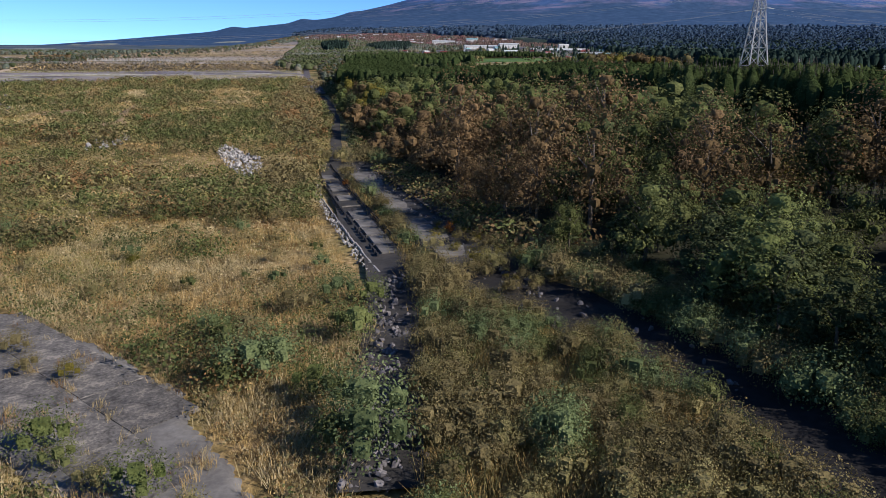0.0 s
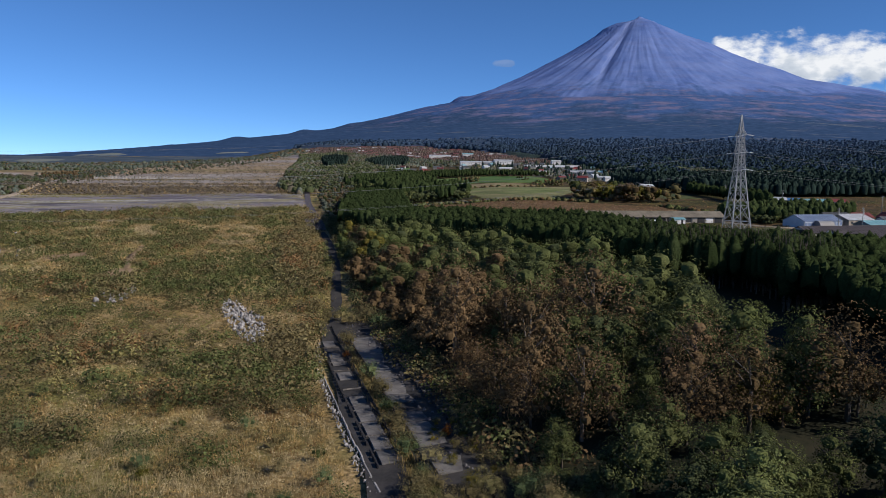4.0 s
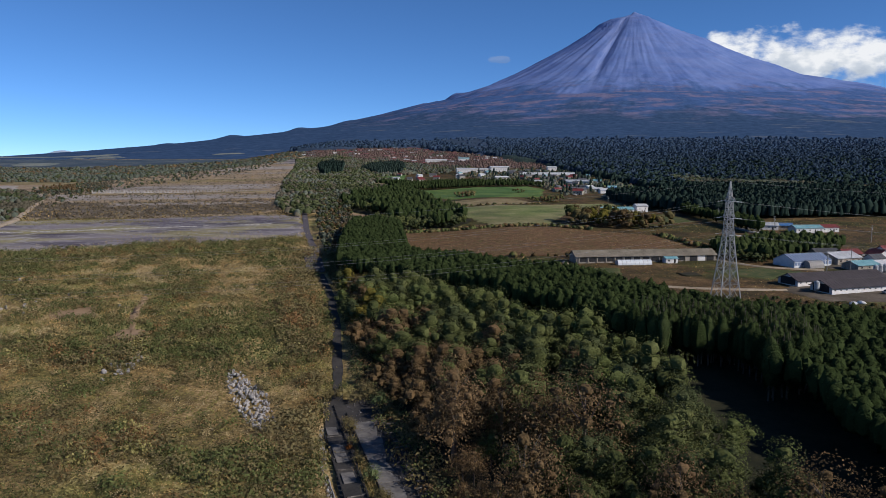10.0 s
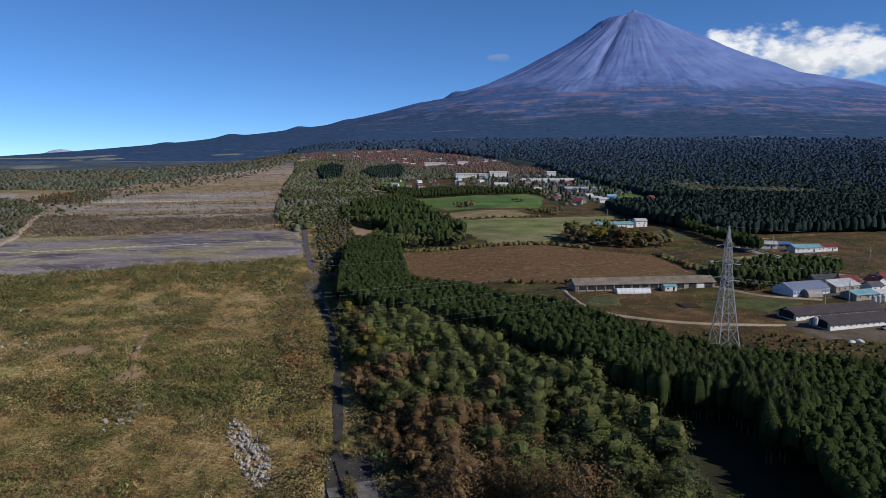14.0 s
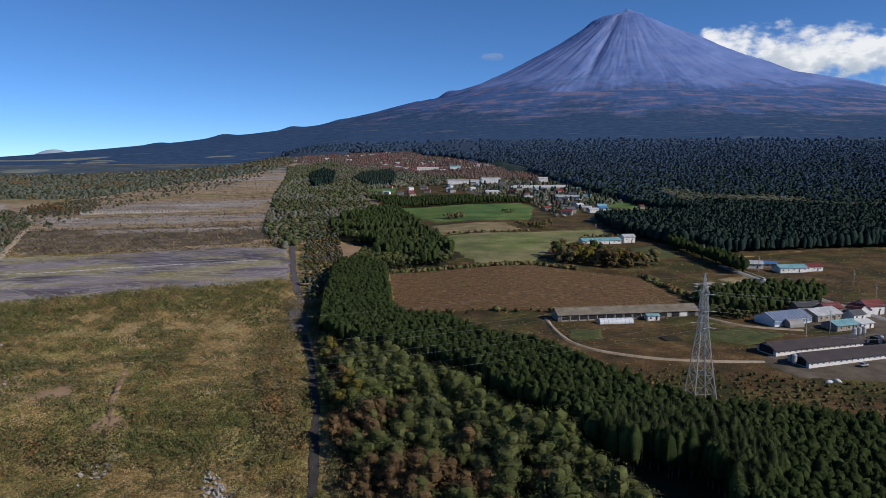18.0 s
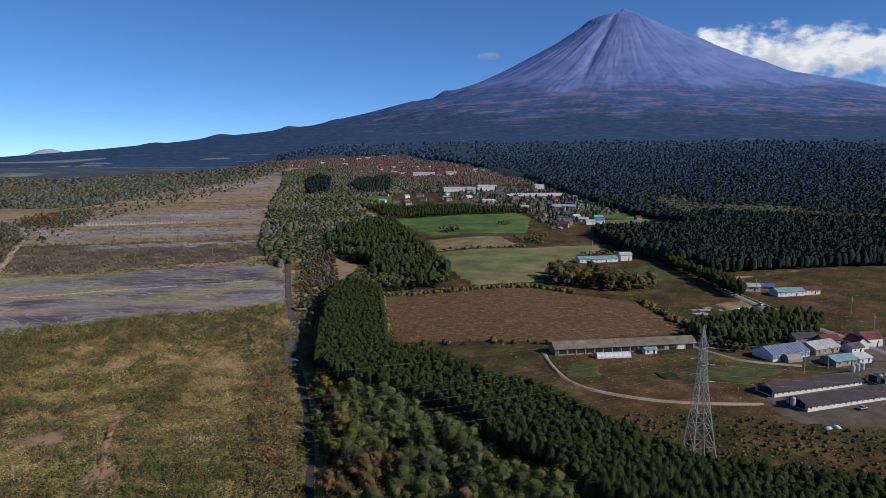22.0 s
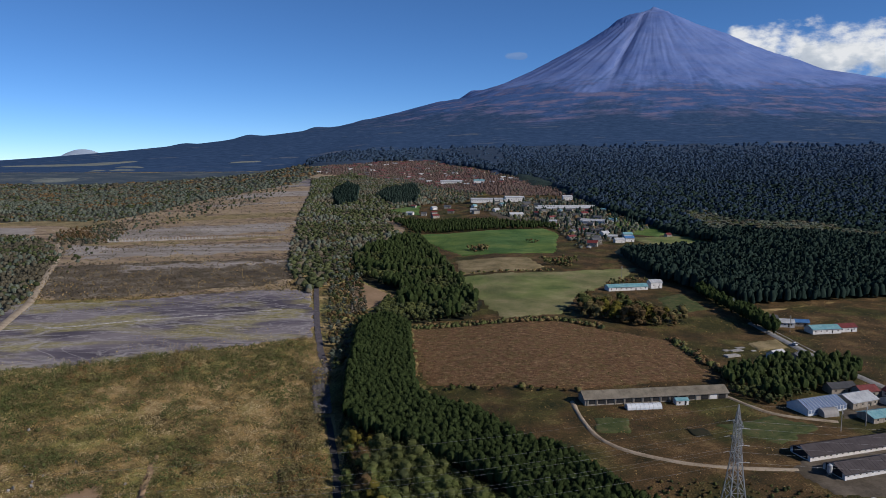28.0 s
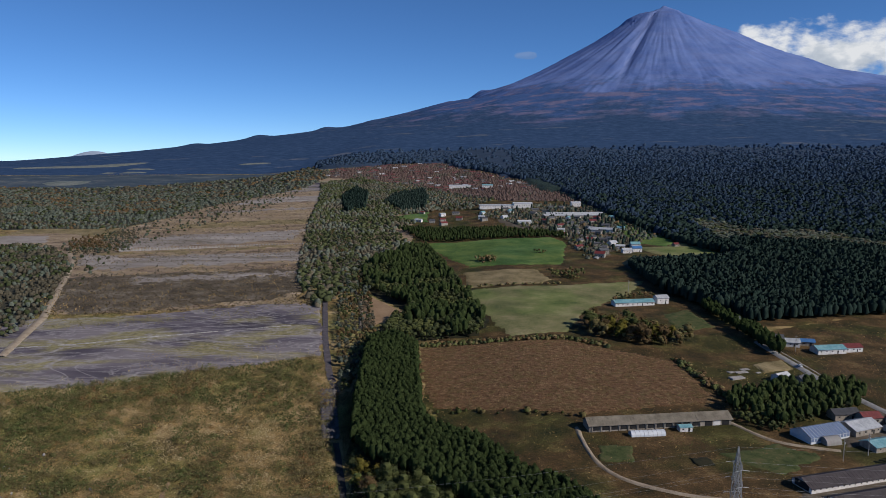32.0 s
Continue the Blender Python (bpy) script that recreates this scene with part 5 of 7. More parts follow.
# ---- buildings ----
def gable(name, label, category, x, y, turn, L, W, H, rise, wall, roof, over=0.5, windows=0, door=True, group="", ribs=True, win_h=0.8, win_w=0.9, win_mat=None, both=True):
    """A gabled building, its ridge along its own x; windows and door sit in the long side that faces -y."""
    root = thing(name, label, category, x, y, None, turn, group)
    root.location.z += 0.3
    bm = bmesh.new()
    prof = [(-W / 2, -1.5), (W / 2, -1.5), (W / 2, H), (0, H + rise - 0.1), (-W / 2, H)]
    ends = [[bm.verts.new((sx * L / 2, py, pz)) for py, pz in prof] for sx in (-1, 1)]
    for i in range(5):
        j = (i + 1) % 5
        bm.faces.new((ends[0][i], ends[0][j], ends[1][j], ends[1][i]))
    bm.faces.new(ends[0][::-1])
    bm.faces.new(ends[1])
    bmesh.ops.recalc_face_normals(bm, faces=bm.faces)
    body = part("wall", bm, wall, root)
    slope = math.atan2(rise, W / 2)
    run = (W / 2 + over) / math.cos(slope)
    for s in (-1, 1):
        bm = bmesh.new()
        x0, x1 = -L / 2 - over, L / 2 + over
        top = [(x0, 0.14)]
        if ribs:
            n = max(3, int(L / 1.8))
            for k in range(1, n):
                xx = x0 + (x1 - x0) * k / n
                top += [(xx - 0.06, 0.14), (xx - 0.05, 0.21), (xx + 0.05, 0.21), (xx + 0.06, 0.14)]
        top.append((x1, 0.14))
        strip = []
        for yy in (-run, 0.0):
            strip.append(([bm.verts.new((px, yy, pz)) for px, pz in top], bm.verts.new((x0, yy, 0.0)), bm.verts.new((x1, yy, 0.0))))
        (ta, la, ra), (tb, lb, rb) = strip
        for k in range(len(top) - 1):
            bm.faces.new((ta[k], ta[k + 1], tb[k + 1], tb[k]))
        bm.faces.new((la, lb, rb, ra))
        bm.faces.new((ta[0], tb[0], lb, la))
        bm.faces.new((ra, rb, tb[-1], ta[-1]))
        bm.faces.new([la, ra] + ta[::-1])
        bm.faces.new([rb, lb] + tb)
        bmesh.ops.recalc_face_normals(bm, faces=bm.faces)
        m = Matrix.Translation((0, 0, H + rise)) @ Matrix.Rotation(0 if s < 0 else math.pi, 4, 'Z') @ Matrix.Rotation(slope, 4, 'X')
        bmesh.ops.transform(bm, matrix=m, verts=bm.verts)
        part("roof", bm, roof, root)
    bm = bmesh.new()
    box(bm, -L / 2 - over, -0.22, H + rise - 0.02, L / 2 + over, 0.22, H + rise + 0.2, 0.05)
    part("ridge_cap", bm, roof, root)
    if windows:
        bm = bmesh.new()
        box(bm, -win_w / 2, -0.05, -win_h / 2, win_w / 2, 0.03, win_h / 2)
        w0 = part("window", bm, win_mat or M["glass"], root)
        used = False
        for side in ((-1, 1) if both else (-1,)):
            for k in range(windows):
                xx = -L / 2 + L * (k + 0.5) / windows
                m = Matrix.Translation((xx, side * (W / 2 + 0.01), H * 0.55)) @ Matrix.Rotation(0 if side < 0 else math.pi, 4, 'Z')
                if not used:
                    w0.matrix_basis = m
                    used = True
                else:
                    shared("window", w0.data, root, m)
    if door:
        bm = bmesh.new()
        box(bm, -0.45, -0.08, 0, 0.45, 0.03, min(2.0, H - 0.1), 0.02)
        d = part("door", bm, M["shade_panel"], root)
        d.location = (L * 0.18 + 0.3, -W / 2, 0)
    return root


# long cattle barn
barn = gable("barn", "long old barn with a weathered grey-brown slate roof", "barn", 100.5, 350, 9.5, 73, 9.5, 3.0, 2.4, M["grey_wall"], M["roof_grey"], 0.7, 0, door=False)
for k in range(12):
    bm = bmesh.new()
    w = 3.3
    # A closed black box carries the painted shade of an open bay
    box(bm, -w / 2, -0.06, 0.3, w / 2, 0.05, 2.3, 0.02)
    d = part("opening", bm, M["shade_panel"], barn, "black panel painted as a shaded open bay")
    d.location = (-33 + k * 4.6, -4.76, 0)
for k in range(13):
    bm = bmesh.new()
    box(bm, -0.14, -0.14, -1.0, 0.14, 0.14, 2.75, 0.02)
    d = part("post", bm, M["grey_wall"], barn)
    d.location = (-35.3 + k * 4.6, -5.0, 0)
for xx, wmat in ((24.5, "shade_panel"), (28.8, "white_wall"), (33.5, "shade_panel")):
    bm = bmesh.new()
    box(bm, -1.9, -0.09, 0.0, 1.9, 0.05, 2.6, 0.03)
    d = part("door", bm, M[wmat], barn, "white boarded barn door" if wmat == "white_wall" else "black panel painted as a shaded doorway")
    d.location = (xx, -4.78, 0)
for k in range(15):
    bm = bmesh.new()
    box(bm, -0.5, -5.2, 0.20, 0.5, -0.6, 0.26)
    m = Matrix.Translation((-33.5 + k * 4.8, 0, 5.4)) @ Matrix.Rotation(math.atan2(2.4, 4.75), 4, 'X')
    bmesh.ops.transform(bm, matrix=m, verts=bm.verts)
    part("roof_sheet", bm, M["roof_grey"], barn)

# poultry sheds
for k, (cx, cy, L) in enumerate([(164.5, 293.5, 47), (170, 278, 47), (219, 305, 50)]):
    sh = gable("poultry_shed", "low white poultry shed with a dark brown metal roof", "shed", cx, cy, 18.4, L, 10.5, 2.1, 2.3, M["white_wall"], M["roof_brown"], 0.6, 16, door=False, group="poultry sheds",
               win_h=0.45, win_w=0.7, win_mat=M["shade_panel"])
    # Black panel paints shade on the gable turned away from the sun
    bm = bmesh.new()
    box(bm, -0.07, -3.9, 0.1, 0.05, 3.9, 3.2, 0.05)
    g = part("gable_end", bm, M["shade_panel"], sh, "black panel painting the shade on the sunless gable end")
    g.location = (-L / 2 - 0.01, 0, 0)


def silo(x, y):
    root = thing("feed_silo", "pale grey feed silo on legs beside a shed", "silo", x, y, None, 0, "feed silos")
    bm = bmesh.new()
    tube(bm, (0, 0, 2.0), (0, 0, 4.6), 1.0, 1.0, 12)
    tube(bm, (0, 0, 0.9), (0, 0, 2.0), 0.25, 1.0, 12)
    tube(bm, (0, 0, 4.6), (0, 0, 5.2), 1.0, 0.25, 12)
    part("tank", bm, M["roof_silver"], root)
    for k in range(4):
        bm = bmesh.new()
        a = k * math.pi / 2 + 0.6
        beam(bm, (0.9 * math.cos(a), 0.9 * math.sin(a), -0.3), (0.9 * math.cos(a), 0.9 * math.sin(a), 2.4), 0.12)
        part("leg", bm, M["steel"], root)
    return root


s0 = silo(145.5, 269.5)
for x, y in ((192, 309), (195, 310.5), (198, 312), (196, 296), (199, 297)):
    copy_thing(s0, pose(x, y, land1(x, y)))


def polytunnel(x, y, turn, L, W, H, mat, name, label):
    root = thing(name, label, "tunnel", x, y, None, turn)
    bm = bmesh.new()
    n = 10
    rings = []
    for sx in (-1, 1):
        rings.append([bm.verts.new((sx * L / 2, -W / 2 * math.cos(math.pi * i / n), H * math.sin(math.pi * i / n) ** 0.8 + 0.2)) for i in range(n + 1)])
    for i in range(n):
        bm.faces.new((rings[0][i], rings[0][i + 1], rings[1][i + 1], rings[1][i]))
    bm.faces.new(rings[0][::-1])
    bm.faces.new(rings[1])
    bmesh.ops.recalc_face_normals(bm, faces=bm.faces)
    part("cover", bm, mat, root)
    for k in range(9):
        bm = bmesh.new()
        xx = -L / 2 + L * k / 8
        last = None
        for i in range(n + 1):
            a0 = math.pi * i / n
            cy, sz = -math.cos(a0), math.sin(a0)
            ring = [bm.verts.new((xx + ox, (W / 2 + .04 + o) * cy, (H + .04 + o) * sz ** 0.8 + 0.2)) for ox, o in ((-.045, -.045), (.045, -.045), (.045, .045), (-.045, .045))]
            if last:
                for c in range(4):
                    bm.faces.new((last[c], last[(c + 1) % 4], ring[(c + 1) % 4], ring[c]))
            last = ring
        part("hoop", bm, M["steel"], root)
    return root


polytunnel(92.5, 337.5, 8, 17, 4.5, 2.4, M["plastic"], "polytunnel", "small polytunnel with a silvery plastic cover")
polytunnel(175.5, 331, 15, 8, 6, 3.4, M["wood_pole"], "polytunnel", "bare hoop tunnel with dull grey netting")
gable("hut", "small teal-roofed hut with white walls", "hut", 112, 343.5, 8, 6.2, 4.0, 2.2, 0.7, M["white_wall"], M["roof_teal"], 0.3, 2)

# greenhouse with blue glazing
gh = gable("greenhouse", "glass greenhouse with a blue glazed roof", "greenhouse", 174.5, 339, 22, 24, 12.5, 2.6, 2.8, M["plastic"], M["panel"], 0.2, 12, door=True, win_h=1.5, win_w=1.6, win_mat=M["panel"])
for s in (-1, 1):
    for k in range(13):
        bm = bmesh.new()
        xx = -12 + 2 * k
        beam(bm, (xx, s * 6.4, 2.72), (xx, 0.05 * s, 5.66), 0.16)
        part("glazing_bar", bm, M["roof_white"], gh)

H_LIST = [
    # x, y, turn, L, W, H, rise, wall, roof, label
    (196, 346, 24, 17, 12, 3.0, 2.4, "grey_wall", "roof_silver", "low farm shed with a silvery corrugated roof"),
    (196, 327, 20, 14, 9, 2.4, 1.6, "grey_wall", "roof_teal", "low shed with a grey-green tin roof"),
    (207, 330, 20, 8, 8, 2.4, 1.2, "white_wall", "roof_white", "small white flat-roofed store"),
    (207, 357, 12, 10, 7, 3.2, 2.0, "cream_wall", "roof_red", "farmhouse wing with a dull red tin roof"),
    (219, 352, 100, 9, 7, 3.6, 2.4, "white_wall", "roof_red", "farmhouse with a red tin roof and white gable"),
    (227, 356, 12, 11, 8, 4.6, 2.6, "white_wall", "roof_red", "two-storey farmhouse with a red roof"),
    (213, 345, 20, 8, 6, 2.8, 1.6, "white_wall", "roof_dark", "small white house with a dark roof"),
    (197, 362, 12, 14, 7, 3.0, 1.8, "grey_wall", "roof_dark", "old farm building with a dark tiled roof"),
    (143, 592, 12, 34, 9, 3.0, 1.8, "white_wall", "roof_teal", "long low building with a teal tin roof"),
    (168, 600, 12, 10, 8, 5.0, 1.8, "white_wall", "roof_silver", "white two-storey house beside the meadow"),
    (246, 577, -25, 13, 9, 3.4, 2.0, "white_wall", "roof_white", "white-roofed house at the edge of the forest"),
    (276, 590, 10, 9, 6, 2.6, 1.4, "cream_wall", "roof_silver", "small pale shed in the scrub"),
    (216, 489, -12, 9, 8, 4.8, 1.8, "white_wall", "roof_dark", "two-storey house with a grey tiled roof"),
    (224, 486, -12, 12, 8, 3.0, 1.8, "white_wall", "roof_silver", "white single-storey house with a grey roof"),
    (236, 487, -12, 9, 6, 2.8, 1.4, "grey_wall", "roof_blue", "small shed with a bright blue roof"),
    (243, 472, 10, 20, 9, 3.0, 1.8, "white_wall", "roof_teal", "long house with a teal-blue tin roof"),
    (259, 476, 10, 13, 8, 3.0, 1.7, "white_wall", "roof_red", "house with a brownish-red tin roof"),
    (189, 416, 30, 9, 7, 3.0, 1.8, "white_wall", "roof_white", "small white house among the conifers"),
    (199, 412, 40, 8, 7, 3.0, 1.8, "cream_wall", "roof_dark", "house with a grey gabled roof by the lane"),
    (57, 1240, 4, 58, 18, 5, 1.6, "white_wall", "roof_silver", "long pale factory building"),
    (102, 1244, 4, 32, 20, 8, 1.5, "white_wall", "roof_white", "tall white factory hall"),
    (172, 1142, 8, 92, 12, 3.5, 2.2, "grey_wall", "roof_silver", "long grey glasshouse range"),
    (178, 1158, 8, 92, 12, 3.5, 2.2, "grey_wall", "roof_silver", "long grey glasshouse range behind another"),
    (195, 1262, 4, 16, 12, 7, 1.5, "white_wall", "roof_white", "white block beyond the village"),
    (-8, 1560, 4, 46, 14, 6, 2.0, "white_wall", "roof_silver", "long pale building on the hillside"),
    (50, 1520, 4, 22, 12, 6, 2.0, "white_wall", "roof_teal", "green-roofed building on the hillside"),
    (92, 1075, 6, 20, 9, 4.5, 1.6, "white_wall", "roof_white", "white house by the tree row"),
    (195, 1015, -30, 36, 12, 4.0, 2.2, "white_wall", "roof_silver", "long barn with a pale silver roof in the village"),
]
for x, y, turn, L, W, H, rise, wall, roof, label in H_LIST:
    gable("house" if "house" in label and "glass" not in label else "farm_building", label, "house" if "house" in label and "glass" not in label else "building", x, y, turn, L, W, H, rise, M[wall], M[roof], 0.5, max(2, int(L / 4)), ribs=y < 700)

# village houses
rng = random.Random(21)
village = [gable("house", lab, "house", x, y, t, 11, 8, 4.6, 2.4, M[w], M[r], 0.5, 3, group="village houses", ribs=False)
           for lab, x, y, t, w, r in (("village house with a dark tiled roof and pale walls", 166, 846, 20, "cream_wall", "roof_dark"),
                                      ("village house with a red roof", 158, 822, -20, "cream_wall", "roof_red"),
                                      ("village house with a blue tin roof", 208, 862, 10, "white_wall", "roof_blue"),
                                      ("village house with a silvery roof", 188, 905, 35, "white_wall", "roof_silver"),
                                      ("village house with a grey-teal roof", 214, 895, 5, "white_wall", "roof_teal"))]
spots = [(166, 846), (158, 822), (208, 862), (188, 905), (214, 895)]
tries = 0
while len(spots) < 54 and tries < 4000:
    tries += 1
    k = rng.random()
    if k < 0.55:
        y = rng.uniform(830, 1130)
        x = 168 + (y - 900) * 0.02 + rng.gauss(10, 26)
    else:
        y, x = rng.uniform(1085, 1235), rng.uniform(-70, 170)
    if 0 < x < 130 and y < 1040 or any(math.dist((x, y), q) < 15 for q in spots) or (125 < x < 225 and 1130 < y < 1170) or (25 < x < 122 and 1220 < y < 1262):
        continue
    spots.append((x, y))
    copy_thing(village[rng.choice([0, 0, 0, 0, 0, 1, 1, 3, 3, 4])], pose(x, y, land1(x, y) + 0.8, 0, 0, rng.uniform(-40, 60)) @ Matrix.Diagonal((rng.uniform(.6, 1.05), rng.uniform(.65, .95), rng.uniform(.6, .85), 1)))
n0 = len(spots)
while len(spots) < n0 + 120:
    y = rng.uniform(1480, 2080)
    x = rng.uniform(-340, 150)
    if not inside(np.array([x]), np.array([y]), RUST)[0] or any(math.dist((x, y), q) < 17 for q in spots):
        continue
    spots.append((x, y))
    copy_thing(village[rng.choice([0, 1, 1, 1, 1, 1, 3])], pose(x, y, land1(x, y) + 0.8, 0, 0, rng.uniform(-30, 30)) @ Matrix.Diagonal((rng.uniform(.8, 1.3), 1.1, 0.5, 1)))


# ---- poles, vehicles, odds and ends ----
def utility_pole(x, y, h, first=None):
    m = pose(x, y, land1(x, y), 0, 0, 15)
    if first is not None:
        return copy_thing(first, m)
    root = new("utility_pole")
    root.matrix_basis = m
    tagged(root, "slim grey concrete utility pole", "pole", "utility poles")
    bm = bmesh.new()
    tube(bm, (0, 0, -1), (0, 0, h), 0.2, 0.13, 8)
    part("shaft", bm, M["wood_pole"], root)
    for z in (h - 0.6, h - 1.5):
        bm = bmesh.new()
        box(bm, -0.9, -0.06, z - 0.06, 0.9, 0.06, z + 0.06)
        part("crossarm", bm, M["steel"], root)
    bm = bmesh.new()
    tube(bm, (0.3, 0, h - 3.0), (0.3, 0, h - 2.1), 0.22, 0.22, 8)
    part("transformer", bm, M["roof_silver"], root)
    return root


pole0 = utility_pole(172, 312, 11)
for x, y in ((186, 318), (236, 352), (222, 472), (256, 420), (203, 520), (150, 640), (245, 380)):
    utility_pole(x, y, 11, pole0)


def car(x, y, turn, first=None, paint="car_paint", label="small white car on the lane"):
    root = thing("car", label, "car", x, y, None, turn)
    root.location.z += 0.95 if x > 200 else 0.5
    bm = bmesh.new()
    box(bm, -2.0, -0.82, 0.35, 2.0, 0.82, 0.95, 0.15)
    part("body", bm, M[paint], root)
    bm = bmesh.new()
    vs = box(bm, -1.2, -0.74, 0.9, 0.9, 0.74, 1.5, 0.0)
    for v in vs:
        if v.co.z > 1.2:
            v.co.x *= 0.72
            v.co.y *= 0.86
    part("cabin", bm, M["glass"], root, "dark glazed cabin")
    bm = bmesh.new()
    box(bm, -0.85, -0.66, 1.46, 0.62, 0.66, 1.54, 0.03)
    part("roof", bm, M[paint], root)
    for sx in (-1.25, 1.25):
        for sy in (-0.8, 0.8):
            bm = bmesh.new()
            tube(bm, (sx, sy - 0.1, 0.32), (sx, sy + 0.1, 0.32), 0.32, 0.32, 10)
            part("wheel", bm, M["rubber"], root)
    return root


car(210.5, 440, 98)
car(172, 268, 20, paint="steel", label="grey truck parked beside the poultry shed")
car(158, 830, 95, label="white car parked in the village")


def bale(x, y, turn, pale):
    root = thing("covered_heap", "rounded heap under white plastic sheeting in the grass", "heap", x, y, None, turn)
    bm = bmesh.new()
    bmesh.ops.create_icosphere(bm, subdivisions=2, radius=1.0)
    rng = random.Random(int(x))
    for v in bm.verts:
        v.co.x *= 1.7
        v.co.y *= 1.0
        v.co.z = max(v.co.z, -0.25) * 0.95
        v.co *= rng.uniform(0.94, 1.06)
    part("cover", bm, M[pale], root)
    root.location.z += 0.35
    return root


bale(149, 250.5, 10, "roof_silver")
bale(152.5, 251.5, -50, "white_wall")

# handrail along the lane
rail = thing("guard_rail", "low steel guard rail along the lane", "rail", 0, 0, 0.0)
for k in range(12):
    y0, y1 = 415 + k * 5.5, 415 + (k + 1) * 5.5
    x0, x1 = 216.3 - (y0 - 413) * 0.098, 216.3 - (y1 - 413) * 0.098
    bm = bmesh.new()
    beam(bm, (x0, y0, land1(x0, y0) + 1.5), (x1, y1, land1(x1, y1) + 1.5), 0.22)
    part("beam", bm, M["white_wall"], rail)
bm = bmesh.new()
box(bm, -0.07, -0.07, -0.5, 0.07, 0.07, 1.5)
post = part("post", bm, M["steel"], rail)
for k in range(13):
    y0 = 415 + k * 5.5
    x0 = 216.3 - (y0 - 413) * 0.098
    if k == 0:
        post.location = (x0, y0, land1(x0, y0))
    else:
        shared("post", post.data, rail, Matrix.Translation((x0, y0, land1(x0, y0))))

# paved terraces of the allotment
terr = thing("stone_terrace", "low pale stone terraces in an overgrown plot", "terrace", 172, 428, None, 20)
for k, (dx, dy, w, d) in enumerate([(-10, -6, 9, 4), (0, 2, 8, 3.5), (6, 6, 6, 3), (-6, 4, 4, 3), (9, -2, 3, 2)]):
    bm = bmesh.new()
    box(bm, dx - w / 2, dy - d / 2, -0.8, dx + w / 2, dy + d / 2, 0.75, 0.08)
    part("slab", bm, M["concrete_pale"], terr)

# ---- plants ----
def leaf_cloud(rng, lobes, n, size, up=0.25, jitter=0.7, shell=0.75, lift=0.35):
    """n leaf clusters spread over the lobes (x, y, z, radius, height radius)."""
    lob = np.array(lobes, float)
    wgt = lob[:, 3] * lob[:, 4]
    k = rng.choice(len(lob), n, p=wgt / wgt.sum())
    d = rng.normal(size=(n, 3))
    d[:, 2] += up
    d /= np.linalg.norm(d, axis=1)[:, None]
    r = shell + (1.08 - shell) * rng.random(n) ** 0.7
    c = lob[k, :3] + d * r[:, None] * np.c_[lob[k, 3], lob[k, 3], lob[k, 4]]
    nrm = d * 0.8 + rng.normal(size=(n, 3)) * jitter * 0.6
    nrm[:, 2] += lift
    nrm /= np.linalg.norm(nrm, axis=1)[:, None]
    t = np.cross(nrm, rng.normal(size=(n, 3)))
    t /= np.maximum(np.linalg.norm(t, axis=1), 1e-6)[:, None]
    b = np.cross(nrm, t)
    s = size * rng.uniform(0.6, 1.25, n)
    V = np.stack([c - t * s[:, None] * 0.55, c - b * s[:, None] * 0.34 + nrm * s[:, None] * 0.1, c + t * s[:, None] * 0.55, c + b * s[:, None] * 0.34 + nrm * s[:, None] * 0.1], 1)
    return V.reshape(-1, 3), np.arange(4 * n).reshape(n, 4)


def blob(rng, lobes, n):
    """The dense inside of a crown: a lumpy ball for each lobe."""
    u = np.linspace(-1, 1, n + 1)
    gx, gy = np.meshgrid(u, u)
    one = np.ones_like(gx)
    sides = [np.stack(p, -1).reshape(-1, 3) for p in ((gx, gy, one), (gy, gx, -one), (one, gx, gy), (-one, gy, gx), (gy, one, gx), (gx, -one, gy))]
    D = np.concatenate(sides)
    D /= np.linalg.norm(D, axis=1)[:, None]
    idx = np.arange((n + 1) ** 2).reshape(n + 1, n + 1)
    quad = np.stack([idx[:-1, :-1].ravel(), idx[:-1, 1:].ravel(), idx[1:, 1:].ravel(), idx[1:, :-1].ravel()], 1)
    F0 = np.concatenate([quad + k * (n + 1) ** 2 for k in range(6)])
    Vs, Fs = [], []
    for k, (x, y, z, r, h) in enumerate(lobes):
        w = rng.random(3) * 9
        lump = 0.9 + 0.17 * np.sin(D[:, 0] * 4.1 + w[0]) * np.sin(D[:, 1] * 4.7 + w[1]) + 0.12 * np.sin(D[:, 2] * 6.3 + D[:, 0] * 3 + w[2])
        Vs.append(D * lump[:, None] * (r, r, h) + (x, y, z))
        Fs.append(F0 + k * len(D))
    return np.concatenate(Vs), np.concatenate(Fs)


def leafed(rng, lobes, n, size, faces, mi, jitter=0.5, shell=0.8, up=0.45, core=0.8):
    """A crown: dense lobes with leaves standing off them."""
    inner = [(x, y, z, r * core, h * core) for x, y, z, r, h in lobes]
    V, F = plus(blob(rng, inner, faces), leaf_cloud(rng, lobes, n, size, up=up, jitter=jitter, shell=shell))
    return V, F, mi


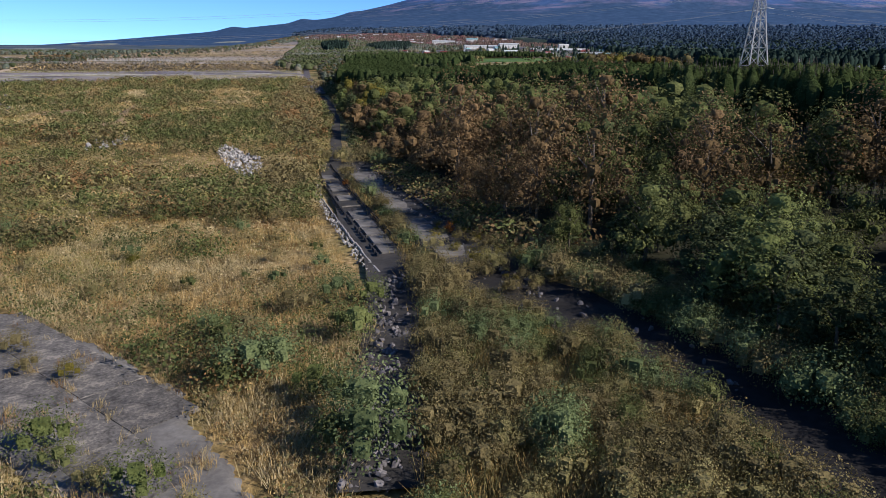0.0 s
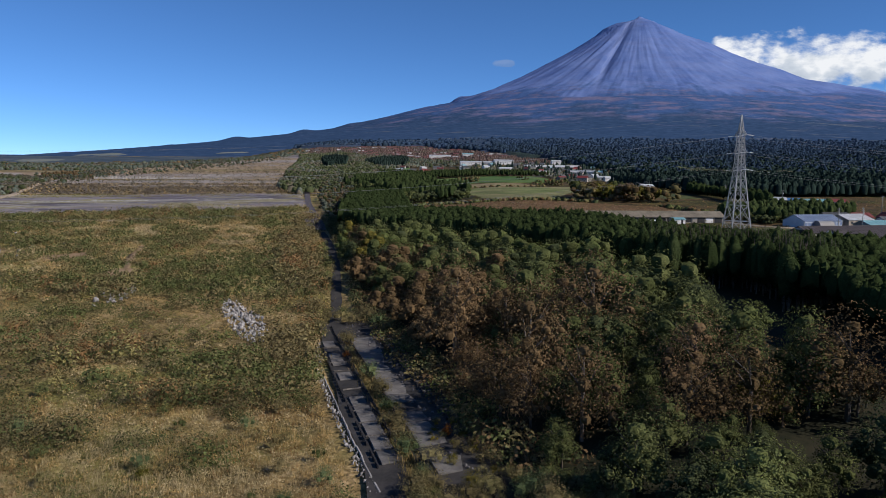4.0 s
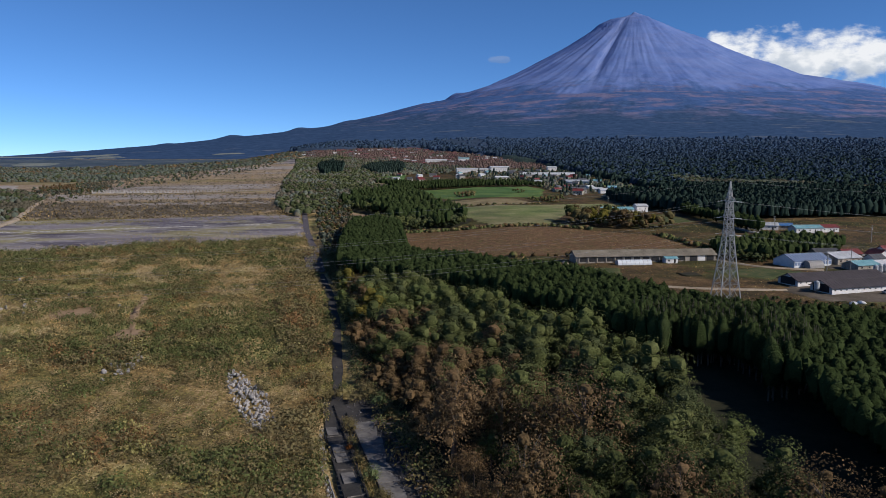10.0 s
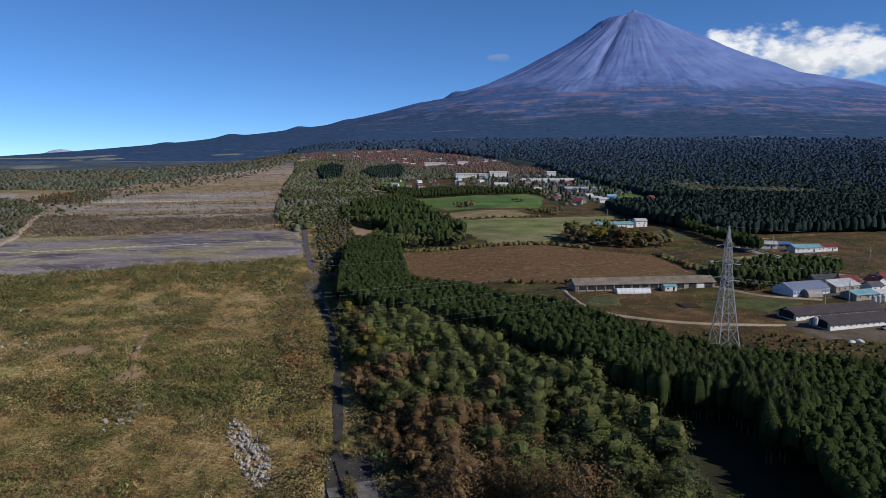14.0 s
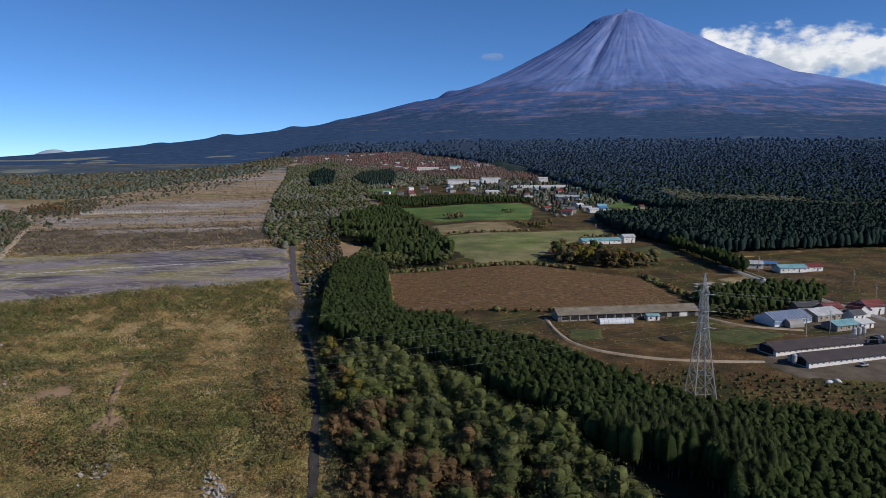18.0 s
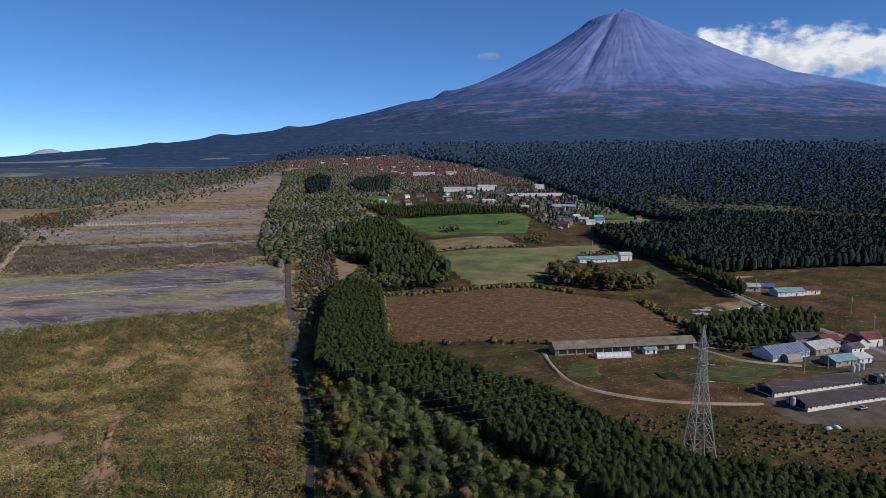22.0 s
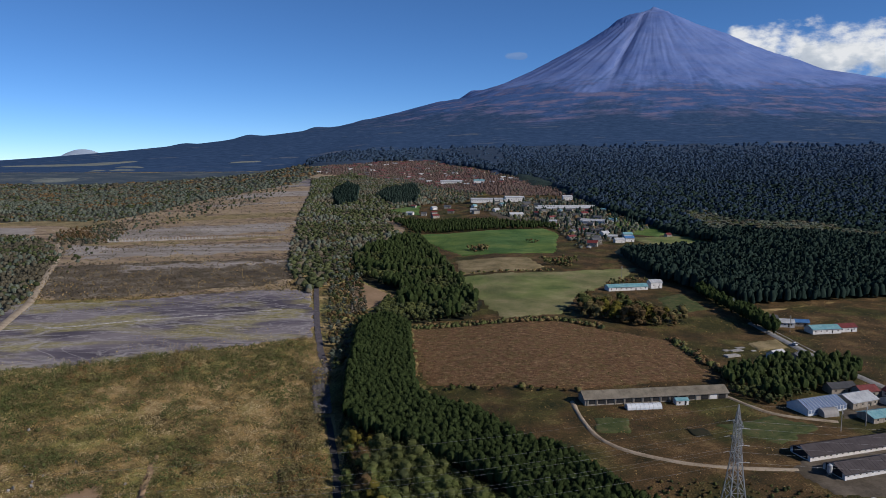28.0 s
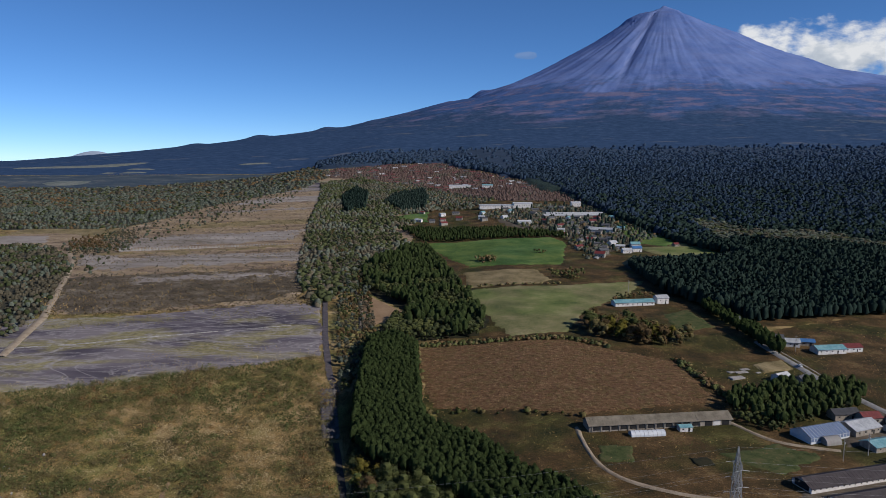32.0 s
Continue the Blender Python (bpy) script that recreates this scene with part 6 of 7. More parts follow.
def blunt(rng, h, r, base, faces, mi, n, size):
    """A plantation conifer: a dense blunt-pointed crown with sprays standing off it."""
    mid = base + (h - base) * 0.42
    V, F = blob(rng, [(0, 0, 0, 1.0, 1.0)], faces)
    L, G = leaf_cloud(rng, [(0, 0, 0, 1.0, 1.0)], n, size, up=0.25, jitter=0.0, shell=0.86)
    centre = np.repeat(L.reshape(-1, 4, 3).mean(1), 4, 0)
    L = (L - centre) + centre * np.array((r, r, (h - base) * 0.58))
    for W in (V, ):
        W *= (r * 0.94, r * 0.94, (h - base) * 0.56)
    V, F = plus((V, F), (L, G))
    f = np.clip(V[:, 2] / ((h - base) * 0.58), -1, 1)
    V[:, :2] *= np.where(f > 0, 1 - 0.42 * f, 1.0 - 0.1 * f)[:, None]
    top = V[:, 2] > 0
    V[top, 2] *= 0.66
    V[:, 2] += mid + (h - base) * 0.18
    return V, F, mi


def plus(*pieces):
    """Several pieces of one plant as one."""
    Vs, Fs, n = [], [], 0
    for V, F in pieces:
        Vs.append(V)
        Fs.append(F + n)
        n += len(V)
    return np.concatenate(Vs), np.concatenate(Fs)


def crown_lobes(rng, h, r, base, n):
    lobes = []
    for k in range(n):
        a = rng.random() * math.tau
        q = r * 0.74 * math.sqrt(rng.random())
        z = base + (h - base) * (0.12 + 0.68 * rng.random() * (1 - 0.5 * q / r))
        rr = r * rng.uniform(0.24, 0.46)
        lobes.append((q * math.cos(a), q * math.sin(a), min(z, h - rr * 0.7), rr, rr * rng.uniform(0.65, 0.95)))
    lobes.append((0, 0, h - r * 0.45, r * 0.55, r * 0.45))
    return lobes


def dome(rng, h, r, mi):
    """A far broadleaf crown: a lumpy dome."""
    n = 5
    a = np.arange(n) * math.tau / n + rng.random() * 6
    rings = []
    for z, rr in ((h * 0.25, 1.0), (h * 0.76, 0.88), (h, 0.40)):
        q = rr * r * rng.uniform(0.5, 1.3, n)
        rings.append(np.c_[np.cos(a) * q, np.sin(a) * q, z + rng.uniform(-0.13, 0.13, n) * h])
    V = np.concatenate(rings)
    i = np.arange(n)
    j = (i + 1) % n
    F = np.concatenate([np.c_[i + k * n, j + k * n, j + (k + 1) * n, i + (k + 1) * n] for k in range(2)])
    return V, F, mi


def trunk_mesh(name, seed, h, r, limbs, mat):
    rng = random.Random(seed)
    bm = bmesh.new()
    tube(bm, (0, 0, -0.6), (rng.uniform(-.2, .2), rng.uniform(-.2, .2), h * 0.45), r, r * 0.62, 7)
    tube(bm, (0, 0, h * 0.43), (rng.uniform(-.4, .4), rng.uniform(-.4, .4), h * 0.88), r * 0.6, r * 0.15, 6)
    for k in range(limbs):
        a = rng.random() * math.tau
        z = h * rng.uniform(0.28, 0.6)
        L = h * rng.uniform(0.22, 0.36)
        tube(bm, (0, 0, z), (L * math.cos(a) * 0.8, L * math.sin(a) * 0.8, z + L * 0.75), r * 0.4, r * 0.08, 5)
    me = bpy.data.meshes.new(name)
    bm.to_mesh(me)
    bm.free()
    me.materials.append(mat)
    return me


def plant(name, label, category, group, V, F, mat, trunk=None, index=None):
    root = new(name)
    tagged(root, label, category, group)
    if trunk is not None:
        shared("trunk", trunk, root)
    me = mesh_from("crown", V, F, [mat] if index is None else [mat, M["twig_shade"]], mat_index=index)
    shared("crown", me, root)
    return root


def scatter(poly, spacing, seed, jitter=0.45, spacing_at=None):
    """Jittered spots on a grid inside an outline."""
    rng = np.random.default_rng(seed)
    P2 = np.array(poly, float)
    x0, y0 = P2.min(0)
    x1, y1 = P2.max(0)
    out = []
    y = y0
    while y < y1:
        s = spacing_at(y) if spacing_at else spacing
        xs = np.arange(x0, x1, s)
        out.append(np.c_[xs + rng.uniform(-jitter, jitter, len(xs)) * s + (s / 2 if len(out) % 2 else 0), y + rng.uniform(-jitter, jitter, len(xs)) * s])
        y += s * 0.92
    q = np.concatenate(out)
    return q[inside(q[:, 0], q[:, 1], poly)]


def joined(name, protos, spots, kinds, scales, mats, label, category, seed, lift=0.0, wide=None):
    """Many plants that nobody could count, as one mesh."""
    rng = np.random.default_rng(seed)
    Vs, Fs, Ms, base = [], [], [], 0
    z = land(spots[:, 0], spots[:, 1]) + lift
    ang = rng.random(len(spots)) * math.tau
    for k, (V, F, mi) in enumerate(protos):
        sel = np.where(kinds == k)[0]
        if not len(sel):
            continue
        c, s = np.cos(ang[sel]), np.sin(ang[sel])
        sc = scales[sel]
        sw = sc if wide is None else sc * wide[sel]
        X = (V[None, :, 0] * c[:, None] - V[None, :, 1] * s[:, None]) * sw[:, None] + spots[sel, 0][:, None]
        Y = (V[None, :, 0] * s[:, None] + V[None, :, 1] * c[:, None]) * sw[:, None] + spots[sel, 1][:, None]
        Z = V[None, :, 2] * sc[:, None] + z[sel][:, None]
        Vs.append(np.stack([X, Y, Z], 2).reshape(-1, 3))
        Fs.append((F[None] + (np.arange(len(sel)) * len(V))[:, None, None]).reshape(-1, 4) + base)
        Ms.append(np.tile(np.broadcast_to(mi, len(F)), len(sel)))
        base += len(sel) * len(V)
    ob = new(name, mesh_from(name, np.concatenate(Vs), np.concatenate(Fs), mats, mat_index=np.concatenate(Ms)))
    return tagged(ob, label, category, kind="stuff")


BROAD = [(-64, 505), (-57, 400), (-49, 329), (-36, 255), (-22, 200), (-6, 150), (-1, 132), (8, 95), (13, 77), (18.5, 62), (22.5, 49), (25, 36), (28, 22), (35, -20), (75, 0), (66, 60), (60, 92), (56, 104), (54, 128), (53, 150), (50, 168), (45, 188), (40, 210), (24, 232), (21, 246), (14, 258), (1, 271), (-13, 287), (-25, 296), (-38, 306), (-48, 322), (-54, 369), (-59, 424), (-61, 500)]
CONIF = [(-59, 478), (-54, 485), (-44, 492), (-27, 470), (-22, 405), (-15, 345), (0, 328), (11, 321), (20, 305), (28, 288), (45, 272), (53, 260), (60, 242), (68, 234), (74, 220), (84, 205), (104, 202), (140, 188), (240, 80), (160, -20), (92, 40), (78, 92), (71, 120), (70, 150), (71, 170), (64, 180), (57, 178), (48, 190), (42, 210), (26, 232), (22, 247), (15, 259), (2, 272), (-12, 288), (-24, 297), (-37, 307), (-47, 324), (-53, 369), (-57, 424)]

rng = np.random.default_rng(5)
bark = [trunk_mesh("trunk", 50 + k, 8.0, 0.2, 4, M["bark"]) for k in range(3)]
tall = [trunk_mesh("trunk", 60 + k, 16.0, 0.22, 0, M["bark"]) for k in range(2)]
KINDS = [("leaf_green", "broad green deciduous tree in full leaf"), ("leaf_brown", "russet-brown autumn tree with thinning leaves"), ("leaf_dark", "dark green dense deciduous tree"),
         ("leaf_light", "light green deciduous tree"), ("leaf_yellow", "tree with yellowing autumn leaves"), ("leaf_orange", "small tree with orange autumn leaves")]
trees = []
for k, (mat, label) in enumerate(KINDS):
    for v in range(2):
        thin = mat in ("leaf_brown",)
        lobes = crown_lobes(rng, 8.4, 4.0, 1.0, 18 if thin else 14)
        V, F, _ = leafed(rng, lobes + [(0, 0, 4.2, 2.2, 2.6)], 2600 if thin else 2500, 0.2 if thin else 0.25, 2, 0, 0.8 if thin else 0.5, 0.5 if thin else 0.66, 0.45, 0.26 if thin else 0.48)
        trees.append(plant("tree", label, "tree", "trees beside the flood channel", V, F, M[mat], bark[(k + v) % 3]))
firs = []
for v in range(3):
    V, F, _ = blunt(rng, 13.4, 2.1, 2.0, 3, 0, 620, 0.34)
    firs.append(plant("conifer", "tall dark green plantation conifer with a pointed crown", "tree", "conifers of the plantation", V, F, M["needle"], tall[v % 2]))


def tree_kind(x, y, r):
    """Which kind of tree stands where: russet towards the channel, green behind, yellow in patches."""
    n = fbm(x / 34, y / 34, 12)
    e = vnoise(x / 13, y / 13, 15)
    edge = sstep(60, -10, x + 0.28 * (y - 150)) * sstep(60, 110, y) * (1 - 0.75 * sstep(200, 250, y))
    v = n * 0.6 + edge * 0.55 + (r - 0.5) * 0.46
    k = np.where(v > 0.66, 1, np.where(v > 0.48, np.where(r > 0.5, 2, 0), np.where(v > 0.24, 0, 3)))
    return np.where((e > 0.8) & (r > 0.35), 4, k)


spots = scatter(BROAD, 6.2, 6, 0.46)
keep = ~((spots[:, 1] < 50) & (spots[:, 0] < 50)) & ~((spots[:, 0] < 25 - 0.3 * (spots[:, 1] - 50)) & (spots[:, 1] < 75))
keep &= np.hypot(spots[:, 0] - 49, spots[:, 1] - 83) > 7.5
spots = spots[keep]
r = np.random.default_rng(7).random(len(spots))
kind = tree_kind(spots[:, 0], spots[:, 1], r)
order = np.argsort(np.hypot(spots[:, 0] - 15, spots[:, 1] - 60))
near = order[:150]
rr = random.Random(9)
placed = set()


def set_plant(src, x, y, s, key, wz=1.0, dz=0.0, tilt=0.0):
    m = pose(x, y, land1(x, y) + 0.2 + dz, rr.uniform(-tilt, tilt), rr.uniform(-tilt, tilt), rr.uniform(0, 360)) @ Matrix.Diagonal((s, s, s * wz, 1))
    if src.name not in placed:
        placed.add(src.name)
        src.matrix_basis = m
        return src
    return copy_thing(src, m)


for i in near:
    x, y = spots[i]
    k = int(kind[i]) * 2 + rr.randrange(2)
    edge = float(inside(np.array([x - 4]), np.array([y]), BROAD)[0])
    s = rr.choice((0.85, 1.0, 1.15, 1.3, 1.5)) * rr.uniform(0.92, 1.08) * (0.72 + 0.28 * edge) * (0.82 + 0.24 * float(sstep(60, 130, y)))
    set_plant(trees[k], x, y, s, ("t", k), rr.uniform(0.85, 1.1))
for x, y, s in ((52.5, 95.5, 0.95), (-20.5, 147, 0.26), (0.5, 98, 0.3)):
    set_plant(trees[10 + rr.randrange(2)], x, y, s, ("t", 10), 0.9)
# Trees added on the bank, partly out of view, to shade the channel
for x, y, s in ((28.8, 43, 1.05), (25.8, 53, 1.0), (33, 32.5, 1.1), (31.6, 37.5, 1.0), (36, 22.5, 1.2), (27.6, 48, 0.95), (23.6, 59, 0.95), (35, 27, 1.1), (38, 38, 1.2), (33, 47, 1.2), (29, 57, 1.1)):
    set_plant(trees[4], x, y, s, ("t", 4), 0.95)
rest = np.array([i for i in order[150:]])
protos = []
for v in range(2):
    for k in range(len(KINDS)):
        lobes = crown_lobes(rng, 8.4, 4.4, 0.8, 9) + [(0, 0, 4.4, 2.6, 2.6)]
        protos.append(leafed(rng, lobes, 520, 0.38, 2, k, 0.4, 0.74, 0.6, 0.62))
q = spots[rest]
joined("broadleaf_wood", protos, q, kind[rest] + 6 * np.random.default_rng(4).integers(0, 2, len(q)), np.random.default_rng(8).uniform(0.9, 1.6, len(q)) * (0.8 + 0.2 * inside(q[:, 0] - 7, q[:, 1], BROAD)), [M[k] for k, _ in KINDS] + [M["twig_shade"]], "mixed autumn woodland canopy of green and russet trees", "wood", 81)

cs = scatter(CONIF, 2.4, 16, 0.48)
cs = cs[~((cs[:, 0] > 48) & (cs[:, 0] < 84 + 0.02 * cs[:, 1]) & (cs[:, 1] > 104) & (cs[:, 1] < 176) & (cs[:, 0] - 48 > (176 - cs[:, 1]) * -0.1) & (cs[:, 0] < 71 + 8 * vnoise(cs[:, 1] / 9, cs[:, 1] * 0, 4)))]
order = np.argsort(np.hypot(cs[:, 0] - 70, cs[:, 1] - 175))
for i in order[:210]:
    set_plant(firs[rr.randrange(3)], cs[i, 0], cs[i, 1], rr.uniform(0.94, 1.08), ("f", 0), rr.uniform(0.95, 1.06))
q = cs[order[210:]]
q = q[(q[:, 0] < 0.7 * q[:, 1] + 45)]
cone_protos = [blunt(rng, 13.0, 2.0, 5.0, 2, 0, 26, 0.75) for _ in range(5)]
joined("conifer_wood", cone_protos, q, np.random.default_rng(2).integers(0, 5, len(q)), np.random.default_rng(3).uniform(0.94, 1.08, len(q)), [M["needle"], M["twig_shade"]], "dense dark green conifer plantation", "wood", 82)

# woods farther off
FINGER = [(-106, 760), (-68, 890), (-44, 885), (-10, 740), (22, 545), (14, 505), (-24, 500), (-56, 515), (-52, 560), (-32, 578), (-88, 668)]
mid_broad = [leafed(rng, crown_lobes(rng, 7.2, 4.2, 1.0, 2), 30, 1.0, 2, k) for k in range(4)]
mid_grey = [(V, F, new_mi) for (V, F, mi), new_mi in zip(mid_broad, (11, 6, 0, 10))]
red_round = [(*plus(dome(rng, 5.0, 3.0, 0)[:2], leaf_cloud(rng, [(0, 0, 2.8, 2.8, 2.5)], 4, 1.7, up=0.6, jitter=0.5, shell=0.8)), (12, 12, 11, 6)[k]) for k in range(4)]
brown_round = [(*plus(dome(rng, 5.0, 3.7, 0)[:2], leaf_cloud(rng, [(0, 0, 3.1, 3.2, 2.8)], 9, 1.2, up=0.6, jitter=0.5, shell=0.8)), (11, 6, 0, 11)[k]) for k in range(4)]
warm = [leafed(rng, crown_lobes(rng, 7.2, 4.2, 1.0, 3), 40, 0.95, 2, k) for k in (7, 8)]
mid_cone = [blunt(rng, 12.0, 2.6, 2.0, 2, 9, 26, 1.0) for _ in range(3)]
far_cone = [(*plus(dome(rng, rng.uniform(10.5, 12.5), rng.uniform(2.6, 3.2), 0)[:2], leaf_cloud(rng, [(0, 0, 8.5, 2.6, 3.0)], 5, 1.7, up=0.6, jitter=0.5, shell=0.8)), 4) for _ in range(6)]
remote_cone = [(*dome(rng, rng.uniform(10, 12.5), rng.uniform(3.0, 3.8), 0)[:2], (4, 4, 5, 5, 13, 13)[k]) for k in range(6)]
soft_round = [leafed(rng, [(0, 0, 8.2, 3.8, 3.2)], 8, 1.6, 2, (6, 11, 6, 0)[k]) for k in range(4)]
far_round = [(*plus(dome(rng, 5.0, 4.3, 0)[:2], leaf_cloud(rng, [(0, 0, 2.8, 4.1, 2.5)], 6, 1.9, up=0.6, jitter=0.5, shell=0.8)), (6, 6, 0, 11, 6, 11, 6, 10)[k]) for k in range(8)]
FAR_MATS = [M["leaf_dark"], M["leaf_green"], M["leaf_brown"], M["dusk"], M["hazed_needle"], M["remote_haze_needle"], M["hazed_leaf"], M["leaf_yellow"], M["leaf_orange"], M["needle"], M["leaf_brown"], M["dark_scrub"], M["rust_far"], M["blue_haze_needle"], M["twig_shade"]]


def wood(name, poly, spacing, protos, seed, label, pick=None, scale=(0.8, 1.15), spacing_at=None, wide_at=None, view=True, thin=False, hole=None):
    q = scatter(poly, spacing, seed, 0.48, spacing_at)
    if hole:
        q = q[~inside(q[:, 0], q[:, 1], hole) | (np.random.default_rng(seed + 9).random(len(q)) < 0.12)]
    if thin:
        q = q[np.random.default_rng(seed + 5).random(len(q)) > sstep(1750, 2700, q[:, 1])]
    if view:
        q = q[np.abs(q[:, 0] - 5) < 0.68 * q[:, 1] + 60]
    g = np.random.default_rng(seed)
    if pick is None:
        kinds = g.integers(0, len(protos), len(q))
    else:
        kinds = pick(q, g)
    sc = g.uniform(*scale, len(q)) * (0.76 + 0.48 * fbm(q[:, 0] / 70, q[:, 1] / 45, seed))
    wide = None if wide_at is None else wide_at(q)
    return joined(name, protos, q, kinds, sc, FAR_MATS, label, "wood", seed + 1, 0.2, wide)


def patchy(weights, size, seed):
    lim = np.cumsum(weights) / np.sum(weights)

    def pick(q, g):
        v = np.clip((fbm(q[:, 0] / size, q[:, 1] / size, seed) - 0.5) * 1.9 + 0.5 + g.normal(0, 0.16, len(q)), 0, 0.999)
        return np.searchsorted(lim, v)
    return pick


wood("conifer_wood", FINGER, 4.6, mid_cone[:2] + mid_broad[:2], 31, "dense dark wood of conifers and evergreens between the fields", patchy([0.26, 0.2, 0.34, 0.2], 26, 3))
wood("tree_belt", [(-90, 520), (-66, 400), (-52, 400), (-58, 512), (-84, 660), (-106, 780), (-170, 1040), (-195, 1040), (-128, 780), (-106, 620)], 4.8, mid_grey + mid_broad[1:2], 33, "belt of mixed trees along the channel", patchy([0.3, 0.2, 0.15, 0.2, 0.15], 30, 4), (0.5, 0.9))
wood("woodland", [(-119, 590), (-158, 690), (-188, 830), (-234, 1085), (-278, 1400), (-325, 1640), (-250, 1760), (-130, 1560), (-60, 1330), (-40, 1240), (-120, 1180), (-70, 1110), (-97, 1045), (-60, 905), (-108, 780), (-98, 662)], 6.6, brown_round + mid_grey[2:3], 34, "brown-grey autumn woodland beside the gravel terraces", patchy([0.3, 0.22, 0.26, 0.1, 0.16], 45, 5), (0.6, 1.1))
wood("tree_row", [(-97, 1045), (57, 1025), (139, 985), (139, 965), (-50, 945), (-70, 1000)], 5.0, mid_cone, 35, "dark row of conifers behind the green field", None, (0.6, 0.8))
wood("tree_row", [(193, 578), (203, 582), (215, 468), (204, 460)], 3.3, mid_cone, 36, "dark straight row of conifers by the lane", None, (0.75, 0.95))
wood("tree_row", [(142, 372), (160, 345), (172, 352), (210, 372), (228, 395), (218, 404), (180, 398), (150, 388)], 3.3, mid_cone + mid_broad[:1], 37, "dark conifers sheltering the farm", None, (0.6, 0.85))
wood("tree_row", [(140, 358), (150, 340), (166, 346), (160, 362)], 3.4, mid_broad[:2], 38, "leafy green bamboo and trees beside the barn", None, (0.5, 0.8))
wood("copse", [(88, 512), (100, 540), (135, 520), (160, 492), (140, 478), (105, 496)], 5.4, mid_broad[1:4] + warm[:1], 39, "copse of autumn trees at the meadow edge", patchy([0.25, 0.3, 0.2, 0.25], 16, 6), (1.0, 2.0))
wood("copse", [(128, 600), (150, 615), (172, 622), (165, 632), (135, 622)], 5, mid_broad, 40, "dark trees behind the teal-roofed building", None, (0.5, 0.8))
wood("copse", [(12, 806), (32, 812), (42, 792), (24, 784)], 5, mid_broad, 41, "round dark copse on the green field", None, (0.8, 1.1))
wood("copse", [(84, 850), (104, 852), (102, 842), (86, 840)], 5, mid_broad, 42, "small copse on the green field", None, (0.6, 0.9))
wood("copse", [(88, 700), (110, 735), (128, 720), (112, 690)], 6, mid_broad, 43, "trees between the meadows", patchy([0.2, 0.3, 0.3, 0.2], 20, 7), (0.6, 1.0))
BIG = [(112, 1705), (170, 1606), (196, 1455), (214, 1311), (242, 1112), (292, 870), (318, 820), (286, 783), (240, 765), (175, 760), (178, 640), (196, 590), (222, 540), (326, 565), (620, 600), (1900, 2120), (2300, 2620), (-250, 2620), (-470, 2330), (-410, 1995), (-323, 1992), (-193, 2066), (-56, 2112), (-12, 1962), (66, 1812)]


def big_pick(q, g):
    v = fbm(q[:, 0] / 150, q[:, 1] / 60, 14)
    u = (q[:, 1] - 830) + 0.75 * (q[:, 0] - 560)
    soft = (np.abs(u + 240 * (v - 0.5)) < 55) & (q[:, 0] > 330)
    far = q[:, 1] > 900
    # Deeper trees get bluer needles, so the colour carries the haze
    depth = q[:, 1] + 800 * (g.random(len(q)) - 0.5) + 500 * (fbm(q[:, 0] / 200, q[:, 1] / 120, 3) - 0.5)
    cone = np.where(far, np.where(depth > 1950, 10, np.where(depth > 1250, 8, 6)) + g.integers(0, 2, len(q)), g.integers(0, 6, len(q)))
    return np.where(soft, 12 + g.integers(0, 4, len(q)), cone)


wood("great_forest", BIG, 8, far_cone + remote_cone + soft_round, 44, "endless conifer forest at the mountain's foot, painted hazier and bluer with distance", big_pick, (0.82, 1.08), lambda y: 4.2 + 0.0042 * max(0, y - 560), lambda q: 1.18 + 0.0006 * np.maximum(0, q[:, 1] - 600), thin=True, hole=CUT)
wood("left_woodland", [(-1700, 1700), (-970, 1490), (-673, 1031), (-508, 1035), (-472, 1150), (-450, 1363), (-340, 1548), (-330, 1800), (-420, 2150), (-560, 2080), (-900, 1850), (-1900, 1850)], 10, far_round, 45, "wide broadleaf woodland on the plain", patchy([0.16, 0.14, 0.12, 0.10, 0.16, 0.12, 0.12, 0.12], 60, 8), (0.5, 1.0), lambda y: 7.4 + 0.0085 * (y - 1000), lambda q: 0.85 + 0.0007 * (q[:, 1] - 1000))
wood("left_woodland", [(-640, 905), (-540, 915), (-483, 860), (-412, 740), (-378, 659), (-339, 573), (-323, 495), (-500, 495)], 6.5, brown_round, 46, "low mixed woodland beside the gravel road", patchy([0.34, 0.2, 0.24, 0.3], 50, 9), (0.4, 0.85))
wood("left_woodland", [(-519, 945), (-467, 1036), (-405, 865), (-455, 838), (-500, 880)], 7, mid_grey, 47, "low dark woodland by the dam", patchy([0.3, 0.2, 0.2, 0.3], 50, 10), (0.5, 0.9))
wood("scattered_trees", [(-520, 1060), (-460, 1380), (-360, 1560), (-320, 1400), (-380, 1100), (-420, 900), (-390, 760), (-350, 640), (-430, 720), (-505, 900)], 15, brown_round, 50, "lone bushes along the edge of the terraces", None, (0.3, 0.75))
for poly in ([(-231, 1380), (-228, 1539), (-193, 1462), (-170, 1253), (-198, 1213)], [(-145, 1336), (-134, 1432), (-83, 1508), (-65, 1384), (-68, 1254), (-105, 1230)]):
    wood("conifer_wood", poly, 5.2, far_cone, 95 + int(poly[0][1]) % 7, "dark block of conifers beyond the fields", None, (0.7, 0.95))
wood("woodland", [(-215, 1690), (-86, 1580), (60, 1345), (10, 1240), (-50, 1250), (-66, 1390), (-82, 1515), (-135, 1440), (-150, 1335), (-170, 1260), (-195, 1470), (-240, 1560)], 9, brown_round + far_round[:2], 97, "thin brown woodland below the hillside houses", None, (0.5, 0.95))
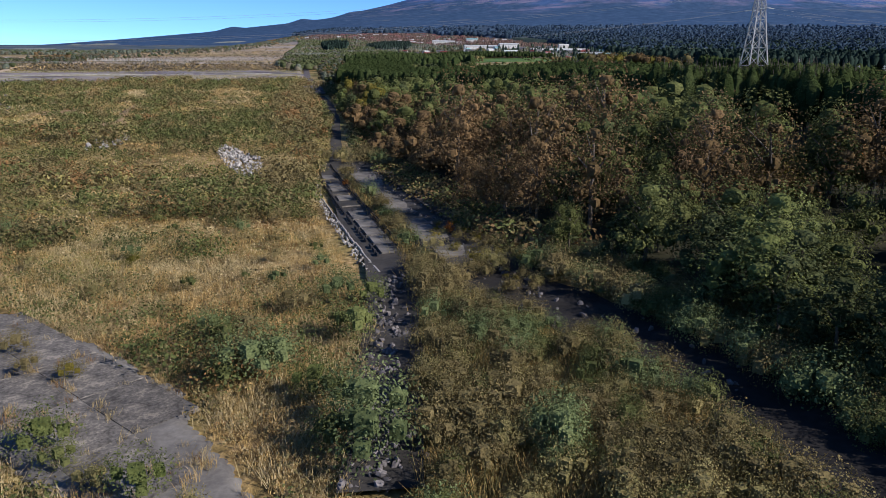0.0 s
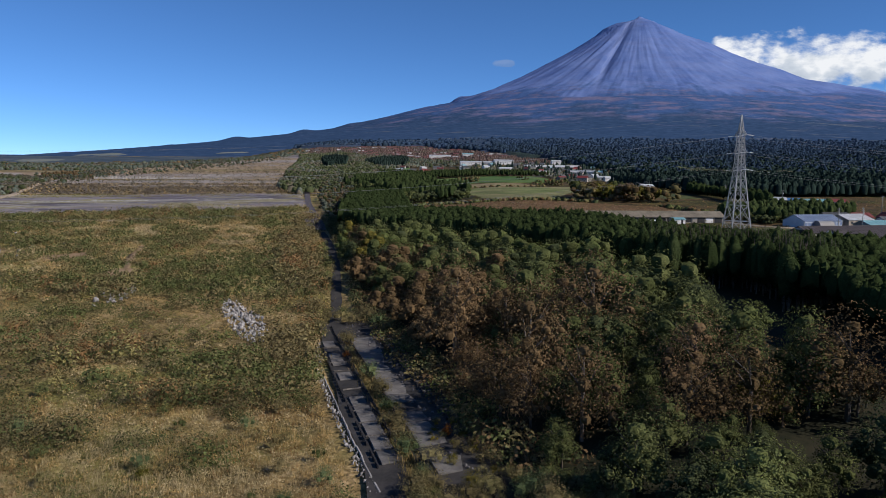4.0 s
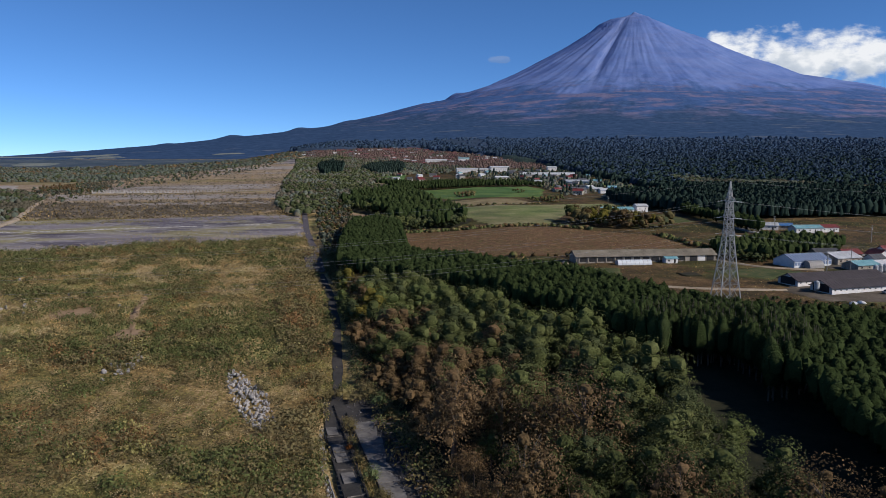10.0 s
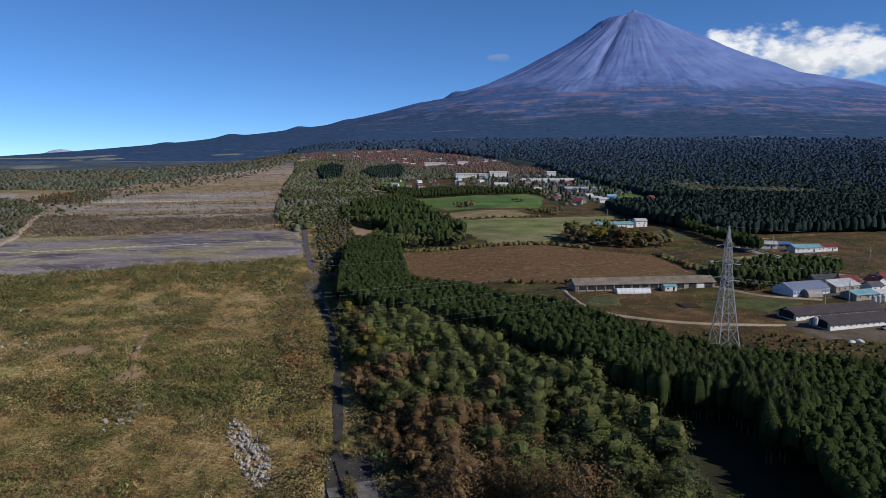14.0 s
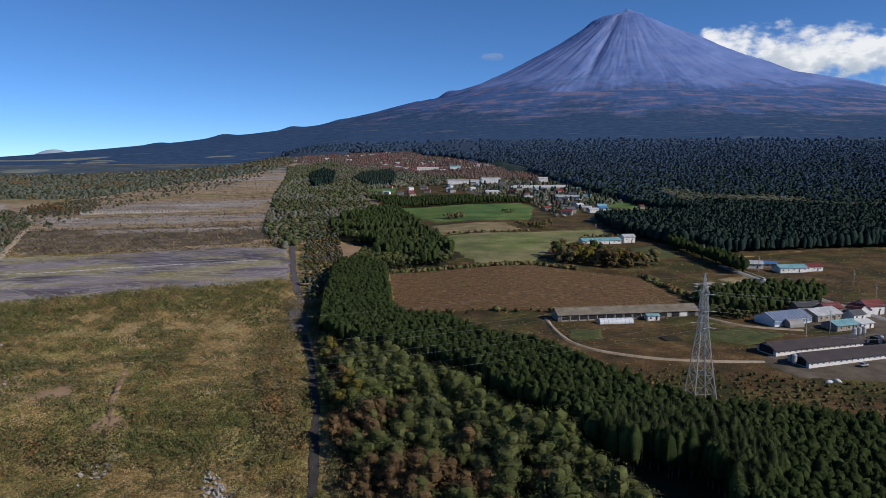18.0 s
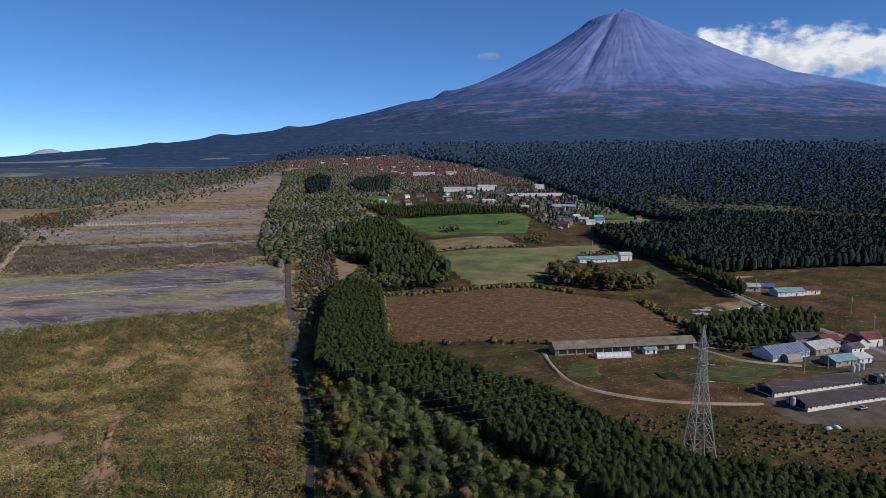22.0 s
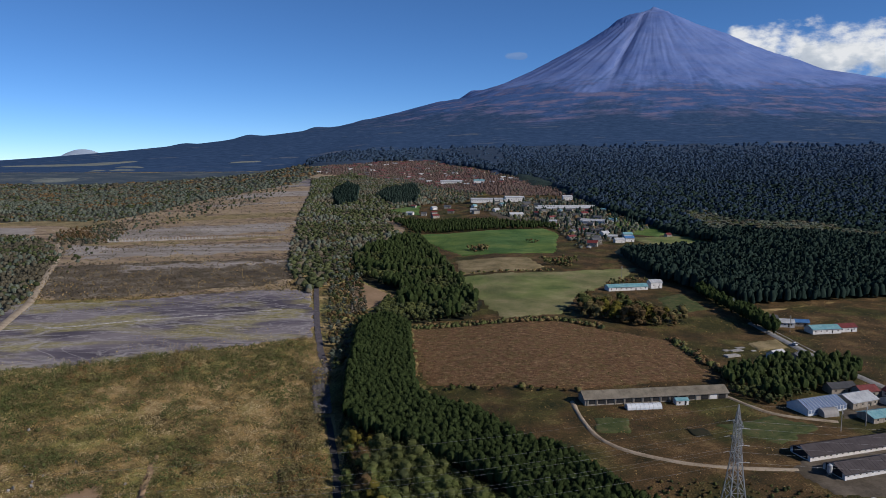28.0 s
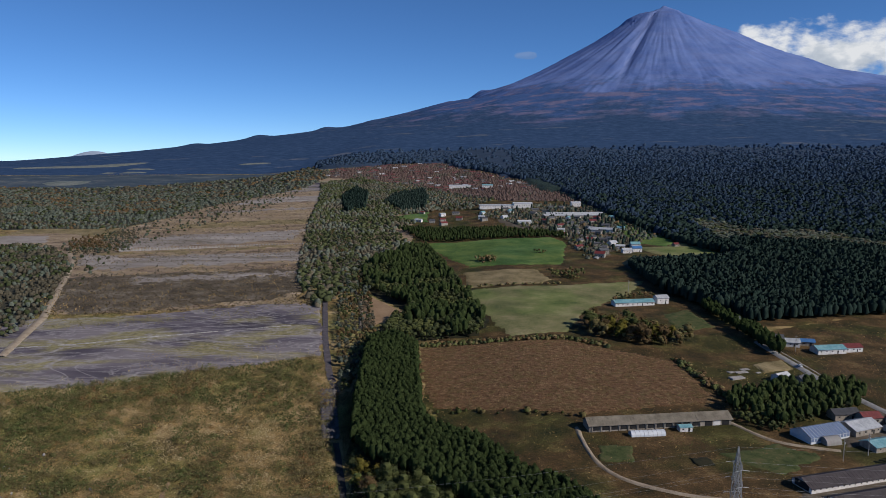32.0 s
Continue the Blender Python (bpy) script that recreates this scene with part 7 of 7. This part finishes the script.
wood("hillside_trees", RUST, 8.5, red_round, 48, "red-brown autumn trees among the hillside houses", patchy([0.42, 0.36, 0.14, 0.08], 60, 11), (0.5, 0.95))
wood("village_trees", [(20, 1185), (140, 1280), (320, 1230), (320, 1060), (215, 905), (140, 800), (135, 960)], 7.5, far_round + brown_round + far_cone[:2], 49, "garden trees among the village houses", None, (0.4, 0.8))

small_broad = [(V * 0.42, F, k) for k, (V, F, mi) in enumerate(far_round[:4])]
for poly, s, label in (([(-26, 486), (74, 494), (100, 476), (104, 482), (74, 502), (-26, 494)], 2.6, "hedge of bushes between the brown field and the hay meadow"),
                       ([(-14, 371), (30, 364), (68, 357), (68, 362), (30, 369), (-14, 377)], 4.5, "line of dark bushes at the field's edge"),
                       ([(136, 452), (146, 380), (153, 382), (142, 456)], 3.0, "weedy bushes along the field's edge"),
                       ([(0, 664), (98, 670), (96, 676), (0, 670)], 4.5, "bushes along the foot of the grass bank"),
                       ([(-22, 390), (-30, 484), (-26, 486), (-18, 392)], 3.0, "bushes between the wood and the field"),
                       ([(30, 262), (62, 210), (125, 186), (160, 182), (160, 192), (125, 198), (66, 222), (36, 270)], 3.2, "bushes along the plantation's edge"),
                       ([(75, 228), (100, 206), (160, 194), (215, 205), (205, 238), (150, 250), (120, 262), (80, 264), (66, 250)], 3.4, "dark brambles and low bushes round the foot of the pylon"),
                       ([(84, 750), (98, 742), (116, 700), (106, 694)], 5.0, "bushes on the grass bank")):
    wood("hedge", poly, s, small_broad, 90 + int(poly[0][1]), label, None, (0.2, 0.55) if s == 3.4 else (0.5, 1.25))

# ---- scrub ----
low = [(*leaf_cloud(rng, [(0, 0, 0.45, 1.0, 0.7), (0.6, 0.3, 0.35, 0.7, 0.5), (-0.5, 0.4, 0.3, 0.7, 0.5)], 14, 0.55, shell=0.4), k) for k in range(6)]
SCRUB_MATS = [M["olive"], M["dusk"], M["leaf_green"], M["dry_grass"], M["rust"], M["weed_green"]]


def tuft(rng, n, h, w):
    V = []
    for _ in range(n):
        a = rng.random() * math.tau
        bx, by = rng.normal(0, w, 2)
        L = h * rng.uniform(0.6, 1.15)
        k = rng.uniform(0.2, 1.2)
        lx, ly = math.cos(a) * L * k, math.sin(a) * L * k
        tx, ty = -math.sin(a) * 0.028, math.cos(a) * 0.028
        V += [(bx - tx, by - ty, -0.1), (bx + tx, by + ty, -0.1), (bx + lx + tx * 0.4, by + ly + ty * 0.4, L), (bx + lx - tx * 0.4, by + ly - ty * 0.4, L * 0.97)]
    return np.array(V), np.arange(4 * n).reshape(n, 4)


FLAT = [(-420, 330), (-248, 398), (-151, 437), (-89, 466), (-80, 430), (-64, 400), (-60, 338), (-48, 290), (-38, 239), (-31, 190), (-28, 160), (-22, 120), (-12, 84), (-6, 62), (-5, 20), (-60, 20), (-260, 250), (-420, 300)]
BARE = [[(-110, 228), (-99, 230), (-106, 242), (-112.5, 258), (-117, 280), (-119, 280), (-115.5, 258), (-108.5, 241)], [(-143, 262), (-134, 267), (-129, 257), (-139, 253)],
        [(-62, 78), (-44, 69), (-33, 62), (-24, 55), (-19, 50), (-17, 46), (-14, 42), (-9, 36), (-7, 30), (-16, 34), (-25, 38), (-33, 44), (-62, 52)],
        [(-63, 203), (-57, 198), (-47, 182), (-40, 163), (-44, 158), (-51, 170), (-60, 190)]]


def clear_of(q):
    ok = np.ones(len(q), bool)
    for b in BARE:
        ok &= ~inside(q[:, 0], q[:, 1], b)
    return ok


fine_low = [(*leaf_cloud(rng, [(0, 0, 0.4, 1.0, 0.6), (0.6, 0.3, 0.3, 0.7, 0.45), (-0.5, 0.4, 0.3, 0.7, 0.45)], 44, 0.20, shell=0.3), k) for k in range(6)]
q = scatter(FLAT, 3, 51, 0.5, lambda y: 1.6 + 0.0044 * max(0, y - 60))
q = q[clear_of(q) & (np.abs(q[:, 0] - 5) < 0.66 * q[:, 1] + 25)]
g = np.random.default_rng(52)
n1, n2, n3 = fbm(q[:, 0] / 55, q[:, 1] / 34, 33), fbm(q[:, 0] / 12, q[:, 1] / 10, 37), fbm(q[:, 0] / 30, q[:, 1] / 22, 39)
v = n1 * 0.55 + n2 * 0.45 + g.normal(0, 0.04, len(q)) + 0.12 * sstep(150, 320, q[:, 1])
green = (n3 + 0.25 * (n2 - 0.5) + g.normal(0, 0.03, len(q))) > 0.53
kinds = np.where(v < 0.475, np.where(green & (g.random(len(q)) < 0.6), 5, 3), np.where(v < 0.545, np.where(green & (g.random(len(q)) < 0.6), 5, 0), np.where(v < 0.555, np.where(g.random(len(q)) < 0.3, 4, 1), np.where(v < 0.61, 1, 2))))
sc = g.uniform(0.55, 1.15, len(q)) * (1 + 0.0014 * q[:, 1]) * np.where((kinds == 1) | (kinds == 2), 1.35, 1.0)
far_low = [(*leaf_cloud(rng, [(0, 0, 0.45, 1.1, 0.7), (0.6, 0.3, 0.35, 0.8, 0.5), (-0.5, 0.4, 0.3, 0.8, 0.5)], 20, 0.42, shell=0.4), k) for k in range(6)]
mid_low = [(*leaf_cloud(rng, [(0, 0, 0.4, 1.0, 0.6), (0.6, 0.3, 0.3, 0.7, 0.45), (-0.5, 0.4, 0.3, 0.7, 0.45)], 24, 0.34, shell=0.4), k) for k in range(6)]
for y0, y1, protos in ((-100, 105, fine_low), (105, 200, mid_low), (200, 900, far_low)):
    s = (q[:, 1] >= y0) & (q[:, 1] < y1)
    joined("scrub", protos, q[s], kinds[s], sc[s], SCRUB_MATS, "low scrub of olive shrubs, weeds and dry grass", "scrub", 53, 0.0)
# pampas grass near by
NEAR = [(-5, 20), (-60, 20), (-90, 80), (-95, 118), (-21, 118), (-12, 84), (-6, 62)]
tufts = [(*tuft(np.random.default_rng(60 + k), 22, 0.95, 0.5), (0, 0, 1, 2)[k]) for k in range(4)]
q = scatter(NEAR, 1.5, 54, 0.5, lambda y: 0.8 + 0.011 * max(0, y - 45))
q = q[clear_of(q) & (fbm(q[:, 0] / 14, q[:, 1] / 11, 71) > 0.30)]
q = q[np.abs(q[:, 0]) < 0.66 * q[:, 1] + 14]
g = np.random.default_rng(55)
w = fbm(q[:, 0] / 8, q[:, 1] / 8, 77) + g.normal(0, 0.1, len(q))
joined("pampas_grass", tufts, q, np.where(w < 0.46, g.integers(0, 2, len(q)), np.where(w < 0.64, 2, 3)), g.uniform(0.4, 1.05, len(q)), [M["dry_grass"], M["olive"], M["rust"]], "tall dry pampas grass, straw-coloured", "grass", 56)
MEDIAN = [(-25, 170), (-20.5, 150), (-12, 118), (-7.2, 97), (-4, 80), (-2.4, 66), (-1.4, 50), (-1, 22), (21.5, 22), (19.6, 32), (17, 43), (13.2, 53), (8.2, 60.5), (3, 68), (-1, 78), (-6.6, 104), (-13.8, 132), (-21.5, 158)]
q = scatter(MEDIAN, 1.0, 69, 0.5)
joined("pampas_grass", tufts, q, g.integers(0, 4, len(q)), g.uniform(0.7, 1.5, len(q)), [M["olive"], M["dusk"], M["bush_olive"]], "dry olive grass between the two channels", "grass", 57)
# shrubs by the channel
bush, bush_shapes = [], []
for k, (mat, label) in enumerate([("leaf_green", "round green shrub in the dry grass"), ("bush_dusk", "dull dusky shrub with sparse leaves"), ("leaf_light", "bright light-green shrub in the dry grass"), ("bush_olive", "olive-green autumn shrub near the channel"), ("shrub_green", "dark green leafy shrub in the scrub"), ("leaf_yellow", "low yellow-leaved shrub on bare ground")]):
    V, F, _ = leafed(rng, [(0, 0, 0.9, 1.2, 0.95), (0.8, 0.3, 0.7, 0.8, 0.7), (-0.7, 0.5, 0.75, 0.85, 0.7), (0.1, -0.7, 0.6, 0.8, 0.6)], 1150, 0.095, 1, k, 0.8, 0.4, 0.4, 0.45)
    bush_shapes.append((V, F, k))
    bush.append(plant("shrub", label, "shrub", "shrubs of the scrubland", V, F, M[mat], None))
for x, y, s, k in ((-40, 89, 1.25, 4), (-38.5, 86, 0.8, 5), (-28, 76, 0.95, 0), (-23, 80, 0.6, 0), (-19, 78, 0.8, 4), (-14, 68, 1.25, 1), (-16, 69.5, 0.9, 1), (-11, 71, 1.35, 4), (-7.4, 70, 1.45, 2), (-7.8, 60, 1.3, 2), (-9.5, 62, 1.0, 1),
                   (-15, 52, 1.7, 4), (-13.2, 53.5, 1.5, 4), (-17, 51, 1.3, 0), (-16, 55, 1.2, 1), (-19, 59, 1.5, 0), (-20.6, 61, 1.2, 4), (-17.5, 61, 1.1, 1), (-8, 47, 1.5, 0), (-9.5, 49, 1.0, 2), (-5, 43, 1.9, 4), (-6.8, 41, 1.6, 0), (-4.6, 39, 1.8, 4),
                   (-29, 52, 1.05, 5), (-36, 57, 0.9, 1), (-33, 53, 0.7, 1), (-17, 36, 1.0, 2), (-20, 37, 1.0, 3), (-23, 39, 1.1, 0), (-25, 41, 1.1, 2), (-13, 33, 1.1, 3), (-1.5, 88, 1.3, 3), (3.5, 79, 1.5, 5), (5.2, 77.5, 1.3, 3), (-62, 100, 1.2, 4), (-70, 120, 1.2, 0), (-80, 105, 1.4, 4), (-45, 110, 0.9, 0),
                   (-33, 95, 0.8, 0), (-50, 84, 0.9, 3), (-30, 104, 0.9, 4), (-24, 97, 0.7, 1), (-37, 73, 0.8, 3), (-55, 92, 1.0, 0), (-21, 88, 0.9, 1), (-17, 92, 1.0, 0), (-15, 84, 0.9, 4), (-26, 112, 1.1, 1), (-40, 104, 0.9, 0)):
    set_plant(bush[k], x, y, s, ("b", k), 1.1, 0.3)
BUSH_MATS = [M[k] for k in ("leaf_green", "bush_dusk", "leaf_light", "bush_olive", "shrub_green", "leaf_yellow")]
q = scatter(MEDIAN, 1.75, 57, 0.5)
for x, y in q:
    d = fbm(np.array([x / 7]), np.array([y / 7]), 91)[0]
    if y > 80 and rr.random() < 0.25:
        continue
    if rr.random() < 0.3:
        continue
    k = rr.choice([1, 1, 3, 1, 0] if d < 0.55 else [0, 4, 3, 1, 4])
    set_plant(bush[k], x, y, rr.uniform(0.75, 1.3), ("b", k), rr.uniform(0.9, 1.35), 0.2)
for x, y, sc1, k in ((-29, 179, 1.5, 1), (-26, 181, 1.7, 3), (-23, 177, 1.3, 1), (-19, 179, 1.8, 1), (-16, 174, 1.6, 4), (-27, 186, 1.4, 0), (-21, 184, 1.5, 1), (-13, 168, 1.5, 1), (-30.5, 172, 1.3, 3)):
    set_plant(bush[k], x, y, sc1, ("b", k), 1.1, 0.2)
chan = [(-3, 106), (3, 106), (9, 81), (14, 69), (8, 66), (0, 80)]
q = scatter(chan, 2.3, 59, 0.5)
for x, y in q:
    if vnoise(np.array([x / 4]), np.array([y / 6]), 5)[0] < 0.45:
        continue
    k = rr.choice([1, 1, 3, 3, 5])
    set_plant(bush[k], x, y, rr.uniform(0.4, 0.85), ("b", k), rr.uniform(0.8, 1.3), 0.2)
bank = [(7.5, 82), (11.2, 73), (16, 63), (21, 49.6), (24, 38.6), (27, 27), (40, 24), (40, 45), (34, 56), (24, 66), (16, 82)]
q = scatter(bank, 1.9, 72, 0.5)
q = q[q[:, 0] < 0.66 * q[:, 1] + 6]
g = np.random.default_rng(78)
joined("bank_bushes", bush_shapes, q, np.array([0, 4, 1, 4, 1, 4, 0])[g.integers(0, 7, len(q))], g.uniform(0.8, 1.35, len(q)), BUSH_MATS, "mixed green and olive bushes on the channel bank", "bushes", 79)
for k in range(26):
    x, y, a = along([(10.2, 75.6), (16.4, 63.2), (22, 48.2), (25.2, 37.6), (29, 24.6)], k * 2.05)
    j = rr.choice([0, 3, 1, 4, 4])
    set_plant(bush[j], x + rr.uniform(-.5, .5), y, rr.uniform(1.1, 1.6), ("b", j), rr.uniform(0.95, 1.25))
# bushes in drifts over the scrubland, thick and brown along the channel
CHANNEL_SIDE = [(-70, 400), (-62, 335), (-52, 290), (-42, 240), (-35, 200), (-31, 165), (-26, 140), (-34, 140), (-43, 160), (-50, 185), (-52, 215), (-60, 260), (-72, 320), (-82, 400)]
DARK_DRIFT = [(-150, 204), (-121, 218), (-96, 223), (-76, 227), (-58, 212), (-66, 204), (-97, 202)]
near_bush = [(*leaf_cloud(rng, [(0, 0, 0.8, 1.1, 0.85), (0.8, 0.3, 0.6, 0.8, 0.65), (-0.6, 0.5, 0.65, 0.8, 0.65)], 170, 0.17, shell=0.5, jitter=0.6), k) for k in range(6)]
far_bush = [(*leaf_cloud(rng, [(0, 0, 0.8, 1.1, 0.85), (0.8, 0.3, 0.6, 0.8, 0.65), (-0.6, 0.5, 0.65, 0.8, 0.65)], 64, 0.32, shell=0.6, jitter=0.5), k) for k in range(6)]
DRIFT_MATS = [M[k] for k in ("leaf_green", "bush_dusk", "leaf_light", "bush_olive", "rust", "weed_green")]
g = np.random.default_rng(83)
q = scatter(FLAT, 2, 86, 0.5, lambda y: 2.1 + 0.0052 * max(0, y - 60))
q = q[clear_of(q) & (np.abs(q[:, 0] - 5) < 0.66 * q[:, 1] + 20)]
side = inside(q[:, 0], q[:, 1], CHANNEL_SIDE)
drift = inside(q[:, 0], q[:, 1], DARK_DRIFT)
v = 0.5 * fbm(q[:, 0] / 42, q[:, 1] / 26, 85) + 0.5 * fbm(q[:, 0] / 11, q[:, 1] / 9, 87) + g.normal(0, 0.03, len(q)) + 0.16 * side + 0.13 * drift
keep = v > 0.55
q, v, side = q[keep], v[keep], side[keep]
tone = g.random(len(q)) + 0.9 * (fbm(q[:, 0] / 25, q[:, 1] / 20, 88) - 0.5)
kinds = np.where(side, np.where(tone < 0.75, 1, np.where(tone < 0.9, 3, 4)), np.where(tone < 0.36, 0, np.where(tone < 0.48, 2, np.where(tone < 0.88, 1, np.where(tone < 0.97, 5, 4)))))
sc = g.uniform(0.5, 1.05, len(q)) * np.where(q[:, 1] < 120, 1.75, 1.25) * (0.85 + 0.9 * np.clip((v - 0.55) * 7, 0, 1)) * (1 + 0.0012 * q[:, 1])
for y0, y1, protos in ((-100, 120, near_bush), (120, 900, far_bush)):
    m = (q[:, 1] >= y0) & (q[:, 1] < y1)
    joined("low_shrubs", protos, q[m], kinds[m], sc[m], DRIFT_MATS, "dark green and brown shrubs in drifts on the scrubland", "shrubs", 84)
leafy = [(*leaf_cloud(rng, [(0, 0, 1.0, 1.3, 1.1), (0.7, 0.4, 0.7, 0.9, 0.8)], 30, 0.5, shell=0.5), k) for k in range(4)]
wood("undergrowth", [(-13, 150), (-5, 122), (3, 97), (8, 82), (18, 82), (8, 102), (-2, 144), (-16, 188), (-30, 255), (-47, 330), (-58, 400), (-64, 400), (-54, 333), (-42, 285), (-32, 239), (-25, 192), (-18, 172)], 1.9, leafy, 58, "dim bushes along the wood's edge", None, (0.7, 1.4))
# weeds in the joints of the apron
g = np.random.default_rng(67)
q = np.c_[g.uniform(-60, -8, 2600), g.uniform(32, 76, 2600)]
q = q[inside(q[:, 0], q[:, 1], BARE[2])]
u = (q[:, 0] + 22) * math.cos(radians(-40)) + (q[:, 1] - 48) * math.sin(radians(-40))
w = -(q[:, 0] + 22) * math.sin(radians(-40)) + (q[:, 1] - 48) * math.cos(radians(-40))
near_joint = (np.abs((u / 8.0 + 0.5) % 1.0) < 0.06) | (np.abs((w / 5.0 + 0.5) % 1.0) < 0.10) | (fbm(q[:, 0] / 5, q[:, 1] / 5, 6) > 0.62)
q = q[near_joint]
joined("weeds", tufts, q, g.integers(0, 4, len(q)), g.uniform(0.25, 0.6, len(q)), [M["dry_grass"], M["olive"], M["rust"]], "dry weeds growing in the joints of the apron", "weeds", 68, 0.4)
FRINGE = [(-250, 412), (-203, 428), (-150, 458), (-90, 480), (-88, 455), (-120, 440), (-150, 424), (-203, 398), (-260, 382), (-420, 322), (-420, 345)]
for poly, s, k, label in ((FRINGE, 2.4, 3, "fringe of tan pampas grass along the gravel"), ([(-345, 560), (-262, 574), (-195, 600), (-150, 622), (-118, 606), (-112, 560), (-150, 572), (-200, 552), (-250, 532), (-320, 515)], 2.6, 6, "yellowish moss and grass on the gravel"),
                          ([(-205, 428), (-140, 458), (-120, 480), (-165, 492), (-205, 465)], 2.8, 3, "patch of tan grass on the gravel")):
    q = scatter(poly, s, 73, 0.5)
    g = np.random.default_rng(74)
    q = q[fbm(q[:, 0] / 16, q[:, 1] / 9, 75) + g.normal(0, 0.06, len(q)) > 0.41]
    joined("gravel_grass", [(V[:24], F[:6], mi) for V, F, mi in low] + [(low[0][0][:32], low[0][1][:8], 6)], q, np.where(g.random(len(q)) < 0.8, k, 0), g.uniform(0.9, 2.0, len(q)), SCRUB_MATS + [M["moss_leaf"]], label, "grass", 76)
# meadow weeds and strips
MEAD = [(28, 268), (60, 205), (120, 175), (420, 150), (620, 620), (330, 575), (215, 520), (150, 500), (-15, 500), (-22, 385)]
q = scatter(MEAD, 3.2, 61, 0.5)
q = q[(np.abs(q[:, 0] - 5) < 0.66 * q[:, 1] + 20) & ~inside(q[:, 0], q[:, 1], [(131, 275), (140, 254), (178, 250), (215, 262), (260, 330), (262, 372), (205, 372), (178, 330), (150, 292)])]
q = q[~inside(q[:, 0], q[:, 1], [(60, 336), (142, 350), (140, 362), (60, 350)])]
g = np.random.default_rng(62)
v = fbm(q[:, 0] / 22, q[:, 1] / 22, 43) + g.normal(0, 0.06, len(q))
q, v = q[v > 0.40], v[v > 0.40]
kinds = np.where(g.random(len(q)) < 0.14, 0, np.where(v < 0.5, 4, np.where(v < 0.56, 0, np.where(v < 0.64, np.where(g.random(len(q)) < 0.4, 4, 1), 2))))
joined("meadow_weeds", [(V[:40], F[:10], mi) for V, F, mi in low], q, kinds, g.uniform(0.35, 1.0, len(q)), SCRUB_MATS, "russet weeds and low bushes in the meadow", "weeds", 63)
BROWN = [(-26, 480), (72, 490), (136, 446), (142, 384), (68, 366), (-10, 380), (-22, 430)]
q = scatter(BROWN, 3.0, 91, 0.5)
v = fbm(q[:, 0] / 14, q[:, 1] / 12, 92) + g.normal(0, 0.06, len(q))
q, v = q[v > 0.45], v[v > 0.45]
joined("field_weeds", [(V[:32], F[:8], mi) for V, F, mi in low], q, np.where(v < 0.5, 2, np.where(v < 0.56, 4, np.where(v < 0.61, 3, 1))), g.uniform(0.45, 1.1, len(q)), SCRUB_MATS, "tufts of pale and russet grass in the brown field", "weeds", 93)
STRIP = [(-336, 560), (-420, 690), (-480, 862), (-520, 1060), (-460, 1380), (-330, 1560), (-230, 1100), (-150, 690), (-122, 600), (-165, 600), (-262, 568)]
q = scatter(STRIP, 7, 64, 0.5, lambda y: 3.0 + 0.0055 * (y - 560))
g = np.random.default_rng(65)
band = np.sin((q[:, 1] - 0.33 * q[:, 0]) / 21.0 + 2.0 * vnoise(q[:, 0] / 60, q[:, 1] / 60, 3))
v = 1.1 * (fbm(q[:, 0] / 75, q[:, 1] / 20, 47) - 0.5) + 0.22 * band + 0.5 * sstep(790, 690, q[:, 1] - 0.33 * (q[:, 0] + 250)) + g.normal(0, 0.08, len(q))
keep = (v > 0.0) | (g.random(len(q)) < 0.2)
q, v = q[keep], v[keep]
kinds = np.where(g.random(len(q)) < 0.10, 3, np.where(v < 0.1, 1, 0))
joined("terrace_scrub", [(V[:32], F[:8], mi) for V, F, mi in low], q, kinds, g.uniform(1.2, 3.0, len(q)), [M["shade_scrub"], M["dark_scrub"], M["dusk"], M["olive"], M["rust"]], "dark scrub in bands on the gravel terraces", "scrub", 66)
# every kind of plant stands somewhere in the woods
for k, src in enumerate(trees + firs + bush):
    if src.name not in placed:
        set_plant(src, 62 + 4 * k, 70 + 2 * k, 0.8, src.name)
